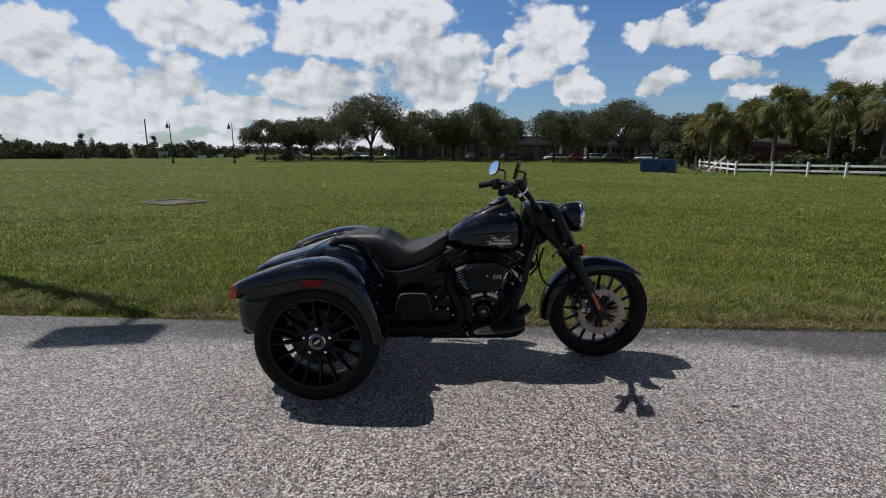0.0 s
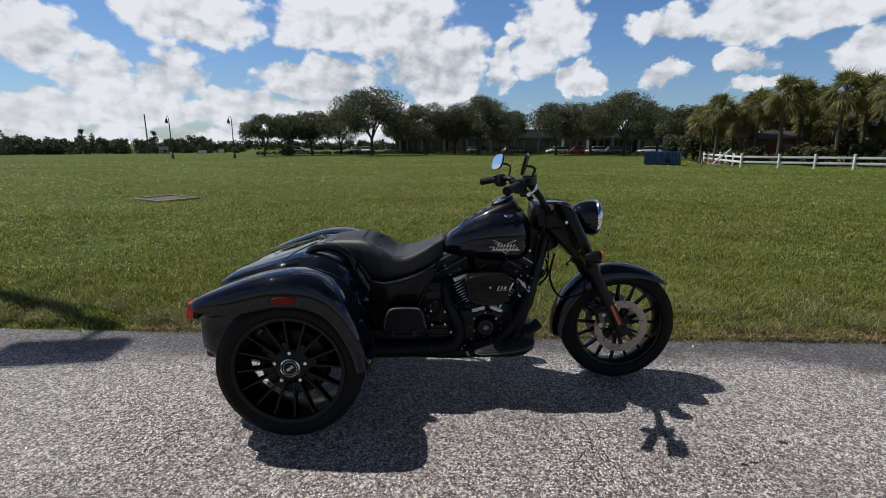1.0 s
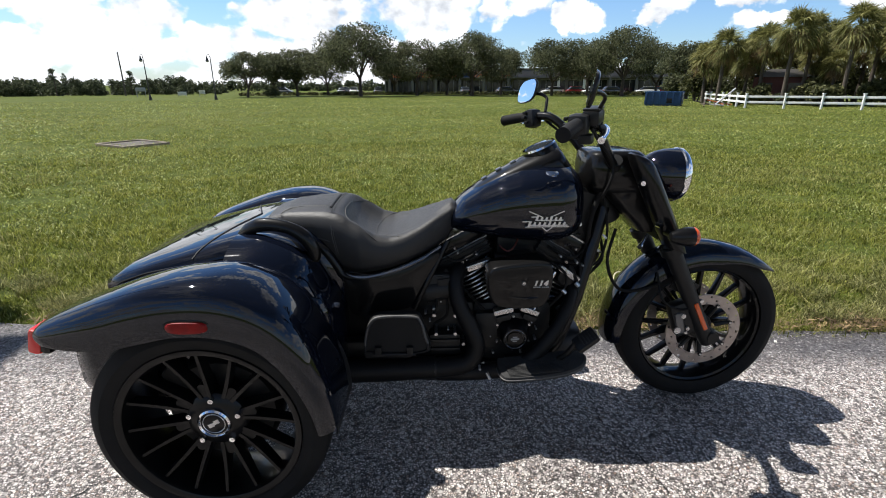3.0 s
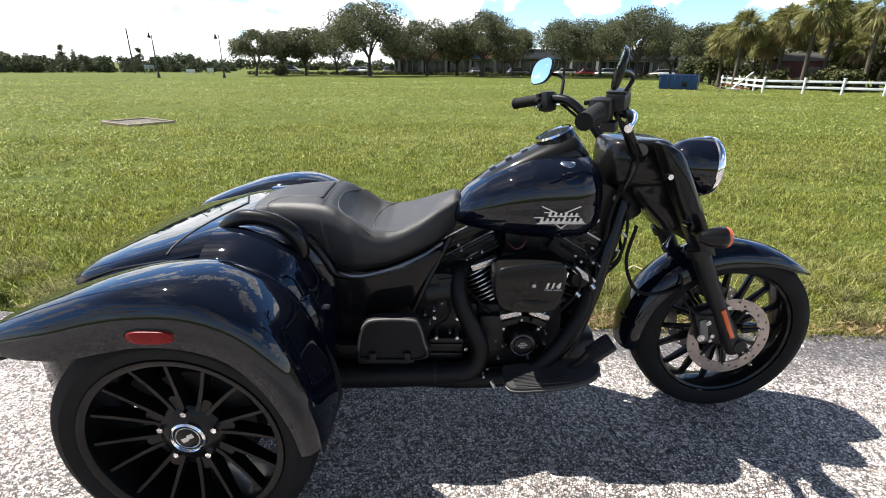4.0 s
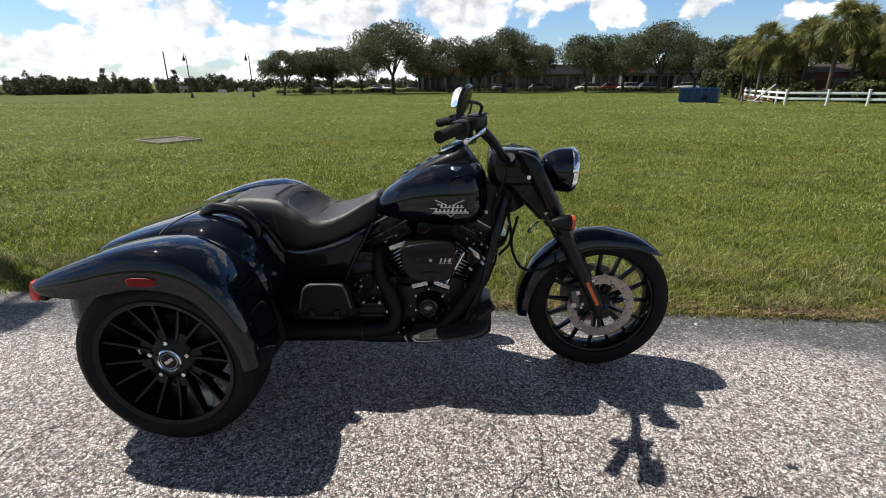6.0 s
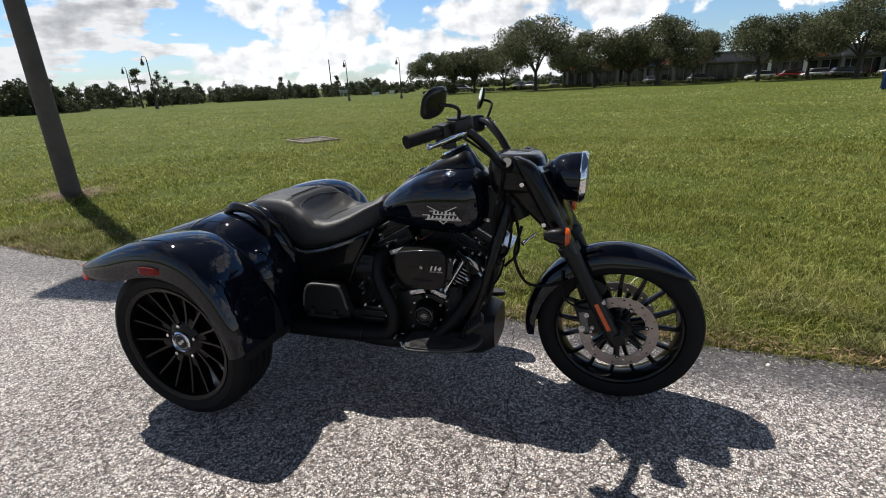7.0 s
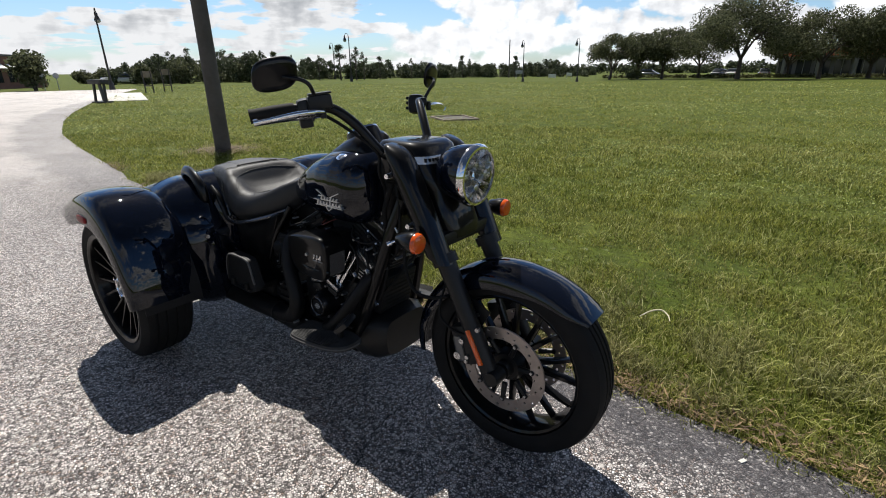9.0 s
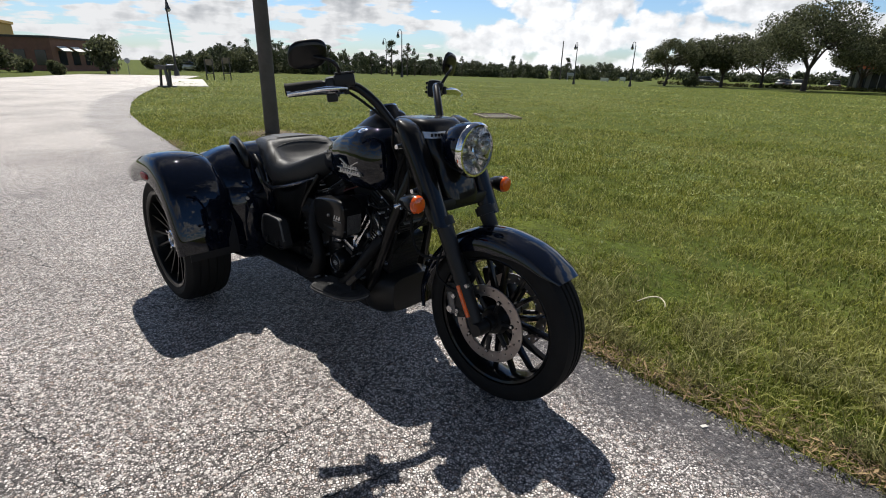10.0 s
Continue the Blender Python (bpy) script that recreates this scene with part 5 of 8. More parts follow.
    def skin(v, w):
        k = (w - 0.90) / 0.04
        u0, u1, half = 1.142, 1.387 - 0.022 * k, 0.112
        return (u0 + u1) / 2 + (u1 - u0) / 2 * (1 - min(0.999, abs(v / half)) ** 4) ** 0.25
    vs = np.linspace(-0.106, 0.106, 17)
    rows = [[(skin(v, w) + 0.004, v, w) for v in vs] for w in (0.958, 0.936)]
    part("nacelle_plate", thick(bm_loft(rows, closed=False), 0.003), SILVER, nac, "silver curved name plate", 60)
    for k in range(14):
        v = -0.086 + 0.172 * k / 13
        if k == 7:
            continue
        slope = math.atan2(skin(v + 0.004, 0.947) - skin(v - 0.004, 0.947), 0.008)
        part("letter_bar", bm_box(skin(v, 0.947) + 0.0045, v, 0.947, 0.004, 0.0083, 0.011, 0.0, Matrix.Rotation(-slope, 3, "Z")), MATTE, nac, "", 0)
    part("lower_bridge", bm_box(1.425, 0, 0.715, 0.06, 0.26, 0.045, 0.012), SATIN, nac)
    part("steering_head", bm_rod((1.20, 0, 0.87), (1.262, 0, 0.74), 0.045, seg=20), SATIN, nac)
    # headlamp bowl
    place = Matrix.Translation((1.466, -0.008, 0.905)) @ Matrix.Rotation(radians(3), 4, "Y")
    bowl = part("headlamp", moved(bm_lathe([(0.0, -0.112), (0.03, -0.109), (0.058, -0.094), (0.078, -0.066), (0.089, -0.03), (0.0925, 0.0), (0.0930, 0.018)], 48, "X"), place), PAINT, trike, "dark blue headlamp bowl with chrome rim", 60)
    part("headlamp_ring", moved(bm_lathe([(0.0935, 0.012), (0.0965, 0.016), (0.0962, 0.027), (0.090, 0.036), (0.083, 0.037), (0.081, 0.026)], 56, "X"), place), CHROME, bowl, "polished chrome headlamp rim")
    part("reflector", moved(bm_lathe([(0.0, -0.045), (0.022, -0.040), (0.05, -0.018), (0.072, 0.008), (0.083, 0.026)], 14, "X"), place), CHROME, bowl, "faceted bright reflector", 10)
    for y, z in ((0.0, 0.03), (0.0, -0.034), (-0.04, 0.0), (0.04, 0.0)):
        part("lamp_projector", moved(bm_lathe([(0.0, 0.012), (0.010, 0.009), (0.019, -0.004), (0.021, -0.03)], 20, "X"), place @ Matrix.Translation((0, y, z))), ALLOY, bowl)
    glass = part("headlamp_glass", moved(bm_lathe([(0.0, 0.046), (0.03, 0.0445), (0.06, 0.0395), (0.082, 0.031)], 48, "X"), place), GLASS, bowl, "clear headlamp glass", 60)
    glass.visible_shadow = False


front_end()


def controls():
    def half_bar(s):
        return [(1.232, s * 0.070, 0.945), (1.216, s * 0.110, 0.953), (1.191, s * 0.133, 0.979), (1.146, s * 0.165, 1.042), (1.098, s * 0.205, 1.090), (1.062, s * 0.242, 1.101), (1.010, s * 0.303, 1.095)]
    ob = part("handlebar", bm_rod((1.232, -0.072, 0.945), (1.232, 0.072, 0.945), 0.017, seg=14), GLOSS, trike, "gloss black handlebar")
    for side in (-1, 1):
        part("bar_half", bm_tube(half_bar(side), 0.0158, 14, 8), GLOSS, ob, "", 60)
        part("bar_clamp", bm_rod((1.226, side * 0.095, 0.948), (1.216, side * 0.122, 0.972), 0.023, seg=16), SATIN, ob)
        grip = bm_tube([(1.015, side * 0.297, 1.096), (0.984, side * 0.343, 1.088), (0.946, side * 0.398, 1.077)], [0.019, 0.0205, 0.020], 16, 5)
        part("hand_grip", grip, RUBBER, ob, "black rubber grip", 60)
        part("grip_end", bm_rod((0.9465, side * 0.3975, 1.077), (0.942, side * 0.404, 1.076), 0.0215, seg=18), RUBBER, ob)
        d = Vector((-0.56, side * 0.82, -0.13)).normalized()
        turn = d.to_track_quat("X", "Z").to_matrix()
        house = bm_box(1.030, side * 0.268, 1.090, 0.050, 0.062, 0.074, 0.020, turn)
        part("switch_housing", house, SATIN, ob, "satin black switch housing")
        for k, (dw, dl) in enumerate(((0.022, 0.0), (0.004, 0.006), (-0.016, -0.004))):
            o = Vector((1.030, side * 0.268, 1.090)) + turn @ Vector((dl, 0, dw)) + Vector((-0.034, side * -0.012, 0))
            part("switch_button", bm_box(o.x, o.y, o.z, 0.016, 0.012, 0.011, 0.003, turn), MATTE, ob)
        if side < 0:
            part("master_cylinder", bm_box(1.078, side * 0.252, 1.116, 0.072, 0.052, 0.044, 0.010, turn), SATIN, ob, "satin black brake fluid reservoir")
            part("reservoir_lid", bm_box(1.078, side * 0.252, 1.141, 0.068, 0.048, 0.006, 0.002, turn), SATIN, ob)
            part("pump_body", bm_box(1.050, side * 0.285, 1.056, 0.040, 0.040, 0.028, 0.008, turn), SATIN, ob)
        else:
            part("clutch_perch", bm_box(1.075, side * 0.250, 1.100, 0.040, 0.034, 0.030, 0.008, turn), SATIN, ob, "satin black clutch perch")
        lever = bm_tube([(1.096, side * 0.258, 1.084), (1.092, side * 0.295, 1.083), (1.080, side * 0.345, 1.080), (1.062, side * 0.392, 1.073), (1.034, side * 0.442, 1.064)], [0.014, 0.019, 0.0165, 0.0125, 0.010], 12, 6, flat=0.6)
        bm_rod((1.036, side * 0.440, 1.067), (1.029, side * 0.450, 1.065), 0.0095, seg=12, into=lever)
        part("lever", lever, CHROME, ob, "polished chrome lever", 60)
        part("lever_pivot", bm_rod((1.098, side * 0.258, 1.070), (1.098, side * 0.258, 1.102), 0.009, seg=14), SATIN, ob)
        stem = bm_tube([(1.078, side * 0.262, 1.115), (1.086, side * 0.280, 1.145), (1.090, side * 0.298, 1.168), (1.074, side * 0.318, 1.181), (1.040, side * 0.348, 1.187)], 0.0060, 10, 6)
        part("mirror_stem", stem, GLOSS, ob, "gloss black mirror stem", 60)
        # mirror shell: a rounded lozenge facing back and a little up
        face = Vector((-0.93, side * -0.29, 0.22)).normalized()
        across = face.cross(Vector((0, 0, 1))).normalized() * -side
        upward = across.cross(face)
        upward = upward if upward.z > 0 else -upward
        mid = Vector((1.030, side * 0.364, 1.193))
        rings = []
        for h, k in ((-0.009, 0.5), (-0.007, 0.8), (-0.003, 0.96), (0.003, 1.0), (0.006, 0.985)):
            ring = []
            for j in range(32):
                a = 2 * math.pi * j / 32
                y = 0.066 * k * math.copysign(abs(math.cos(a)) ** 0.72, math.cos(a))
                z = 0.048 * k * math.copysign(abs(math.sin(a)) ** 0.72, math.sin(a))
                z += 0.010 * (y / 0.066)
                ring.append(mid + across * y + upward * z + face * h)
            rings.append(ring)
        part("mirror_shell", bm_loft(rings), GLOSS, ob, "gloss black mirror shell", 60)
        glass = [[mid + (p - mid - face * 0.007) * k + face * 0.0085 for p in rings[-1]] for k in (0.94, 0.2)]
        part("mirror_glass", bm_loft(glass), MIRROR, ob, "silvered mirror glass")
    for side in (-1, 1):
        cable = bm_tube([(1.075, side * 0.250, 1.085), (1.125, side * 0.198, 1.040), (1.20, side * 0.142, 0.965), (1.20, side * 0.135, 0.90), (1.19, side * 0.10, 0.84)], 0.005, 8, 8)
        part("control_cable", cable, RUBBER, ob, "black control cable", 60)
    hose = bm_tube([(1.27, -0.06, 0.72), (1.245, -0.075, 0.60), (1.29, -0.085, 0.50), (1.37, -0.09, 0.49), (1.45, -0.10, 0.52)], 0.006, 8, 8)
    part("brake_hose", hose, RUBBER, ob, "black brake hose", 60)
    wire = bm_tube([(1.43, -0.09, 0.56), (1.44, -0.135, 0.47), (1.50, -0.14, 0.43), (1.56, -0.135, 0.43)], 0.0042, 8, 8)
    part("brake_hose", wire, RUBBER, ob, "black brake hose", 60)


controls()

# the front end is steered a little to the left
head, axis = Vector((1.24, 0, 0.80)), Vector((-0.454, 0, 0.891))
steer = Matrix.Translation(head) @ Matrix.Rotation(radians(1.6), 4, axis) @ Matrix.Translation(-head)
for o in trike.children:
    if o.name.split(".")[0] in ("front_wheel", "front_fender", "fork_leg", "headlamp_nacelle", "headlamp", "handlebar"):
        o.matrix_basis = steer @ o.matrix_basis
        if o.name == "handlebar":
            o.matrix_basis = Matrix.Translation(head) @ Matrix.Rotation(radians(1.2), 4, axis) @ Matrix.Translation(-head) @ o.matrix_basis


def engine():
    ob = part("engine", bm_box(0.90, 0, 0.345, 0.30, 0.25, 0.25, 0.04), SATIN, trike, "black V-twin engine with bright fin edges")
    cylinders = (((0.820, 0.44), (0.735, 0.592)), ((0.985, 0.44), (1.070, 0.585)))
    for (bu, bw), (tu, tw) in cylinders:
        a, b = Vector((bu, 0, bw)), Vector((tu, 0, tw))
        part("cylinder", bm_rod(a, b, 0.062, seg=28), SATIN, ob)
        d = (b - a).normalized()
        for k in range(10):
            p = a + d * (0.016 + k * 0.0160)
            fin = bm_rod(p - d * 0.0022, p + d * 0.0022, 0.098 - 0.001 * abs(k - 5), seg=28)
            part("cooling_fin", fin, SATIN, ob)
            rim = bmesh.new()
            side = Vector((0, -1, 0))
            rad = 0.0985 - 0.001 * abs(k - 5)
            cross = d.cross(side)
            pts = [p + (side * math.cos(q) + cross * math.sin(q)) * rad for q in np.linspace(-1.15, 1.15, 11)]
            bm_tube(pts, 0.0034, 6, 1, into=rim, curved=False)
            part("fin_edge", rim, ALLOY, ob, "bright machined fin edge")
        turn = d.to_track_quat("Z", "Y").to_matrix()
        head = b + d * 0.035
        part("cylinder_head", bm_box(head.x, 0, head.z, 0.165, 0.22, 0.06, 0.012, turn), SATIN, ob)
        for k in range(3):
            o = b + d * (0.018 + 0.017 * k)
            part("head_fin", bm_box(o.x, 0, o.z, 0.175, 0.225, 0.005, 0.0, turn), SATIN, ob)
        rock = b + d * 0.092
        part("rocker_cover", bm_box(rock.x, 0, rock.z, 0.150, 0.23, 0.055, 0.018, turn), GLOSS, ob, "gloss black rocker cover")
        for off, mat in ((0.064, STEEL), (0.120, ALLOY)):
            o = b + d * off
            part("rocker_gasket", bm_box(o.x, 0, o.z, 0.146, 0.234, 0.0045, 0.0, turn), mat, ob, "bright machined gasket edge", 0)
        for q in (-0.055, 0.055):
            o = rock + turn @ Vector((q, 0, 0.0))
            part("rocker_bolt", bm_rod((o.x, -0.112, o.z), (o.x, -0.122, o.z), 0.0045, seg=8), ALLOY, ob)
        for q in (-0.05, 0.05):
            o = head + turn @ Vector((q, 0, 0))
            part("head_bolt", bm_rod((o.x, -0.105, o.z), (o.x, -0.118, o.z), 0.005, seg=8), ALLOY, ob)
    for u, w, ang in ((0.775, 0.612, -20), (1.098, 0.574, 36)):
        part("rocker_strip", bm_box(u, -0.118, w, 0.088, 0.03, 0.021, 0.004, Matrix.Rotation(radians(ang), 3, "Y")), ALLOY, ob, "bright rocker strip")
    # backbone, coil and mounts that fill the space below the tank
    part("backbone", bm_tube([(0.66, 0, 0.66), (0.80, 0, 0.70), (1.0, 0, 0.72), (1.18, 0, 0.80)], [0.035, 0.04, 0.04, 0.045], 14, 5), MATTE, ob, "matte black frame backbone", 60)
    part("top_mount", bm_box(0.925, -0.01, 0.665, 0.16, 0.10, 0.075, 0.015), SATIN, ob)
    part("inlet_manifold", bm_rod((0.84, -0.02, 0.60), (1.01, -0.02, 0.60), 0.035, seg=18), SATIN, ob)
    part("throttle_body", bm_box(0.925, -0.08, 0.60, 0.09, 0.12, 0.09, 0.015), SATIN, ob)
    part("valley_plate", bm_box(0.925, 0.05, 0.55, 0.28, 0.02, 0.26, 0.01), MATTE, ob)
    part("ignition_coil", bm_box(0.70, 0.0, 0.655, 0.12, 0.10, 0.05, 0.012, Matrix.Rotation(radians(-25), 3, "Y")), MATTE, ob)
    for (u0, w0, u1, w1) in ((0.862, 0.445, 0.800, 0.60), (0.885, 0.445, 0.832, 0.60), (0.945, 0.440, 1.015, 0.59), (0.968, 0.440, 1.048, 0.58)):
        part("pushrod_tube", bm_rod((u0, -0.150, w0), (u1, -0.118, w1), 0.0085, seg=12), CHROME if u1 > 0.9 else SATIN, ob, "pushrod tube")
    for u, ang in ((0.862, -14), (0.955, 22)):
        part("lifter_block", bm_box(u, -0.158, 0.452, 0.070, 0.035, 0.020, 0.005, Matrix.Rotation(radians(ang), 3, "Y")), ALLOY, ob, "bright lifter cover")
        part("lifter_cap", bm_box(u, -0.16, 0.425, 0.05, 0.03, 0.022, 0.005, Matrix.Rotation(radians(ang), 3, "Y")), SATIN, ob)
    cambox = bm_lathe([(0.0, -0.018), (0.026, -0.018), (0.028, -0.014), (0.034, -0.014), (0.036, -0.02), (0.041, -0.019), (0.047, -0.010), (0.050, 0.0), (0.053, 0.02), (0.066, 0.06)], 40, "Y")
    part("cam_cover", moved(cambox, Matrix.Translation((0.900, -0.190, 0.362))), GLOSS, ob, "gloss black cam cover")
    part("cam_ring", moved(bm_lathe([(0.0345, -0.0195), (0.036, -0.0215), (0.0375, -0.0205)], 36, "Y"), Matrix.Translation((0.900, -0.190, 0.362))), TRIM, ob)
    badge = bm_box(0.900, -0.2085, 0.362, 0.030, 0.002, 0.007, 0.0, Matrix.Rotation(radians(-4), 3, "Y"))
    for dw, wide in ((0.008, 0.016), (-0.008, 0.016)):
        bm_box(0.900, -0.2085, 0.362 + dw, wide, 0.002, 0.004, 0.0, Matrix.Rotation(radians(-4), 3, "Y"), badge)
    part("cam_badge", badge, STEEL, ob, "small grey badge", 0)
    for k in range(6):
        a = 2 * math.pi * (k + 0.5) / 6
        c, s = 0.900 + 0.066 * math.cos(a), 0.362 + 0.066 * math.sin(a)
        part("cover_bolt", bm_rod((c, -0.15, s), (c, -0.164, s), 0.0045, seg=8), ALLOY, ob)
    for u, w in ((0.79, 0.40), (0.79, 0.33), (0.80, 0.27), (0.98, 0.41), (0.985, 0.33)):
        part("case_bolt", bm_rod((u, -0.125, w), (u, -0.15, w), 0.005, seg=8), STEEL, ob)
    part("case_cover", bm_box(0.85, -0.135, 0.345, 0.18, 0.04, 0.19, 0.02), SATIN, ob)
    # air cleaner
    shift = Matrix.Translation((-0.012, 0, 0.002))
    outline = [(0.803, 0.600), (0.812, 0.626), (0.836, 0.643), (0.923, 0.656), (0.998, 0.657), (1.022, 0.638), (1.026, 0.600), (1.020, 0.540), (0.998, 0.495), (0.93, 0.486), (0.845, 0.495), (0.812, 0.535)]
    pts = smooth_path([(u, 0, w) for u, w in outline] + [(outline[0][0], 0, outline[0][1])], 4)[:-1]
    mid = Vector((0.926, 0, 0.575))
    rings = [[(mid.x + (p.x - mid.x) * k, v - 0.05 * (p.z - mid.z) * (k < 1), mid.z + (p.z - mid.z) * k) for p in pts] for v, k in ((-0.140, 0.94), (-0.146, 1.0), (-0.216, 1.0), (-0.226, 0.992), (-0.232, 0.97), (-0.2345, 0.93), (-0.2355, 0.82), (-0.236, 0.5))]
    part("air_cleaner", moved(bm_loft(rings), shift), GLOSS, ob, "gloss black air cleaner cover", 60)
    # wire screen over the intake on the cover's forward side
    screen = bmesh.new()
    for k in range(15):
        v = -0.214 + 0.0046 * k
        bm_box(1.0115, v, 0.558, 0.0016, 0.0018, 0.084, 0.0, Matrix.Rotation(radians(7), 3, "Y"), screen)
    for k in range(18):
        w = 0.518 + 0.0047 * k
        bm_box(1.0115 + 0.123 * (w - 0.558), -0.182, w, 0.0016, 0.068, 0.0018, 0.0, None, screen)
    part("intake_screen", screen, CALIPER, ob, "grey wire intake screen", 0)
    lower = smooth_path([(0.822, 0, 0.555), (0.87, 0, 0.538), (0.94, 0, 0.531), (1.03, 0, 0.535)], 6)
    part("cover_crease", bm_tube([(p.x - 0.012, -0.2325 + 0.008 * abs(p.x - 0.93) / 0.1, p.z) for p in lower], 0.0042, 8, 1, curved=False), GLOSS, ob)
    top = smooth_path([(0.845, 0, 0.588), (0.856, 0, 0.608), (0.885, 0, 0.616), (0.96, 0, 0.618), (1.02, 0, 0.616)], 6)
    part("cover_crease", bm_tube([(p.x - 0.012, -0.2385 + 0.006 * abs(p.x - 0.93) / 0.1, p.z) for p in top], 0.0016, 8, 1, curved=False), TRIM, ob)
    part("cover_screw", bm_rod((0.914, -0.232, 0.588), (0.914, -0.243, 0.588), 0.0075, 0.006, 16), ALLOY, ob, "bright screw")
    font = bpy.data.curves.new("number", "FONT")
    font.body, font.size, font.extrude, font.align_x = "114", 0.022, 0.0012, "CENTER"
    font.shear, font.offset, font.space_character = 0.3, 0.0021, 1.5
    holder = new("number", font)
    me = bpy.data.meshes.new_from_object(holder)
    bpy.data.objects.remove(holder)
    me.materials.clear()
    me.materials.append(SILVER)
    me.transform(Matrix.Translation((0.970, -0.2385, 0.580)) @ Matrix.Rotation(radians(90), 4, "X"))
    part("displacement_number", me, SILVER, ob, "silver number 114")
    line = bmesh.new()
    for k in range(8):
        bm_box(0.949 + 0.0062 * k + 0.004 * (k > 3), -0.2375, 0.573, 0.0045, 0.002, 0.0035, 0.0, None, line)
    part("small_lettering", line, STEEL, ob, "tiny grey lettering bars", 0)
    # primary case on the left; unseen belly box added to stop sunlight passing underneath
    primary = bm_loft([section(u, 0.055, lo, hi, 24, 3.0) for u, lo, hi in [(0.56, 0.30, 0.36), (0.60, 0.26, 0.42), (0.72, 0.25, 0.43), (0.86, 0.24, 0.42), (0.98, 0.25, 0.41), (1.03, 0.29, 0.36)]])
    part("primary_cover", moved(primary, Matrix.Translation((0, 0.185, 0))), GLOSS, ob, "gloss black primary cover", 50)
    part("derby_cover", bm_lathe([(0.0, 0.012), (0.055, 0.010), (0.062, 0.0), (0.062, -0.02)], 32, "Y"), GLOSS, ob).location = (0.68, 0.238, 0.34)
    part("belly_pan", bm_box(0.78, 0.0, 0.195, 0.50, 0.27, 0.07, 0.02), MATTE, ob)
    part("kick_stand", bm_tube([(0.86, 0.17, 0.20), (0.80, 0.24, 0.17), (0.62, 0.27, 0.165)], 0.012, 10, 5), SATIN, ob, "", 60)
    # leads and small bright fittings round the cylinders
    for pts, rr, mat in (([(0.85, -0.09, 0.672), (0.872, -0.128, 0.664), (0.895, -0.12, 0.674), (0.92, -0.07, 0.69)], 0.003, WIRE), ([(0.66, -0.12, 0.64), (0.70, -0.145, 0.635), (0.75, -0.13, 0.65), (0.80, -0.10, 0.67)], 0.0045, RUBBER), ([(1.02, -0.10, 0.67), (1.06, -0.14, 0.655), (1.11, -0.13, 0.64), (1.15, -0.09, 0.65)], 0.0045, RUBBER), ([(0.63, -0.13, 0.56), (0.66, -0.165, 0.50), (0.66, -0.165, 0.44), (0.62, -0.15, 0.40)], 0.005, RUBBER), ([(0.60, -0.14, 0.55), (0.625, -0.17, 0.50), (0.615, -0.17, 0.45), (0.58, -0.15, 0.43)], 0.004, RUBBER)):
        part("engine_lead", bm_tube(pts, rr, 7, 6), mat, ob, "", 60)
    for u, v, w, rr in ((0.765, -0.13, 0.655, 0.006), (0.70, -0.13, 0.66, 0.005), (0.73, -0.135, 0.637, 0.004), (1.06, -0.135, 0.645, 0.006), (1.12, -0.13, 0.62, 0.007), (1.145, -0.12, 0.605, 0.005), (1.16, -0.11, 0.58, 0.006), (0.835, -0.145, 0.405, 0.005), (0.965, -0.16, 0.405, 0.005), (0.985, -0.155, 0.375, 0.0045), (0.82, -0.15, 0.345, 0.0045), (0.665, -0.185, 0.395, 0.004), (0.60, -0.15, 0.41, 0.0045), (0.64, -0.16, 0.49, 0.004), (0.775, -0.235, 0.262, 0.006)):
        part("small_bolt", bm_rod((u, v + 0.02, w), (u, v - 0.006, w), rr * 0.7, seg=8), STEEL, ob)
    part("coil_cover", bm_box(0.655, -0.135, 0.545, 0.075, 0.05, 0.085, 0.014, Matrix.Rotation(radians(-8), 3, "Y")), SATIN, ob)
    part("coil_rib", bm_box(0.655, -0.164, 0.560, 0.050, 0.008, 0.035, 0.003, Matrix.Rotation(radians(-8), 3, "Y")), SATIN, ob)
    # added matte boxes that darken the bright gap below the passenger boards
    part("lower_rail_cover", bm_box(0.47, -0.13, 0.285, 0.36, 0.05, 0.10, 0.015), MATTE, ob)
    part("lower_rail_cover", bm_box(0.47, 0.13, 0.285, 0.36, 0.05, 0.10, 0.015), MATTE, ob)
    # gearbox behind the engine
    part("gearbox", bm_box(0.655, 0, 0.355, 0.22, 0.24, 0.23, 0.03), SATIN, ob, "satin black gearbox")
    part("clutch_cover", bm_box(0.655, -0.145, 0.325, 0.115, 0.06, 0.085, 0.014), SATIN, ob)
    part("clutch_rib", bm_box(0.655, -0.178, 0.345, 0.105, 0.012, 0.012, 0.003), SATIN, ob)
    part("clutch_rib", bm_box(0.655, -0.178, 0.310, 0.105, 0.012, 0.014, 0.003), SATIN, ob)
    for u, w in ((0.616, 0.446), (0.690, 0.443), (0.622, 0.372), (0.690, 0.372), (0.72, 0.33)):
        part("gearbox_bolt", bm_rod((u, -0.12, w), (u, -0.183, w), 0.0062, seg=10), ALLOY, ob, "bright bolt head")
    part("oil_tank", bm_box(0.62, -0.06, 0.53, 0.16, 0.20, 0.13, 0.03), SATIN, ob)
    part("starter", bm_rod((0.59, -0.13, 0.52), (0.72, -0.13, 0.54), 0.045, seg=20), SATIN, ob)
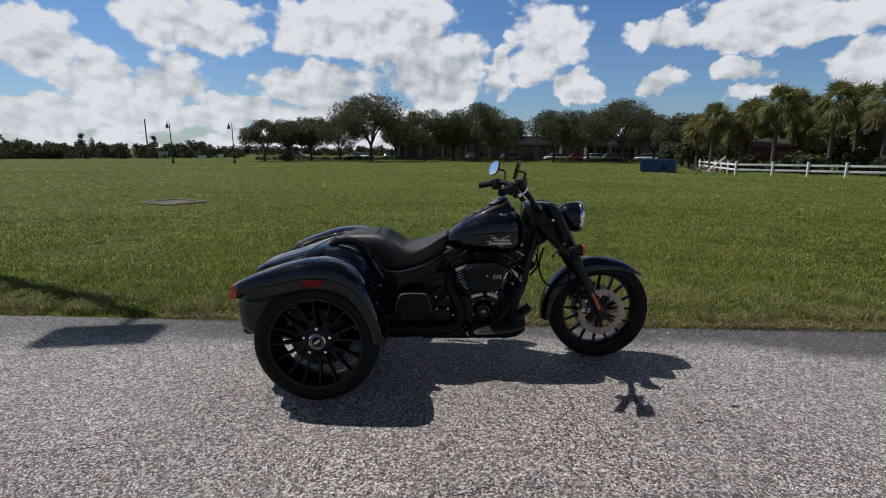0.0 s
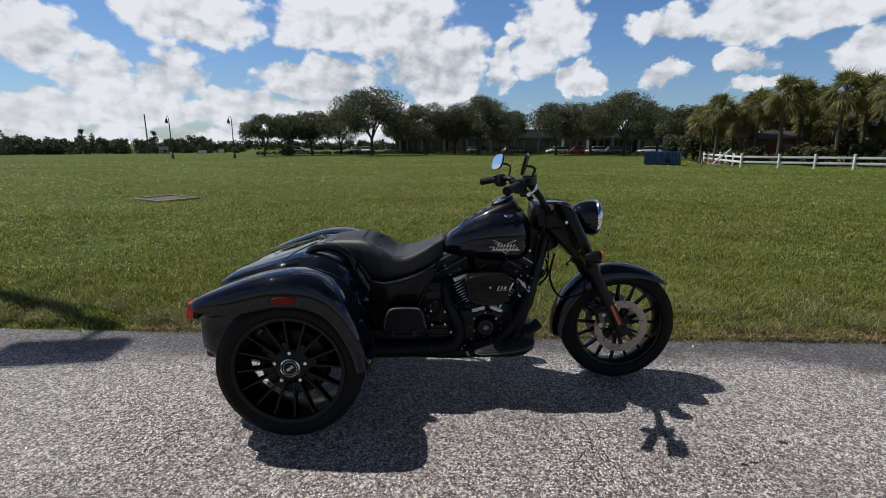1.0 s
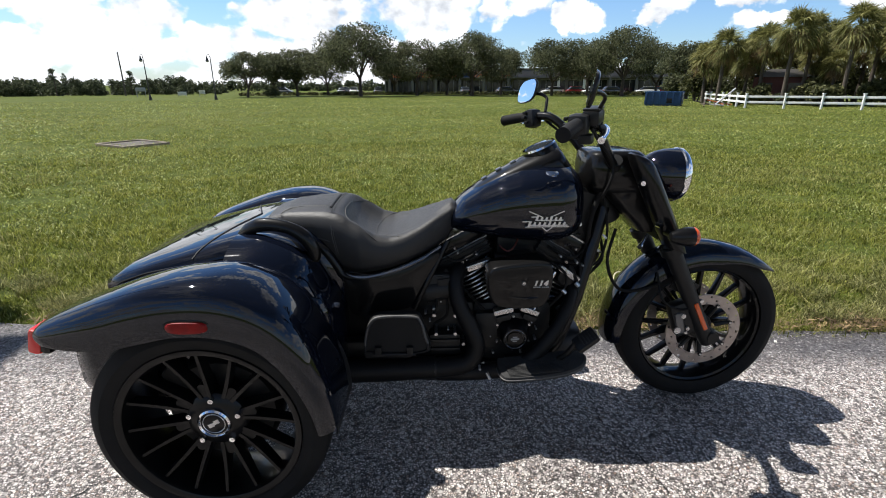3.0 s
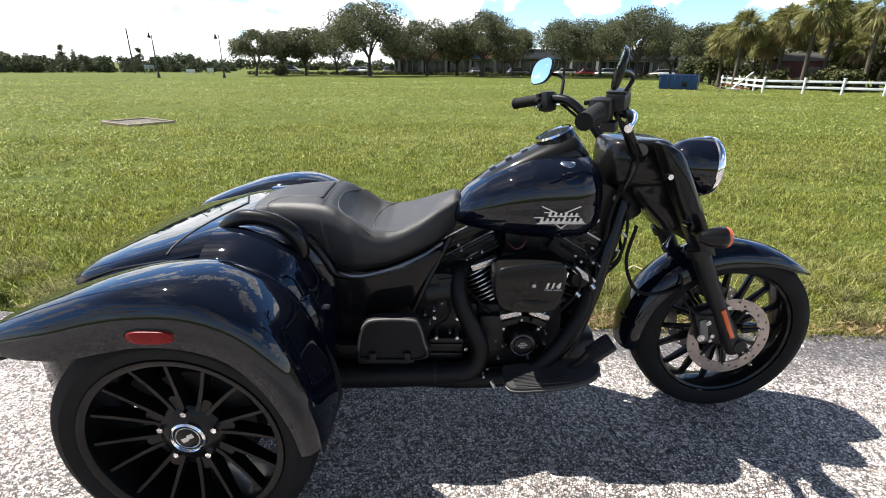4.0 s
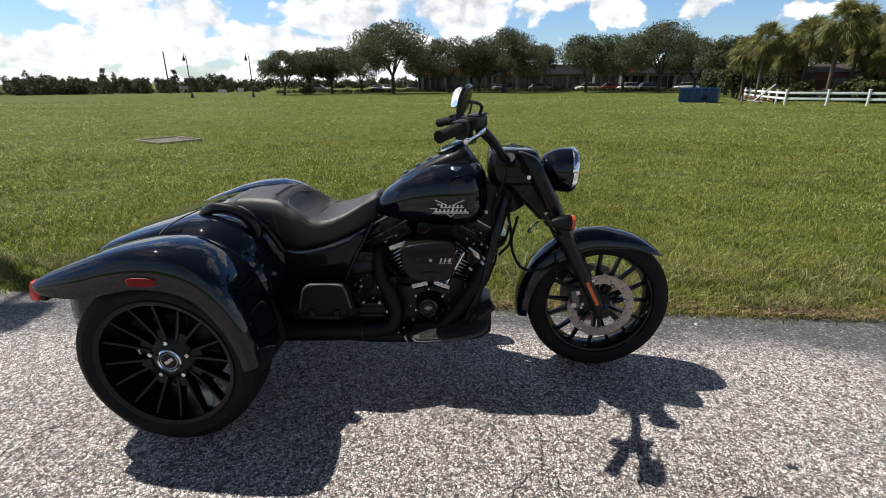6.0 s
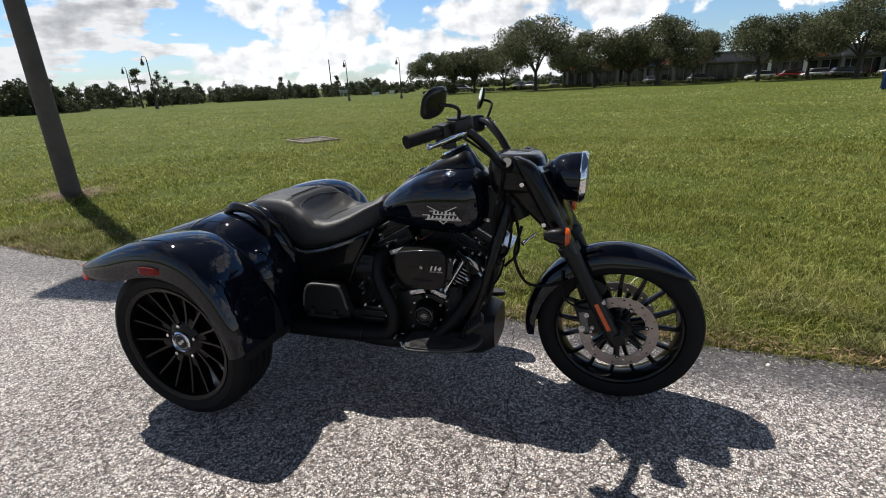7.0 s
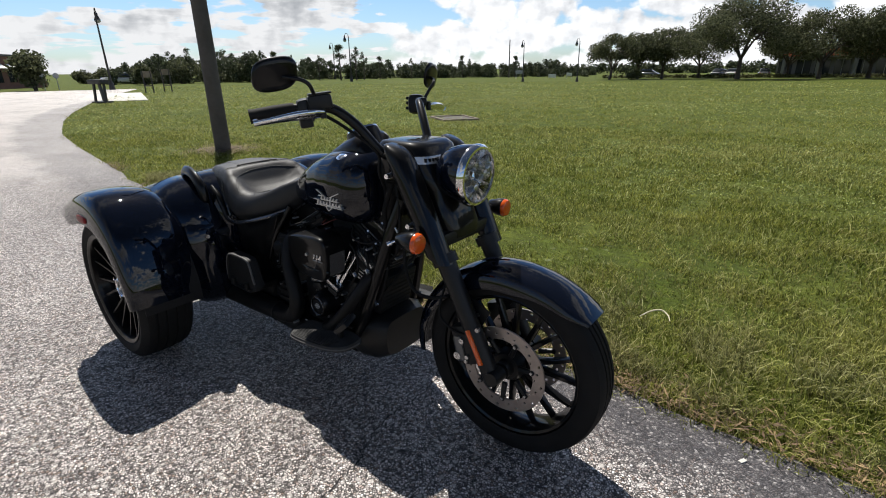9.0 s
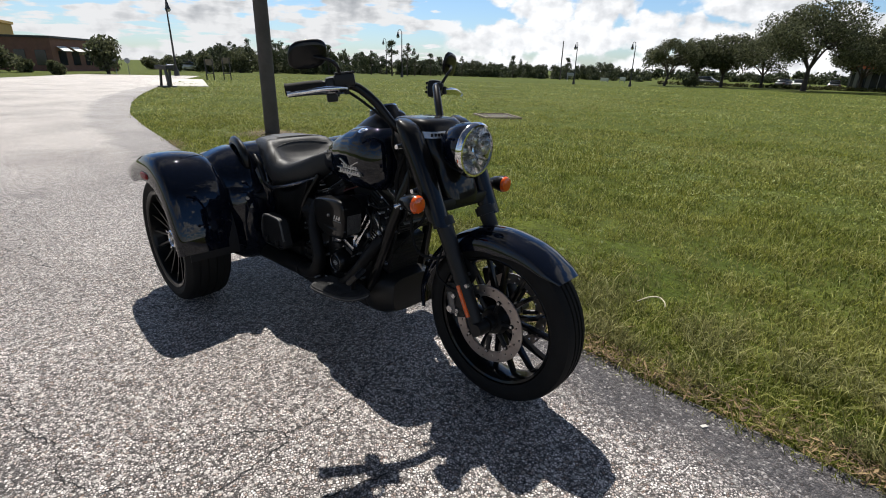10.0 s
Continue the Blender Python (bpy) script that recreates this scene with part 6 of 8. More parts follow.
    # downtubes, oil cooler and chin
    for side in (-1, 1):
        tube = bm_tube([(1.222, side * 0.05, 0.80), (1.183, side * 0.085, 0.66), (1.118, side * 0.125, 0.44), (1.05, side * 0.14, 0.28), (0.94, side * 0.14, 0.20), (0.55, side * 0.15, 0.20), (0.30, side * 0.18, 0.25)], [0.024, 0.023, 0.022, 0.022, 0.021, 0.02, 0.019], 12, 6)
        part("frame_tube", tube, GLOSS, ob, "gloss black frame tube", 60)
    cooler = Matrix.Rotation(radians(16), 3, "Y")
    part("oil_cooler", bm_box(1.112, 0, 0.425, 0.05, 0.17, 0.17, 0.012, cooler), MATTE, ob, "matte black oil cooler")
    for k in range(8):
        w = 0.36 + 0.0185 * k
        part("cooler_fin", bm_box(1.138 + (w - 0.425) * 0.287, 0, w, 0.006, 0.15, 0.003), MATTE, ob)
    part("voltage_regulator", bm_box(1.135, 0.0, 0.565, 0.035, 0.12, 0.08, 0.008, cooler), SATIN, ob)
    for pts, r in (([(1.13, -0.06, 0.62), (1.165, -0.085, 0.55), (1.155, -0.10, 0.46), (1.12, -0.10, 0.40)], 0.0065), ([(1.15, 0.04, 0.63), (1.19, 0.0, 0.57), (1.18, -0.05, 0.50), (1.14, -0.08, 0.44)], 0.005), ([(1.10, -0.12, 0.60), (1.125, -0.135, 0.54), (1.10, -0.14, 0.48), (1.06, -0.13, 0.44)], 0.007), ([(1.03, -0.13, 0.62), (1.08, -0.145, 0.58), (1.075, -0.15, 0.52), (1.03, -0.15, 0.46)], 0.005)):
        part("oil_line", bm_tube(pts, r, 8, 6), RUBBER, ob, "", 60)
    for u, v, w in ((1.165, -0.09, 0.55), (1.12, -0.105, 0.40), (1.125, -0.14, 0.54), (1.10, -0.145, 0.47), (1.075, -0.155, 0.52), (1.14, -0.075, 0.60)):
        part("line_fitting", bm_rod((u - 0.006, v, w + 0.006), (u + 0.006, v - 0.004, w - 0.006), 0.008, seg=8), ALLOY, ob, "small bright hose fitting")
    chin = bm_loft([section(u, w, lo, hi, 20, 4.0) for u, w, lo, hi in [(0.98, 0.13, 0.15, 0.27), (1.05, 0.145, 0.145, 0.33), (1.12, 0.14, 0.155, 0.345), (1.17, 0.11, 0.18, 0.33)]])
    part("chin_fairing", chin, SATIN, ob, "matte black chin fairing", 50)
    gusset = [(1.10, 0.885), (1.20, 0.85), (1.225, 0.76), (1.185, 0.64), (1.13, 0.53), (1.06, 0.56), (1.075, 0.70)]
    rings = [[(u, v, w) for u, w in gusset] for v in (-0.06, -0.05, 0.05, 0.06)]
    rings[0] = [(1.13 + (u - 1.13) * 0.9, v, 0.70 + (w - 0.70) * 0.94) for u, v, w in rings[0]]
    rings[3] = [(1.13 + (u - 1.13) * 0.9, v, 0.70 + (w - 0.70) * 0.94) for u, v, w in rings[3]]
    part("frame_neck", bm_loft(rings), SATIN, ob, "satin black frame neck", 30)
    for k, (u, w) in enumerate(((1.115, 0.80), (1.14, 0.74), (1.10, 0.66))):
        part("neck_bolt", bm_rod((u, -0.058, w), (u, -0.068, w), 0.007, seg=8), ALLOY, ob)
    for u, v, w in ((1.10, -0.07, 0.62), (1.085, -0.09, 0.67), (1.13, -0.06, 0.70)):
        part("hose_clip", bm_rod((u, v, w), (u + 0.014, v - 0.014, w + 0.007), 0.004, seg=8), ALLOY, ob)
    horn = bm_lathe([(0.0, -0.03), (0.03, -0.028), (0.04, -0.01), (0.042, 0.0)], 24, "Y")
    part("horn", moved(horn, Matrix.Translation((1.09, -0.10, 0.56))), SATIN, ob)


engine()


def exhaust():
    rear = bm_tube([(0.725, -0.09, 0.60), (0.694, -0.150, 0.575), (0.700, -0.182, 0.50), (0.740, -0.198, 0.41), (0.764, -0.206, 0.34), (0.735, -0.21, 0.275), (0.65, -0.205, 0.252), (0.55, -0.20, 0.250)], [0.026, 0.027, 0.028, 0.029, 0.030, 0.033, 0.036, 0.037], 18, 8)
    ob = part("exhaust", rear, EXHAUST, trike, "black heat-shielded exhaust pipes", 60)
    front = bm_tube([(1.11, -0.08, 0.54), (1.112, -0.13, 0.505), (1.085, -0.165, 0.445), (1.035, -0.19, 0.365), (0.95, -0.205, 0.275), (0.85, -0.20, 0.235), (0.70, -0.195, 0.225), (0.55, -0.19, 0.23)], [0.020, 0.022, 0.024, 0.025, 0.027, 0.030, 0.032, 0.032], 18, 8)
    part("front_header", front, EXHAUST, ob, "", 60)
    part("collector", bm_tube([(0.62, -0.20, 0.249), (0.45, -0.205, 0.247), (0.28, -0.215, 0.250), (0.10, -0.25, 0.262), (-0.10, -0.30, 0.262)], [0.040, 0.043, 0.043, 0.043, 0.043], 20, 6), EXHAUST, ob, "", 60)
    part("pipe_joint", bm_rod((0.615, -0.2005, 0.249), (0.622, -0.2005, 0.249), 0.0435, seg=24), SATIN, ob)
    for u, v, w in ((0.80, -0.235, 0.245), (0.79, -0.19, 0.26)):
        part("clamp_bolt", bm_rod((u, v, w), (u + 0.012, v - 0.008, w - 0.022), 0.006, seg=8), ALLOY, ob)


exhaust()


def footboards():
    for side in (-1, 1):
        ob = part("footboard_bracket", bm_box(0.97, side * 0.19, 0.245, 0.18, 0.10, 0.024, 0.008), SATIN, trike)
        ob.matrix_basis = Matrix.Translation((-0.008, 0, 0.013))
        edge = smooth_path([(0.848, side * 0.200, 0.266), (0.842, side * 0.255, 0.262), (0.853, side * 0.302, 0.257), (0.885, side * 0.316, 0.257), (0.98, side * 0.314, 0.262), (1.08, side * 0.300, 0.270), (1.140, side * 0.272, 0.282), (1.155, side * 0.215, 0.292), (1.10, side * 0.195, 0.292)], 5)
        plan = [(p.x, p.y, p.z) for p in edge]
        rings = [[(u, v, w - 0.014) for u, v, w in plan], [(u, v, w - 0.002) for u, v, w in plan], [(0.965 + (u - 0.965) * 0.97, side * 0.265 + (v - side * 0.265) * 0.95, w + 0.004) for u, v, w in plan]]
        part("board", bm_loft(rings), TREAD, ob, "black rubber-topped rider footboard", 40)
        for k in range(15):
            v = side * (0.210 + 0.0069 * k)
            rib = bm_rod((0.862 + 0.001 * k, v, 0.2665), (1.122 - 0.0046 * k, v, 0.289 - 0.0006 * k), 0.0018, seg=6)
            part("tread_rib", rib, TREAD, ob)
        part("board_edge", bm_tube([(u, v, w - 0.006) for u, v, w in plan[4:-6]], 0.0028, 8, 1, curved=False), WORNEDGE, ob, "worn grey board edge")
        # passenger board folded up beside the body
        out = smooth_path([(0.368, 0, 0.335), (0.376, 0, 0.40), (0.394, 0, 0.450), (0.43, 0, 0.470), (0.54, 0, 0.470), (0.567, 0, 0.448), (0.582, 0, 0.390), (0.588, 0, 0.335), (0.47, 0, 0.322)], 5)
        c = Vector((0.478, 0, 0.395))
        rings = [[(c.x + (p.x - c.x) * k, side * v, c.z + (p.z - c.z) * k) for p in out] for v, k in ((0.180, 0.93), (0.186, 1.0), (0.216, 1.0), (0.226, 0.965), (0.227, 0.90), (0.221, 0.88), (0.220, 0.4))]
        pb = part("passenger_board", bm_loft(rings), MATTE, trike, "matte black passenger footboard folded up", 40)
        pb.location = (0.008, side * 0.058, 0.026)
        rim = [(c.x + (p.x - c.x) * 0.95, side * 0.2235, c.z + (p.z - c.z) * 0.955) for p in out[2:-8]]
        part("board_rim", bm_tube(rim, 0.0050, 8, 1, curved=False), WORNEDGE, pb, "worn grey rubber rim", 60)
        part("hinge", bm_box(0.42, side * 0.228, 0.345, 0.022, 0.014, 0.028, 0.004), SATIN, pb)
        part("hinge", bm_box(0.525, side * 0.228, 0.345, 0.022, 0.014, 0.028, 0.004), SATIN, pb)
        part("hinge_bar", bm_rod((0.40, side * 0.225, 0.328), (0.545, side * 0.225, 0.328), 0.007, seg=10), SATIN, pb)
        part("mount_arm", bm_box(0.45, side * 0.150, 0.318, 0.16, 0.13, 0.024, 0.008), SATIN, pb)
    pedal = bm_tube([(0.98, -0.19, 0.24), (1.06, -0.235, 0.30), (1.10, -0.262, 0.372)], 0.010, 10, 5)
    ob = part("brake_pedal_arm", pedal, SATIN, trike, "", 60)
    turn = Matrix.Rotation(radians(-40), 3, "Y") @ Matrix.Rotation(radians(20), 3, "X")
    part("brake_pedal", bm_box(1.130, -0.268, 0.388, 0.085, 0.062, 0.022, 0.009, turn), SATIN, ob, "black brake pedal")
    for k in range(5):
        o = turn @ Vector((-0.012 + 0.011 * k, 0.0, 0.0125)) + Vector((1.130, -0.268, 0.388))
        part("pedal_rib", bm_box(o.x, o.y, o.z, 0.004, 0.045, 0.003, 0.0, turn), TREAD, ob)


footboards()


def side_covers():
    for side in (-1, 1):
        out = smooth_path([(0.31, 0, 0.63), (0.40, 0, 0.605), (0.52, 0, 0.63), (0.64, 0, 0.675), (0.60, 0, 0.59), (0.555, 0, 0.49), (0.50, 0, 0.46), (0.34, 0, 0.44), (0.30, 0, 0.52)], 5)
        c = Vector((0.45, 0, 0.55))
        rings = [[(c.x + (p.x - c.x) * k, side * v, c.z + (p.z - c.z) * k) for p in out] for v, k in ((0.10, 0.97), (0.150, 1.0), (0.165, 0.97), (0.170, 0.85), (0.172, 0.4))]
        ob = part("side_cover", bm_loft(rings), GLOSS, trike, "gloss black side cover", 50)
        strut = bm_tube([(0.665, side * 0.12, 0.70), (0.60, side * 0.16, 0.58), (0.545, side * 0.17, 0.47)], 0.010, 10, 6)
        part("frame_strut", strut, GLOSS, ob, "", 60)
        strut = bm_tube([(0.205, side * 0.200, 0.735), (0.258, side * 0.204, 0.700), (0.292, side * 0.205, 0.650), (0.318, side * 0.208, 0.612), (0.375, side * 0.213, 0.600)], [0.010, 0.014, 0.013, 0.011, 0.007], 10, 6)
        part("frame_strut", strut, GLOSS, ob, "", 60)
    core = part("battery_box", bm_box(0.44, 0, 0.46, 0.36, 0.22, 0.30, 0.02), SATIN, trike, "satin black battery box under the seat")
    part("box_strap", bm_box(0.44, 0, 0.46, 0.03, 0.226, 0.306, 0.004), MATTE, core)
    axle = part("rear_axle", bm_rod((0, -0.46, REAR_R), (0, 0.46, REAR_R), 0.035, seg=20), SATIN, trike, "satin black rear axle")
    part("differential", bm_rod((-0.05, 0, REAR_R), (0.08, 0, REAR_R), 0.11, 0.09, 24), SATIN, axle)
    for side in (-1, 1):
        part("shock_absorber", bm_rod((0.10, side * 0.26, 0.27), (0.06, side * 0.26, 0.52), 0.028, seg=16), SATIN, axle)
        part("swing_arm", bm_box(0.28, side * 0.15, 0.31, 0.52, 0.045, 0.06, 0.012), SATIN, axle)


side_covers()


def small_fittings():
    loom = part("wiring_loom", bm_tube([(1.20, -0.07, 0.86), (1.17, -0.085, 0.76), (1.165, -0.08, 0.66), (1.12, -0.085, 0.60), (1.04, -0.08, 0.66)], 0.009, 8, 8), RUBBER, trike, "black wiring loom", 60)
    for pts, r in (([(1.215, -0.065, 0.84), (1.235, -0.08, 0.72), (1.22, -0.085, 0.62), (1.18, -0.08, 0.58)], 0.005), ([(1.19, 0.05, 0.84), (1.24, 0.03, 0.70), (1.25, -0.02, 0.60), (1.20, -0.04, 0.54)], 0.006), ([(1.10, -0.10, 0.66), (1.14, -0.11, 0.60), (1.13, -0.12, 0.54), (1.08, -0.12, 0.50)], 0.005)):
        part("cable", bm_tube(pts, r, 8, 8), RUBBER, loom, "", 60)
    for u, v, w in ((1.225, -0.085, 0.70), (1.20, -0.09, 0.655), (1.165, -0.09, 0.62)):
        part("cable_clip", bm_rod((u - 0.007, v, w + 0.007), (u + 0.007, v - 0.004, w - 0.007), 0.0045, seg=8), ALLOY, loom, "bright cable clip")
    for k in range(7):
        a = (0.655 + 0.02 * k, -0.135 - 0.002 * k, 0.60 - 0.022 * k)
        part("coil_lead", bm_rod(a, (a[0] + 0.02, a[1], a[2] - 0.018), 0.006, seg=8), RUBBER, loom)
    # bolts and edges that catch the light on the engine's right side
    for u, v, w in ((0.615, -0.175, 0.470), (0.70, -0.13, 0.48), (0.585, -0.15, 0.44), (0.745, -0.16, 0.40), (0.76, -0.15, 0.35), (0.735, -0.15, 0.45), (0.83, -0.165, 0.285), (0.93, -0.165, 0.285), (1.0, -0.15, 0.30)):
        part("engine_screw", bm_rod((u, v + 0.03, w), (u, v - 0.004, w), 0.0045, seg=8), STEEL, loom)
    part("dipstick", bm_rod((0.70, -0.14, 0.44), (0.70, -0.155, 0.475), 0.016, 0.013, 14), SATIN, loom)
    part("oil_filter", bm_rod((1.03, -0.03, 0.30), (1.11, -0.03, 0.30), 0.038, seg=20), GLOSS, loom)


small_fittings()

# ---- things round the field ----


def spot(az, dist, eye=(0.0, 0.0)):
    """A place dist metres from eye, az degrees left of +y, on the land."""
    x, y = eye[0] - math.sin(radians(az)) * dist, eye[1] + math.cos(radians(az)) * dist
    return x, y, float(ground(x, y))


START, END = (0.0, 0.0), (1.95, 1.63)


def leaf_cloud(centres, radii, count, size, seed, squash=0.8, shell=0.55):
    """Loose leaf clumps as small bent quads scattered in uneven lumps; returns verts, faces."""
    r = np.random.default_rng(seed)
    centres, radii = np.asarray(centres, float), np.asarray(radii, float)
    share = radii ** 2 / (radii ** 2).sum()
    pick = r.choice(len(centres), count, p=share)
    d = r.normal(size=(count, 3))
    d /= np.linalg.norm(d, axis=1)[:, None]
    rad = radii[pick] * (shell + (1 - shell) * r.random(count) ** 0.6) * r.uniform(0.85, 1.08, count)
    p = centres[pick] + d * rad[:, None] * np.array([1, 1, squash])
    a, b = r.normal(size=(count, 3)), r.normal(size=(count, 3))
    a /= np.linalg.norm(a, axis=1)[:, None]
    b -= a * (a * b).sum(1)[:, None]
    b /= np.linalg.norm(b, axis=1)[:, None]
    s = size * r.uniform(0.5, 1.4, count)[:, None]
    q = np.stack([p - a * s, p + b * s * 0.6, p + a * s, p - b * s * 0.6], 1).reshape(-1, 3)
    return q, np.arange(4 * count).reshape(-1, 4)


def oak(height, spread, seed, leaves=5200, lean=0.0):
    """A live oak: forked tapering trunk, limbs, and a crown of many leaf clumps with gaps."""
    r = random.Random(seed)
    root = thing("oak_tree", Matrix(), "spreading live oak with dark green crown on the lawn", "tree", "oaks along the field")
    bm = bmesh.new()
    fork = height * r.uniform(0.20, 0.27)
    bm_tube([(0, 0, -0.1), (lean * 0.3, 0.02, fork * 0.5), (lean * 0.6, 0.05, fork)], [height * 0.036, height * 0.026, height * 0.024], 9, 3, into=bm)
    centres, radii = [], []
    limbs = r.randint(5, 7)
    for k in range(limbs):
        a = 2 * math.pi * (k + r.random() * 0.6) / limbs
        out, up = spread * r.uniform(0.45, 0.75), height * r.uniform(0.50, 0.80)
        tip = (math.cos(a) * out + lean, math.sin(a) * out, up)
        mid = (math.cos(a) * out * 0.40 + lean * 0.8, math.sin(a) * out * 0.40, fork + (up - fork) * 0.58)
        bm_tube([(lean * 0.6, 0.05, fork * 0.95), mid, tip], [height * 0.017, height * 0.011, height * 0.004], 7, 4, into=bm)
        centres.append(tip), radii.append(spread * r.uniform(0.30, 0.44))
        for _ in range(3):
            b = a + r.uniform(-0.7, 0.7)
            o2 = spread * r.uniform(0.35, 0.92)
            c = (math.cos(b) * o2 + lean, math.sin(b) * o2, height * r.uniform(0.42, 0.84) * (1.05 - 0.25 * (o2 / spread) ** 2))
            bm_tube([mid, c], [height * 0.006, height * 0.003], 5, 2, into=bm)
            centres.append(c), radii.append(spread * r.uniform(0.16, 0.30))
    for _ in range(4):
        a = r.uniform(0, 6.28)
        centres.append((math.cos(a) * spread * 0.3 + lean, math.sin(a) * spread * 0.3, height * r.uniform(0.82, 0.90))), radii.append(spread * r.uniform(0.22, 0.34))
    part("trunk", bm, BARK, root, "grey-brown forked trunk", 60)
    v, f = leaf_cloud(centres, radii, leaves, 0.135, seed, 0.75, 0.35)
    part("crown", mesh_from_arrays("crown", v, f, OAKLEAF), OAKLEAF, root, "dark green leafy crown")
    return root


def oaks():
    kinds = [oak(7.6, 5.0, 11, 13000), oak(10.5, 7.8, 23, 24000), oak(9.4, 7.0, 35, 19000), oak(8.2, 4.9, 47, 12000, 0.6)]
    base = (7.6, 10.5, 9.4, 8.2)
    # azimuth, distance, kind, height, turn
    rows = [(20.6, 88, 3, 6.9, 10), (17.9, 92, 0, 7.2, 40), (15.6, 92, 0, 7.9, 200), (12.4, 100, 2, 8.2, 90), (8.9, 88, 1, 10.9, 0), (5.2, 104, 0, 8.0, 60),
            (2.7, 93, 2, 9.0, 150), (-0.6, 98, 0, 8.4, 270), (-3.4, 90, 1, 9.9, 120), (-6.6, 99, 2, 8.2, 30), (-12.1, 92, 2, 8.9, 210), (-15.8, 98, 1, 9.2, 250),
            (-19.3, 90, 1, 10.1, 310), (-22.6, 96, 2, 8.0, 100), (-25.4, 74, 0, 7.0, 15)]
    used = set()
    for az, dist, k, h, turn in rows:
        x, y, z = spot(az, dist)
        s = h / base[k]
        m = Matrix.Translation((x, y, z)) @ Matrix.Rotation(radians(turn), 4, "Z") @ Matrix.Diagonal((s, s, s, 1))
        if k not in used:
            used.add(k)
            kinds[k].matrix_basis = m
        else:
            o = copy_thing(kinds[k], Matrix())
            o.matrix_basis = m


def palm(height, seed, dead=5):
    r = random.Random(seed)
    root = thing("sabal_palm", Matrix(), "tall sabal palm with ragged green fan fronds", "palm tree", "palms behind the fence")
    sway = r.uniform(-0.25, 0.25)
    bm = bm_tube([(0, 0, -0.1), (sway * 0.5, 0.05, height * 0.4), (sway, 0, height * 0.82)], [0.20, 0.15, 0.17], 10, 5)
    part("trunk", bm, PALMBARK, root, "rough brown palm trunk", 60)
    top = Vector((sway, 0, height * 0.84))

    def fronds(count, lo, hi, stalk, fan):
        verts, faces = [], []
        for k in range(count):
            a, e = r.uniform(0, 6.28), radians(lo + (hi - lo) * r.random() ** 0.8)
            d = Vector((math.cos(a) * math.cos(e), math.sin(a) * math.cos(e), math.sin(e)))
            st = stalk * r.uniform(0.75, 1.15)
            hub = top + d * st + Vector((0, 0, -0.18 * st * math.cos(e)))
            side = d.cross(Vector((0, 0, 1)))
            side = (side.normalized() if side.length > 0.05 else Vector((1, 0, 0)))
            side = Matrix.Rotation(r.uniform(-1.0, 1.0), 3, d) @ side
            up = side.cross(d)
            d2 = (d - Vector((0, 0, 0.35 + 0.3 * r.random()))).normalized()
            for j in range(21):
                q = radians(-115 + 230 * j / 20) + r.uniform(-0.09, 0.09)
                ray = (d2 * math.cos(q) + side * math.sin(q) + up * 0.18 * abs(math.sin(q))).normalized()
                ln = fan * r.uniform(0.8, 1.12) * (0.75 + 0.25 * math.cos(q))
                droop = Vector((r.uniform(-0.1, 0.1), r.uniform(-0.1, 0.1), -ln * r.uniform(0.1, 0.6)))
                w = ray.cross(up + Vector((0.01, 0.02, 0.0))).normalized() * r.uniform(0.022, 0.04)
                i = len(verts)
                verts += [hub, hub + ray * ln * 0.5 + w + droop * 0.15, hub + ray * ln + droop, hub + ray * ln * 0.5 - w + droop * 0.15]
                faces.append((i, i + 1, i + 2, i + 3))
            i = len(verts)
            verts += [top - side * 0.025, top + side * 0.025, hub + side * 0.015, hub - side * 0.015]
            faces.append((i, i + 1, i + 2, i + 3))
        return np.array([tuple(v) for v in verts]), faces
    v, f = fronds(84, -50, 88, 1.0, 1.1)
    part("fronds", mesh_from_arrays("fronds", v, f, PALMLEAF), PALMLEAF, root, "green fan fronds")
    v, f = fronds(dead + 30, -88, -25, 0.85, 0.85)
    part("dead_fronds", mesh_from_arrays("dead_fronds", v, f, DEADLEAF), DEADLEAF, root, "hanging dry brown fronds")
    return root


def bush(name, label, category, x, y, z, wide, high, count, size, seed, mat, group=""):
    r = random.Random(seed)
    root = thing(name, Matrix.Translation((x, y, z)), label, category, group)
    cs, rs = [], []
    for _ in range(9):
        a, o = r.uniform(0, 6.28), r.uniform(0, 0.62) * wide
        cs.append((math.cos(a) * o, math.sin(a) * o, high * r.uniform(0.25, 0.68)))
        rs.append(min(high * 0.36, wide * 0.5) * r.uniform(0.7, 1.1))
    stems = bmesh.new()
    for c in cs[:5]:
        bm_tube([(c[0] * 0.2, c[1] * 0.2, -0.05), (c[0] * 0.6, c[1] * 0.6, c[2] * 0.5), c], [high * 0.02, high * 0.014, high * 0.006], 6, 3, into=stems)
    part("stems", stems, BARK, root, "brown woody stems")
    v, f = leaf_cloud(cs, rs, count, size, seed, 0.9, 0.4)
    part("foliage", mesh_from_arrays("foliage", v, f, mat), mat, root, "leafy green foliage")
    return root


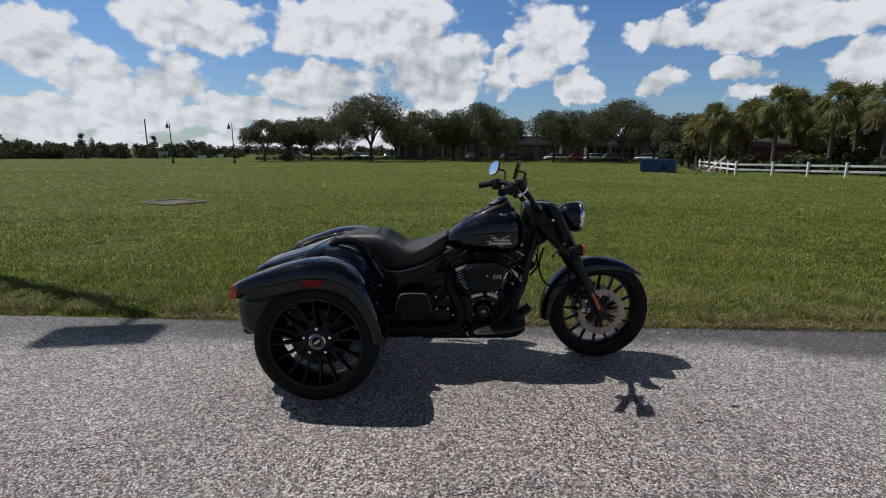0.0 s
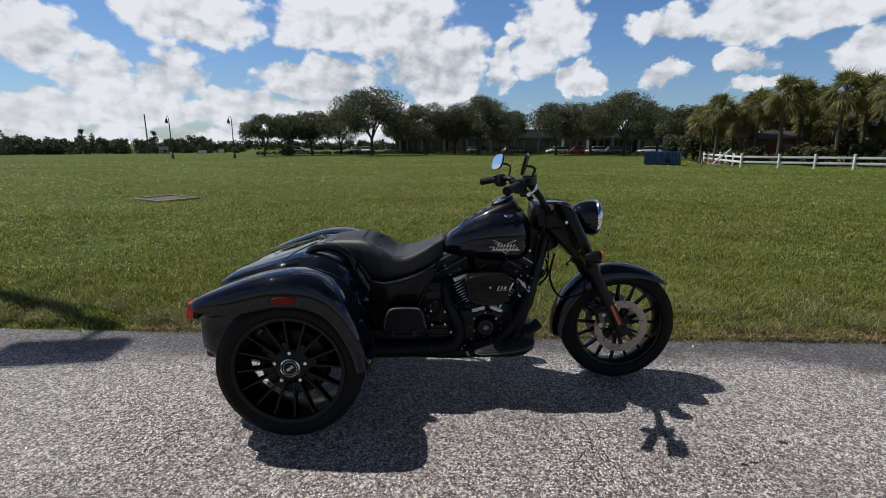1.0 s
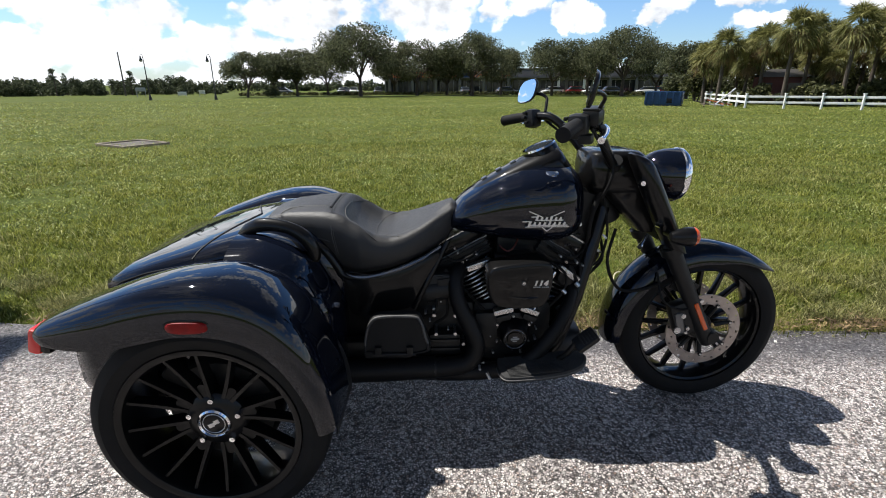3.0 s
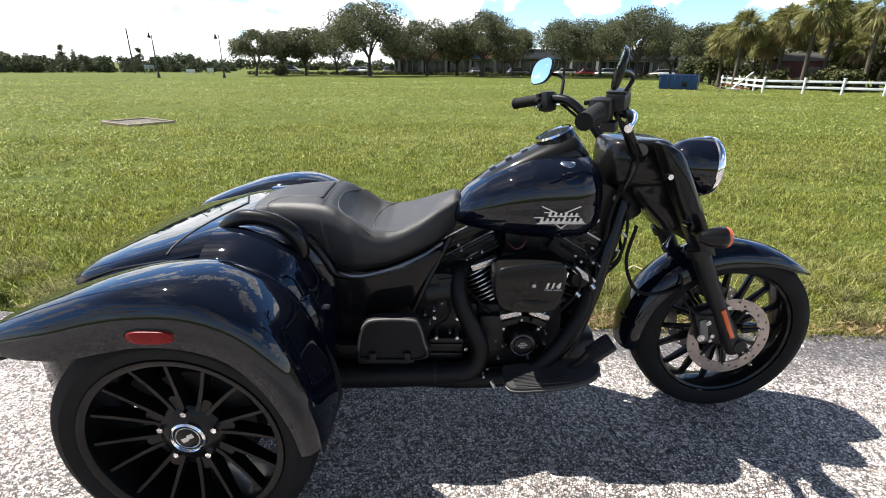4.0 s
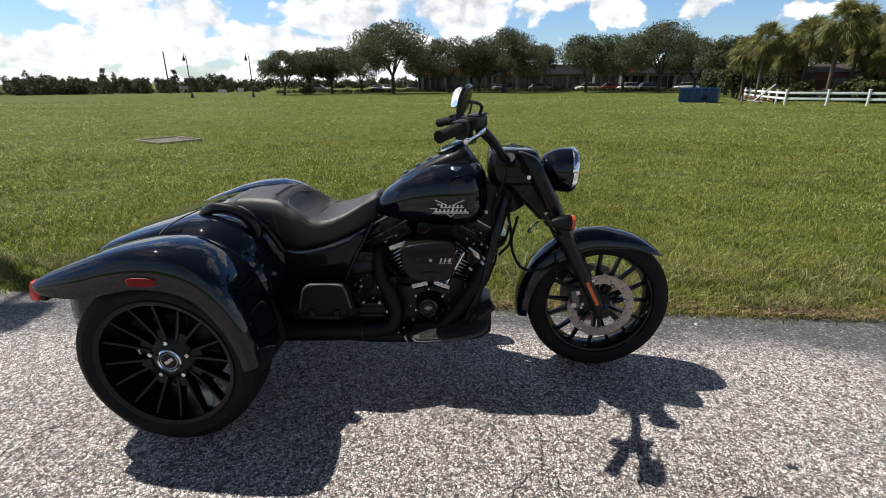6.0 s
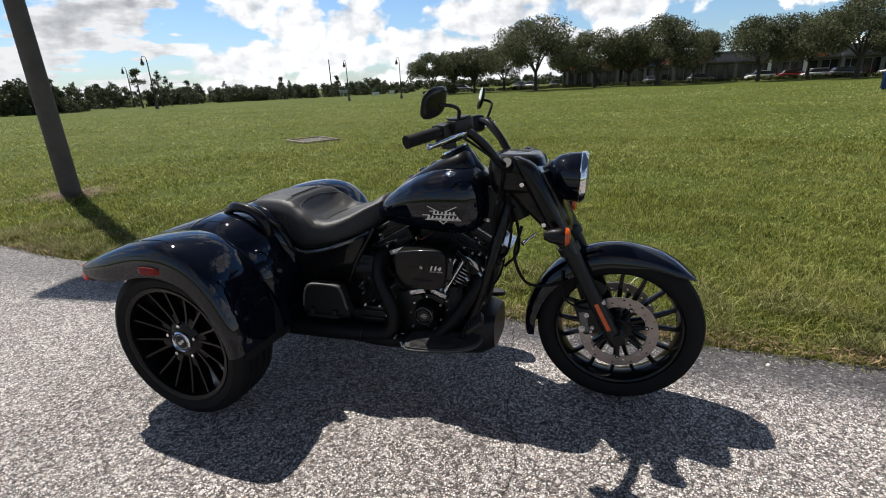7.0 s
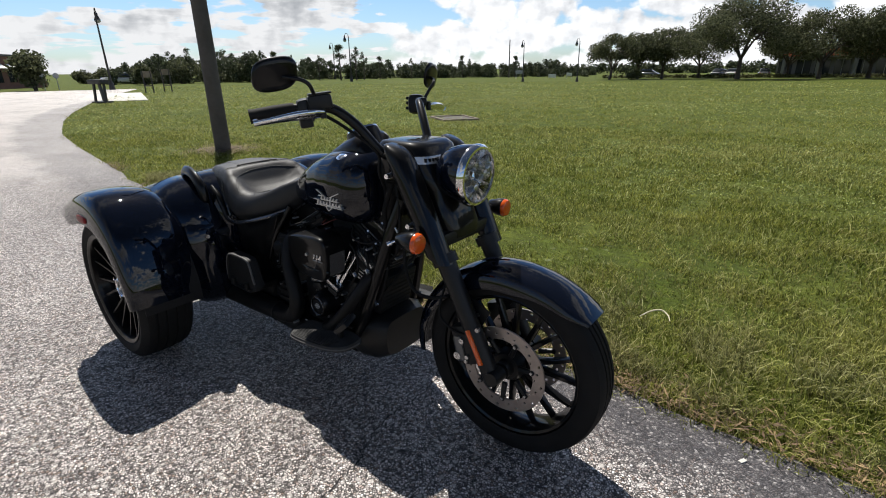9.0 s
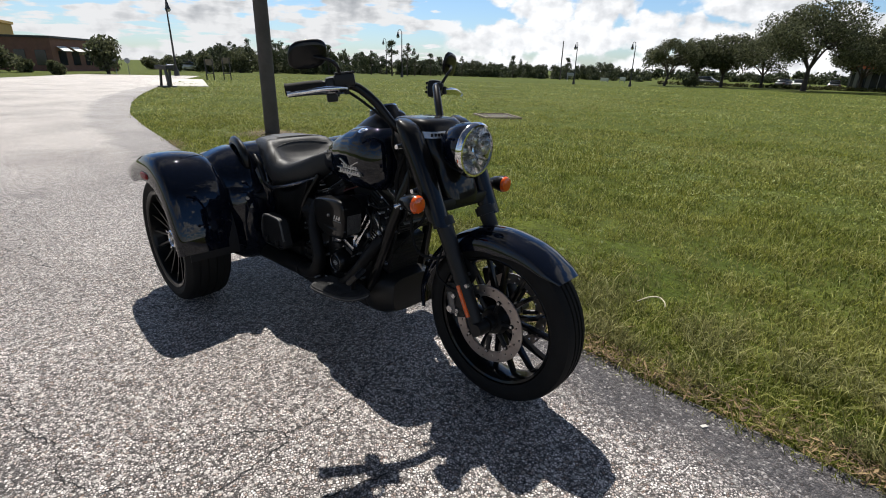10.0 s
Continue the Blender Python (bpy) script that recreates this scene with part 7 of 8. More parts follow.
def palms():
    kinds = [palm(6.2, 3), palm(7.2, 8, 8), palm(5.2, 14)]
    base = (6.2, 7.2, 5.2)
    rows = [(-26.8, 58, 2, 5.0), (-28.0, 54, 0, 5.9), (-29.4, 60, 2, 5.2), (-31.4, 55, 0, 6.2), (-33.3, 52, 1, 7.0), (-34.6, 55, 1, 6.9), (-36.2, 60, 0, 6.6), (-37.6, 51, 1, 6.9), (-39.2, 54, 1, 6.9), (-41.2, 50, 0, 6.5), (-43.0, 53, 1, 7.2), (-45.5, 50, 0, 6.6), (-30.6, 64, 1, 6.6), (-27.5, 61, 2, 4.2), (-30.2, 56, 2, 4.4), (-32.4, 60, 0, 5.2), (-35.6, 57, 2, 4.6), (-36.8, 54, 2, 3.8), (-38.6, 58, 0, 5.4), (-40.4, 55, 2, 4.2), (-42.2, 56, 0, 5.2), (-44.2, 52, 2, 4.4), (-34.0, 62, 0, 5.8)]
    used = set()
    for i, (az, dist, k, h) in enumerate(rows):
        x, y, z = spot(az, dist)
        s = h / base[k]
        m = Matrix.Translation((x, y, z)) @ Matrix.Rotation(i * 1.9, 4, "Z") @ Matrix.Diagonal((s, s, s, 1))
        if k not in used:
            used.add(k)
            kinds[k].matrix_basis = m
        else:
            o = copy_thing(kinds[k], Matrix())
            o.matrix_basis = m
    r = random.Random(5)
    for i, (az, dist, wide, high) in enumerate([(-24.4, 66, 2.2, 3.6), (-26.2, 62, 2.0, 4.2), (-32.4, 58, 2.4, 3.8), (-35.4, 60, 2.6, 4.4), (-38.4, 60, 2.6, 4.2), (-42.4, 58, 2.6, 4.4), (-41.8, 48, 1.5, 1.5), (-44.8, 55, 2.6, 4.0), (-29.8, 66, 3.0, 4.6), (-33.8, 66, 3.2, 5.0), (-37.4, 66, 3.2, 5.0), (-41.0, 66, 3.2, 4.8), (-45.5, 64, 3.2, 4.8), (-29.6, 50, 1.3, 1.4), (-36.2, 50, 1.5, 1.7), (-27.4, 64, 2.4, 4.0), (-31.6, 53.5, 1.3, 2.0), (-34.8, 53.5, 1.4, 2.2), (-33.2, 52.5, 0.8, 1.0), (-32.9, 61, 3.0, 4.6), (-39.8, 52, 1.5, 2.2), (-43.4, 50, 1.5, 2.0), (-36.0, 55, 1.6, 2.6)]):
        x, y, z = spot(az, dist)
        bush("shrub", "dense green shrub under the palms", "shrub", x, y, z, wide, high, 1500, 0.16, 60 + i, SHRUB if i % 3 else OAKLEAF, "shrubs behind the fence")


def brown_house():
    """A low red-brown house half hidden behind the palms."""
    x, y, z = spot(-33.0, 57.5)
    root = thing("brown_house", pose(x, y, z, 0, 0, -34), "low red-brown house half hidden behind palms", "house")
    part("wall", bm_box(0, 0, 1.15, 4.2, 3.6, 2.3), REDBROWN, root, "red-brown painted wall", 0)
    eave = [(-2.4, -2.1, 2.3), (2.4, -2.1, 2.3), (2.4, 2.1, 2.3), (-2.4, 2.1, 2.3)]
    ridge = [(-1.0, -0.1, 3.0), (1.0, -0.1, 3.0), (1.0, 0.1, 3.0), (-1.0, 0.1, 3.0)]
    part("roof", bm_loft([eave, ridge]), DARKSTEEL, root, "dark hipped roof", 0)
    for u in (-1.1, 1.1):
        win = part("window", bm_box(u, -1.8, 1.3, 1.0, 0.1, 1.0), DARKGLASS, root, "dark window", 0)
        part("window_frame", bm_box(u, -1.83, 0.78, 1.15, 0.12, 0.07), WHITE, win, "", 0)


def far_woods():
    """The low wood along the far side of the field, one uncountable mass."""
    r = np.random.default_rng(4)
    cs, rs = [], []
    for az in np.sort(r.uniform(23.5, 72.0, 270)):
        top = float(np.interp(az, [23.5, 25, 30, 38, 44, 48, 52, 56, 60, 64, 68, 72], [0.1, 0.62, 0.72, 0.55, 0.75, 0.95, 1.1, 1.3, 1.9, 2.2, 1.7, 0.6]))
        top *= r.uniform(0.55, 1.15) * (0.95 + 0.7 * noise.noise((az * 0.45, 0.0, 3.0)) + 0.5 * noise.noise((az * 1.3, 2.0, 3.0)))
        dist = 130 + r.uniform(-10, 14) - (az > 55) * 22
        x, y, z = spot(az, dist, (1.0, 1.0))
        high = max(1.0, dist * math.tan(radians(top)) + 1.2 - z)
        crown = r.uniform(0.9, 1.9) * (0.7 + 0.1 * high)
        for k in range(int(3 + high)):
            f = (k + 0.5) / int(3 + high)
            spread = crown * math.sin(math.pi * min(1.0, 0.2 + 0.75 * f))
            cs.append((x + r.uniform(-0.9, 0.9) * spread, y + r.uniform(-0.9, 0.9) * spread, z + high * f * 0.93))
            rs.append(r.uniform(0.45, 1.1) * (1.1 - 0.35 * f))
    v, f = leaf_cloud(cs, rs, 150000, 0.19, 9, 0.9, 0.2)
    tagged(new("far_woods", mesh_from_arrays("far_woods", v, f, PINELEAF)), "low dark green wood along the far field edge", "woods", kind="stuff")
    # lower growth closing the distance behind everything
    cs, rs = [], []
    for az in np.arange(-56.0, 24.0, 0.5):
        x, y, z = spot(az, 175 + r.uniform(-6, 6))
        for k in range(4):
            cs.append((x + r.uniform(-1, 1), y + r.uniform(-1, 1), z + r.uniform(0.3, 2.4))), rs.append(r.uniform(1.0, 1.7))
    v, f = leaf_cloud(cs, rs, 26000, 0.4, 19, 0.8, 0.25)
    tagged(new("distant_scrub", mesh_from_arrays("distant_scrub", v, f, PINELEAF)), "hazy dark green scrub on the horizon", "scrub", kind="stuff")
    # a hedge below the oaks, before the car park
    cs, rs = [], []
    for az in np.arange(-24.0, 21.5, 0.3):
        x, y, z = spot(az + r.uniform(-0.1, 0.1), 101 + r.uniform(-1, 1))
        cs.append((x, y, z + 0.25)), rs.append(r.uniform(0.35, 0.6))
    v, f = leaf_cloud(cs, rs, 9000, 0.16, 10, 0.8, 0.3)
    tagged(new("hedge", mesh_from_arrays("hedge", v, f, SHRUB)), "low green hedge before the car park", "hedge", kind="stuff")


def pines():
    """Thin pines standing above the wood."""
    def pine(height, seed):
        r = random.Random(seed)
        root = thing("slash_pine", Matrix(), "thin pine with sparse tufted crown above the wood", "tree", "pines over the wood")
        bm = bm_tube([(0, 0, -0.1), (0.1, 0, height * 0.5), (0, 0, height)], [0.14, 0.09, 0.03], 7, 4)
        cs, rs = [], []
        for k in range(15):
            w, a = height * (0.42 + 0.58 * r.random()), r.uniform(0, 6.28)
            o = (1.02 - w / height) * height * r.uniform(0.18, 0.42) + 0.12
            c = (math.cos(a) * o, math.sin(a) * o, w + 0.1)
            bm_tube([(0, 0, w - 0.25), c], [0.045, 0.018], 5, 2, into=bm)
            cs.append(c), rs.append(r.uniform(0.28, 0.62))
        part("trunk", bm, BARK, root, "", 60)
        v, f = leaf_cloud(cs, rs, 1300, 0.10, seed, 0.75, 0.1)
        part("crown", mesh_from_arrays("crown", v, f, PINELEAF), PINELEAF, root)
        return root
    kinds = [pine(5.2, 2), pine(6.2, 6)]
    rows = [(37.4, 120, 0, 4.6), (36.6, 124, 1, 4.0), (31.6, 120, 0, 4.4), (49.0, 104, 1, 6.0), (50.7, 106, 0, 6.4), (48.2, 108, 1, 5.2), (46.5, 112, 0, 4.4), (53.0, 108, 1, 4.6), (57.5, 100, 0, 5.0), (43.0, 118, 1, 4.2)]
    used = set()
    for i, (az, dist, k, h) in enumerate(rows):
        x, y, z = spot(az, dist, (1.0, 1.0))
        s = h / (5.2, 6.2)[k]
        m = Matrix.Translation((x, y, z)) @ Matrix.Rotation(i * 1.3, 4, "Z") @ Matrix.Diagonal((s, s, s, 1))
        if k not in used:
            used.add(k)
            kinds[k].matrix_basis = m
        else:
            o = copy_thing(kinds[k], Matrix())
            o.matrix_basis = m


def near_pole():
    x, y = -6.42, 5.62
    z = float(ground(x, y))
    root = thing("lamp_post", Matrix.Translation((x, y, z)), "tall weathered grey light pole on the lawn beside the road", "light pole")
    part("shaft", bm_rod((0, 0, -0.3), (0, 0, 7.4), 0.128, 0.088, 20), POLE, root, "weathered grey tapered shaft", 60)
    part("arm", bm_tube([(0, 0, 7.25), (-0.02, -0.1, 7.42), (-0.05, -0.30, 7.45)], 0.035, 10, 5), DARKSTEEL, root, "", 60)
    part("lamp_head", bm_box(-0.05, -0.42, 7.44, 0.76, 0.40, 0.15, 0.065, Matrix.Rotation(radians(8), 3, "Z")), DARKSTEEL, root, "dark shoebox lamp head")
    bm = bmesh.new()
    r = random.Random(8)
    for _ in range(1500):
        a, o = r.uniform(0, 6.28), 0.12 + abs(r.gauss(0, 0.30))
        px, py = math.cos(a) * o, math.sin(a) * o
        t, l = r.uniform(0, 6.28), r.uniform(0.015, 0.05)
        d = Vector((math.cos(t), math.sin(t), 0)) * l
        s = Vector((-math.sin(t), math.cos(t), 0)) * 0.006
        p = Vector((x + px, y + py, float(ground(x + px, y + py)) + r.uniform(0.035, 0.07)))
        bm.faces.new([bm.verts.new(p - d), bm.verts.new(p + s), bm.verts.new(p + d), bm.verts.new(p - s)])
    tagged(part("dry_thatch", bm, DRY), "dry brown mown thatch round the pole foot", "thatch", kind="stuff")


def street_lamp(height):
    root = thing("street_lamp", Matrix(), "tall dark street lamp with hanging bell lantern", "street lamp", "street lamps round the field")
    part("post", bm_rod((0, 0, -0.2), (0, 0, height), 0.085, 0.05, 12), DARKSTEEL, root, "dark tapered post", 60)
    part("base", bm_lathe([(0.20, -0.05), (0.20, 0.15), (0.14, 0.5), (0.09, 0.6)], 14, "Z"), DARKSTEEL, root)
    part("arm", bm_tube([(0, 0, height - 0.1), (0.12, 0, height + 0.28), (0.40, 0, height + 0.34), (0.55, 0, height + 0.12)], 0.03, 8, 5), DARKSTEEL, root, "curved arm", 60)
    part("lantern", bm_lathe([(0.03, 0.12), (0.08, 0.05), (0.10, -0.12), (0.19, -0.34), (0.21, -0.40), (0.0, -0.40)], 18, "Z"), DARKSTEEL, root, "bell-shaped dark lantern")
    part("lamp_bowl", bm_lathe([(0.20, -0.40), (0.19, -0.5), (0.12, -0.58), (0.0, -0.60)], 16, "Z"), STEEL, root, "pale lamp bowl")
    for name in ("lantern", "lamp_bowl"):
        for o in root.children:
            if o.name.startswith(name):
                o.location = (0.55, 0, height)
    return root


def street_lamps():
    first = street_lamp(5.2)
    rows = [(29.4, 76, START, 150), (23.6, 74, START, 160), (50.2, 92, END, 200), (51.9, 122, END, 200), (73.0, 64, END, 155), (96.0, 60, END, 90)]
    for i, (az, dist, eye, turn) in enumerate(rows):
        x, y, z = spot(az, dist, eye)
        m = Matrix.Translation((x, y, z)) @ Matrix.Rotation(radians(turn), 4, "Z")
        if eye is END:
            m = m @ Matrix.Diagonal((1.4, 1.4, 1.4, 1))
        if i == 0:
            first.matrix_basis = m
        else:
            copy_thing(first, Matrix()).matrix_basis = m
    x, y, z = spot(31.5, 112, START)
    mast = thing("telephone_mast", Matrix.Translation((x, y, z)), "thin bare mast rising over the far wood", "mast")
    part("shaft", bm_rod((0, 0, -0.2), (0, 0, 7.6), 0.14, 0.10, 10), POLE, mast, "", 60)


def fence():
    root = thing("fence", Matrix(), "white two-rail vinyl ranch fence along the lawn", "fence")
    a = [Vector((22.1 + (27.0 - 22.1) * k / 2 * 1.0, 37.8 + (33.4 - 37.8) * k / 2 * 1.0, 0)) for k in (0, 0.72, 1.36, 2.0, 2.72, 3.44, 4.1)]
    b = [Vector((22.1 + (27.9 - 22.1) * k / 7, 37.8 + (55.5 - 37.8) * k / 7, 0)) for k in range(1, 8)]
    pts = list(reversed(b)) + a
    post = bm_box(0, 0, 0.45, 0.115, 0.115, 1.04, 0.012)
    for v in (0,):
        bm_box(0, 0, 1.0, 0.16, 0.16, 0.05, 0.012, into=post)
    post_mesh = mesh_of(post, "post", WHITE)
    for p in pts:
        o = new("post", post_mesh)
        o.parent, o.location = root, (p.x, p.y, float(ground(p.x, p.y)))
    for p, q in zip(pts, pts[1:]):
        for h in (0.40, 0.78):
            u, w = Vector((p.x, p.y, float(ground(p.x, p.y)) + h)), Vector((q.x, q.y, float(ground(q.x, q.y)) + h))
            d = w - u
            part("rail", bm_box(*((u + w) / 2), d.length - 0.10, 0.045, 0.15, 0.006, d.to_track_quat("X", "Z").to_matrix()), WHITE, root)


def dumpster():
    x, y = 18.3, 42.7
    root = thing("dumpster", pose(x, y, float(ground(x, y)), 0, 0, -30), "blue steel roll-off dumpster on the lawn", "dumpster")
    L, W, H = 2.7, 1.7, 0.95
    bm = bmesh.new()
    for sx, sy, cx, cy in ((L, 0.06, 0, -W / 2), (L, 0.06, 0, W / 2), (0.06, W, -L / 2, 0), (0.06, W, L / 2, 0)):
        bm_box(cx, cy, 0.12 + H / 2, sx, sy, H, 0.0, None, bm)
    bm_box(0, 0, 0.15, L, W, 0.06, 0.0, None, bm)
    part("shell", bm, BLUE, root, "blue painted steel shell", 0)
    for k in range(6):
        u = -L / 2 + 0.1 + (L - 0.2) * k / 5
        for s in (-1, 1):
            part("rib", bm_box(u, s * (W / 2 + 0.06), 0.12 + H / 2, 0.09, 0.08, H, 0.008), BLUE, root)
    for s in (-1, 1):
        part("top_rail", bm_box(0, s * (W / 2 + 0.02), 0.12 + H, L + 0.1, 0.13, 0.10, 0.01), BLUE, root)
        part("skid", bm_box(0, s * 0.6, 0.06, L, 0.1, 0.12, 0.0), BLUE, root)
    part("pocket", bm_box(0.5, -W / 2 - 0.05, 0.42, 0.5, 0.08, 0.36, 0.01), MATTE, root, "dark fork pocket")
    # rubbish beside it
    r = random.Random(2)
    gx, gy = 21.2, 40.6
    pile = thing("debris_pile", Matrix.Translation((gx, gy, float(ground(gx, gy)))), "heap of boards, branches and orange scraps beside the fence", "debris")
    for k in range(9):
        a, e = r.uniform(0, 3.14), r.uniform(-0.05, 0.25)
        d = Vector((math.cos(a), math.sin(a), e)) * r.uniform(0.5, 1.0)
        c = Vector((r.uniform(-0.8, 0.8), r.uniform(-0.4, 0.4), r.uniform(0.1, 0.35)))
        part("board", bm_rod(c - d, c + d, 0.05, 0.04, 6), (BARK, STEEL, ORANGE, PALMBARK)[k % 4], pile)
    part("pipe", bm_rod((0.2, 0, 0.1), (1.8, 0.3, 1.35), 0.07, 0.06, 8), STEEL, pile, "grey pipe leaning up")


def slab():
    x, y = -7.62, 13.3
    root = thing("utility_vault", pose(x, y, float(ground(x, y)) - 0.045, 0, 0, -32) @ Matrix.Diagonal((0.95, 0.78, 0.9, 1)), "low concrete utility vault frame with dark lid in the grass", "utility vault")
    for cx, cy, sx, sy in ((0, -0.66, 1.42, 0.08), (0, 0.66, 1.42, 0.08), (-0.67, 0, 0.08, 1.24), (0.67, 0, 0.08, 1.24)):
        part("curb", bm_box(cx, cy, 0.05, sx, sy, 0.12, 0.012), WORNWOOD, root, "weathered brown curb")
    part("lid", bm_box(0, 0, 0.045, 1.25, 1.23, 0.06, 0.006), WORNLID, root, "dark steel lid")


def storefront():
    """The shopping parade behind the oaks, with columns, fascia and glass bays."""
    x0, y0, z0 = spot(6.4, 122)
    x1, y1, z1 = spot(-25.0, 122)
    a, b = Vector((x0, y0, min(z0, z1) - 0.1)), Vector((x1, y1, min(z0, z1) - 0.1))
    d = b - a
    L = d.length
    root = thing("shopping_parade", Matrix.Translation(a) @ Matrix.Rotation(math.atan2(d.y, d.x), 4, "Z"), "long low shopping parade with orange and grey fascia behind trees", "building")
    part("wall", bm_box(L / 2, 6, 2.6, L, 10, 5.2), STUCCO, root, "grey stucco wall", 0)
    part("roof", bm_box(L / 2, 6, 5.3, L + 0.5, 10.4, 0.25), STUCCO, root, "", 0)
    colours = [(0.0, 0.26, ORANGE), (0.26, 0.31, BLUE), (0.31, 0.45, ORANGE), (0.45, 0.62, STUCCO), (0.62, 0.74, ORANGE), (0.74, 1.0, STUCCO)]
    for f0, f1, mat in colours:
        part("fascia", bm_box(L * (f0 + f1) / 2, 0.85, 4.1, L * (f1 - f0) - 0.1, 0.4, 1.4), mat, root, "painted fascia panel", 0)
    n = 22
    for k in range(n):
        u = L * (k + 0.5) / n
        win = part("window", bm_box(u, 0.93, 1.6, L / n - 0.7, 0.1, 2.7), DARKGLASS, root, "dark shop window", 0)
        part("window_frame", bm_box(u, 0.90, 2.98, L / n - 0.6, 0.14, 0.10), STEEL, win, "", 0)
        part("window_frame", bm_box(u, 0.88, 1.6, 0.08, 0.14, 2.7), STEEL, win, "", 0)
    for k in range(12):
        u = L * (k + 0.3) / 12
        part("column", bm_box(u, -0.6, 1.9, 0.55, 0.55, 3.8, 0.02), WHITE if k in (7, 8) else STUCCO, root, "pale square column", 0)
    part("canopy", bm_box(L / 2, 0.2, 3.45, L, 2.2, 0.18), STUCCO, root, "", 0)


def left_buildings():
    corner, along, back = Vector((-73.9, 11.6)), Vector((-6.4, 5.2)).normalized(), Vector((-5.2, -6.4)).normalized()
    mid = corner + along * 7.0 + back * 3.6
    root = thing("brick_building", pose(mid.x, mid.y, float(ground(mid.x, mid.y)), 0, 0, math.degrees(math.atan2(along.y, along.x))), "single-storey brown brick building with flat roof", "building")
    part("wall", bm_box(0, 0, 1.75, 14.0, 7.2, 3.9), BRICK, root, "brown brick wall", 0)
    part("roof", bm_box(0, 0, 3.78, 14.4, 7.6, 0.24), DARKSTEEL, root, "dark flat roof edge", 0)
    for k in range(5):
        u = -5.2 + 2.6 * k
        for s in (-1, 1):
            win = part("window", bm_box(u, s * 3.6, 1.5, 1.4, 0.12, 1.6), DARKGLASS, root, "dark window", 0)
            part("awning", bm_box(u, s * 4.0, 2.55, 1.7, 0.9, 0.06, 0.0, Matrix.Rotation(radians(s * -35), 3, "X")), WHITE, win, "pale sloping awning", 0)
    for k in range(3):
        for s in (-1, 1):
            part("window", bm_box(s * 7.0, -2.3 + 2.3 * k, 1.5, 0.12, 1.2, 1.7), DARKGLASS, root, "dark window", 0)
    x, y, z = spot(88.3, 98, END)
    root = thing("yellow_building", pose(x, y, z, 0, 0, 70), "tall yellow stucco building behind dark trees", "building")
    part("wall", bm_box(0, 0, 3.0, 10, 9, 6.0), OCHRE, root, "yellow stucco wall", 0)
    part("parapet", bm_box(0, 0, 6.05, 10.4, 9.4, 0.35), OCHRE, root, "", 0)
    part("sign_band", bm_box(0, -4.56, 4.9, 7.0, 0.1, 0.9), DARKSTEEL, root, "dark sign band", 0)
    part("window", bm_box(0, -4.55, 1.6, 7.0, 0.14, 2.2), DARKGLASS, root, "dark window", 0)
    for i, (az, dist, wide, high) in enumerate([(78.6, 66, 2.9, 4.7), (73.4, 112, 4.0, 3.0), (74.6, 116, 3.6, 2.6), (71.2, 112, 3.6, 3.4), (86.6, 64, 2.6, 3.2), (89.0, 62, 2.8, 3.4), (84.8, 66, 1.1, 1.3), (67.0, 98, 3.4, 5.0), (64.2, 100, 3.2, 4.4), (70.2, 90, 2.2, 3.2), (60.5, 102, 3.4, 4.6), (82.6, 58, 0.9, 1.2)]):
        x, y, z = spot(az, dist, END)
        bush("roadside_tree", "rounded dark green tree beside the far road", "tree", x, y, z, wide, high, 2200, 0.17, 90 + i, OAKLEAF, "trees by the far road")
    # pale walk and a dark stand at its end
    cx, cy = -36.5, 13.4
    walkway = bm_box(0, 0, 0, 13.0, 3.4, 0.10, 0.01)
    o = part("side_walk", walkway, CONCRETE)
    o.matrix_basis = pose(cx, cy, float(ground(cx, cy)) + 0.0, 0, 0, 162)
    tagged(o, "pale concrete walk meeting the road", "pavement", kind="structure")
    x, y = -28.4, 10.25
    stand = thing("litter_stand", pose(x, y, float(ground(x, y)), 0, 0, 20), "dark steel litter stand at the lawn corner", "litter stand")
    for s in (-1, 1):
        part("leg", bm_box(s * 0.28, 0, 0.45, 0.10, 0.10, 1.0, 0.01, Matrix.Rotation(radians(s * -9), 3, "Y")), DARKSTEEL, stand)
        part("leg", bm_box(s * 0.12, 0.25, 0.45, 0.10, 0.10, 1.0, 0.01, Matrix.Rotation(radians(s * 6), 3, "Y")), DARKSTEEL, stand)
    part("hopper", bm_box(0, 0.1, 1.02, 0.9, 0.5, 0.22, 0.02), DARKSTEEL, stand)
    part("foot_plate", bm_box(0, 0.1, 0.04, 0.8, 0.6, 0.08, 0.01), DARKSTEEL, stand)
    for az, dist, high in ((70.0, 50, 1.7), (68.4, 52, 1.9)):
        x, y, z = spot(az, dist, END)
        o = thing("notice_post", pose(x, y, z, 0, 0, 60), "dark post with small board on the lawn", "sign post", "posts on the lawn")
        part("post", bm_rod((-0.3, 0, -0.1), (-0.3, 0, high), 0.05, seg=8), DARKSTEEL, o)
        part("post", bm_rod((0.3, 0, -0.1), (0.3, 0, high), 0.05, seg=8), DARKSTEEL, o)
        part("board", bm_box(0, 0, high - 0.25, 0.75, 0.05, 0.5, 0.01), WORNWOOD, o, "brown weathered board")
        part("crossbar", bm_box(0, 0.03, 0.55, 0.65, 0.04, 0.10, 0.005), WORNWOOD, o)
    for az, dist in ((77.0, 66), (78.0, 66)):
        x, y, z = spot(az, dist, END)
        o = thing("round_sign", pose(x, y, z, 0, 0, 78), "round pale traffic sign seen from behind", "traffic sign", "round signs")
        part("post", bm_rod((0, 0, -0.1), (0, 0, 1.3), 0.035, seg=8), STEEL, o)
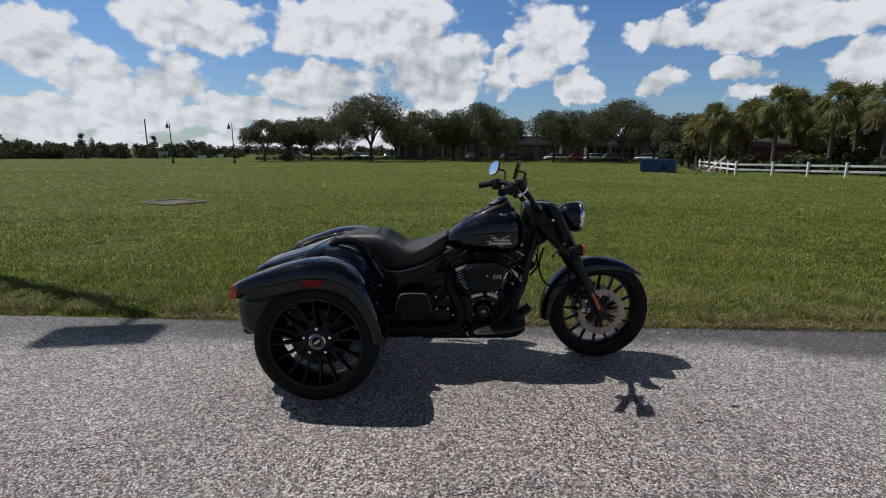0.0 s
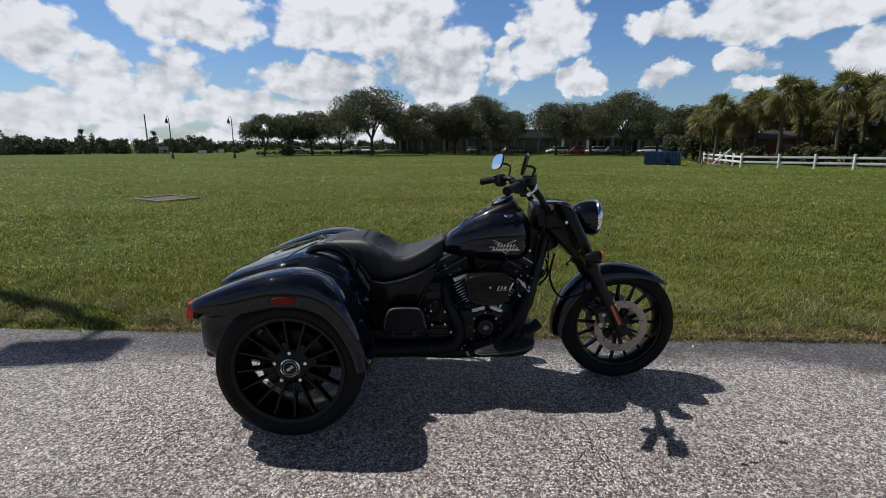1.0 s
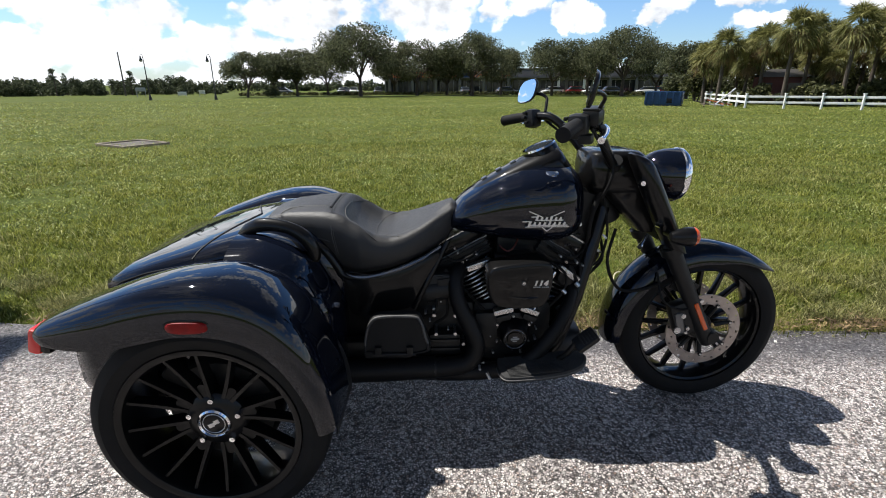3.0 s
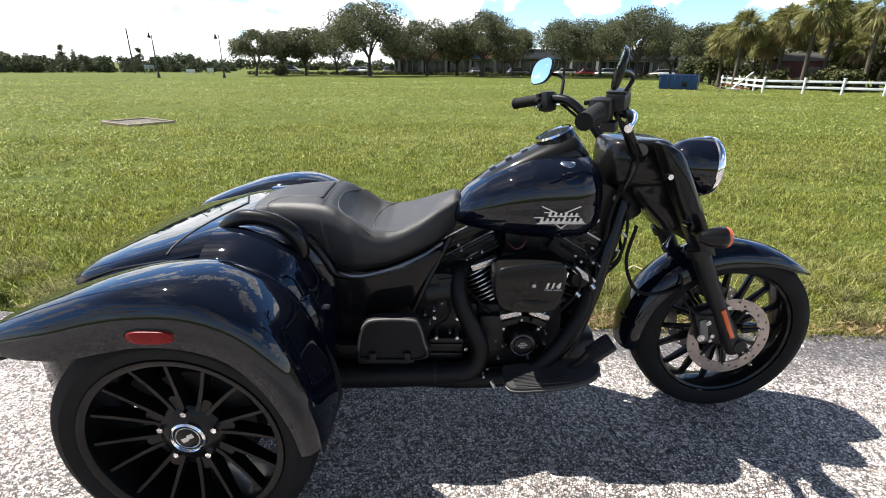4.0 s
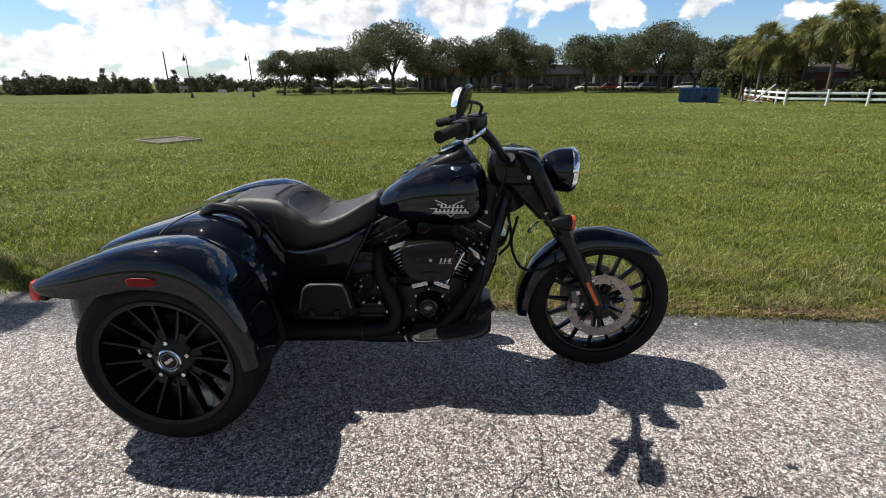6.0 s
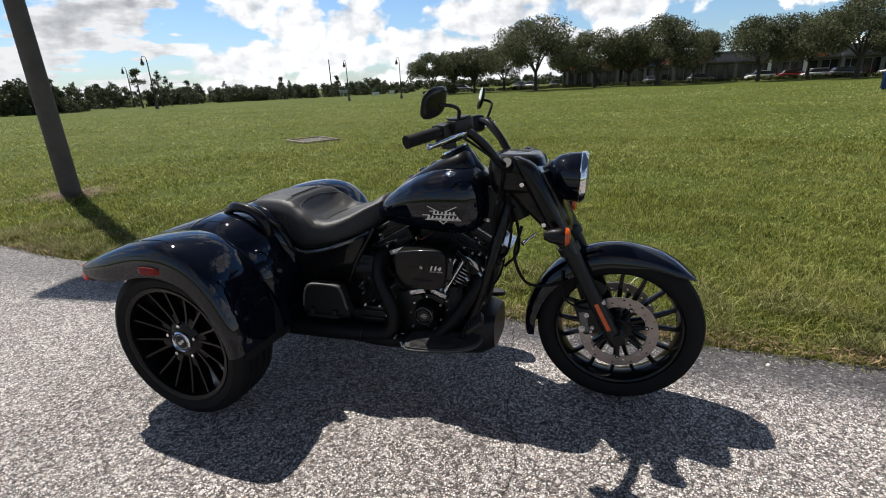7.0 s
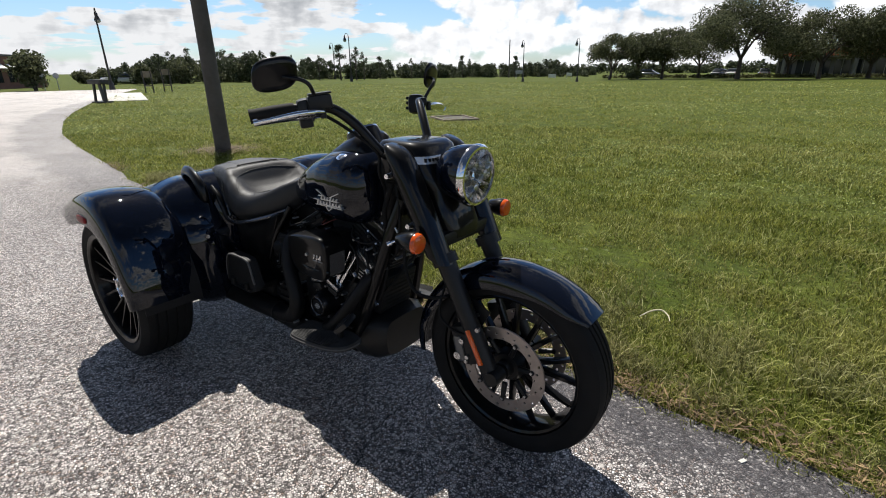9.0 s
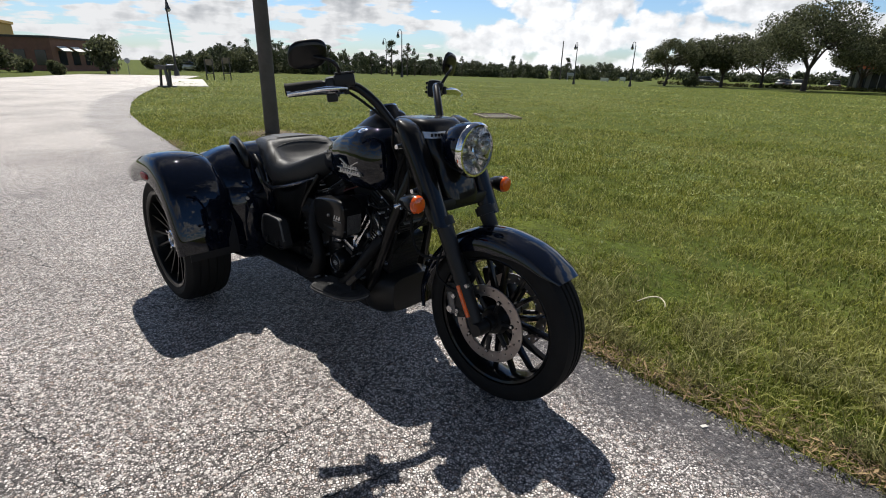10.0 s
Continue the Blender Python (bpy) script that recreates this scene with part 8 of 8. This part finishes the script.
        part("disc", bm_rod((0, -0.02, 1.42), (0, 0.02, 1.42), 0.27, seg=20), STEEL, o)
    for az, w, h in ((30.2, 1.5, 1.5), (26.7, 1.4, 0.8), (24.9, 1.0, 1.0)):
        x, y, z = spot(az, 100, START)
        o = thing("field_sign", pose(x, y, z, 0, 0, az), "pale board sign at the field edge", "sign", "signs at the field edge")
        part("post", bm_rod((-w / 2.4, 0, -0.1), (-w / 2.4, 0, h), 0.06, seg=8), STEEL, o)
        part("post", bm_rod((w / 2.4, 0, -0.1), (w / 2.4, 0, h), 0.06, seg=8), STEEL, o)
        part("board", bm_box(0, -0.06, h - 0.3, w, 0.06, 0.6, 0.01), WHITE if h < 1.2 else STEEL, o, "pale board")
    x, y, z = spot(18.2, 84, START)
    bush("shrub", "rounded dark green shrub beside an oak", "shrub", x, y, z, 1.2, 2.1, 1500, 0.12, 77, OAKLEAF)


def car(paint, kind, label):
    """Parked car: lofted body and cabin, glass, wheels and lamps."""
    root = thing("parked_car", Matrix(), label, "car", "cars parked in the distance")
    long, cab0, cab1, roof = (4.5, -1.5, 0.9, 1.45) if kind == "car" else (5.4, -0.2, 1.3, 1.85)
    belt = 0.92 if kind == "car" else 1.1
    body = [section(u, w, 0.28, hi, 16, 4.5) for u, w, hi in ((-long / 2, 0.74, belt - 0.15), (-long / 2 + 0.2, 0.86, belt), (0, 0.9, belt + 0.02), (long / 2 - 0.9, 0.88, belt - 0.04), (long / 2 - 0.2, 0.84, belt - 0.18), (long / 2, 0.7, belt - 0.32))]
    part("body", bm_loft(body), paint, root, "painted car body", 50)
    cabin = [section(u, w, belt - 0.1, hi, 16, 4.0) for u, w, hi in ((cab0 - 0.45, 0.72, belt + 0.02), (cab0, 0.70, roof - 0.05), ((cab0 + cab1) / 2, 0.70, roof), (cab1 - 0.2, 0.68, roof - 0.06), (cab1 + 0.55, 0.72, belt + 0.02))]
    part("cabin_glass", bm_loft(cabin), DARKGLASS, root, "dark car windows", 50)
    part("roof_panel", bm_box((cab0 + cab1) / 2 - 0.05, 0, roof + 0.005, cab1 - cab0 - 0.2, 1.22, 0.06, 0.02), paint, root)
    for u in (-long / 2 + 0.85, long / 2 - 0.9):
        for s in (-1, 1):
            w = part("wheel", bm_rod((u, s * 0.70, 0.33), (u, s * 0.91, 0.33), 0.33, seg=20), RUBBER, root)
            part("rim", bm_rod((u, s * 0.90, 0.33), (u, s * 0.92, 0.33), 0.2, seg=14), STEEL, w)
    for s in (-1, 1):
        part("headlight", bm_box(long / 2 - 0.08, s * 0.62, belt - 0.3, 0.1, 0.26, 0.12, 0.02), STEEL, root)
        part("rear_light", bm_box(-long / 2 + 0.04, s * 0.66, belt - 0.2, 0.08, 0.2, 0.14, 0.02), RED, root)
    return root


def cars():
    kinds = [car(CARWHITE, "car", "white parked car in the distant car park"), car(CARGREY, "car", "grey parked car in the distant car park"), car(CARRED, "car", "dark red parked car in the distant car park"), car(CARWHITE, "truck", "white pickup truck parked far off by the road")]
    rows = [(10.6, 107, 1, 80), (9.6, 108, 0, 95), (7.0, 106, 1, 100), (-7.2, 108, 1, 15), (-12.2, 107, 0, 190), (-14.8, 107, 2, 5), (-16.4, 107, 0, 190), (-18.4, 107, 1, 10), (-21.8, 106, 0, 170), (-22.9, 108, 2, 10), (-2.5, 107, 1, 100), (25.2, 150, 0, 170), (17.2, 112, 1, 0)]
    used = set()
    for az, dist, k, turn in rows:
        x, y, z = spot(az, dist)
        m = pose(x, y, z, 0, 0, turn)
        if k not in used:
            used.add(k)
            kinds[k].matrix_basis = m
        else:
            copy_thing(kinds[k], m)
    x, y, z = spot(72.3, 104, END)
    kinds[3].matrix_basis = pose(x, y, z, 0, 0, 80)


def small_things():
    # a twig in the grass, pale scraps on the road
    bm = bm_tube([(1.055, 3.97, 0.052), (1.085, 4.04, 0.062), (1.125, 4.075, 0.064), (1.165, 4.05, 0.058), (1.185, 4.01, 0.05)], [0.0025, 0.0042, 0.0042, 0.0035, 0.0015], 6, 5)
    tagged(part("twig", bm, PALESTALK), "pale dry stalk lying in the grass", "twig")
    for x, y, a in ((-2.42, 3.05, 20), (1.63, 3.28, 60), (-1.98, 2.62, 100)):
        o = part("paper_scrap", bm_box(0, 0, 0, 0.026, 0.013, 0.004, 0.001), CONCRETE)
        o.matrix_basis = pose(x, y, float(ground(x, y)) + 0.0065, 0, 0, a)
        tagged(o, "small pale scrap on the asphalt", "litter", "scraps on the road")


oaks()
palms()
brown_house()
far_woods()
pines()
near_pole()
street_lamps()
fence()
dumpster()
slab()
storefront()
left_buildings()
cars()
small_things()
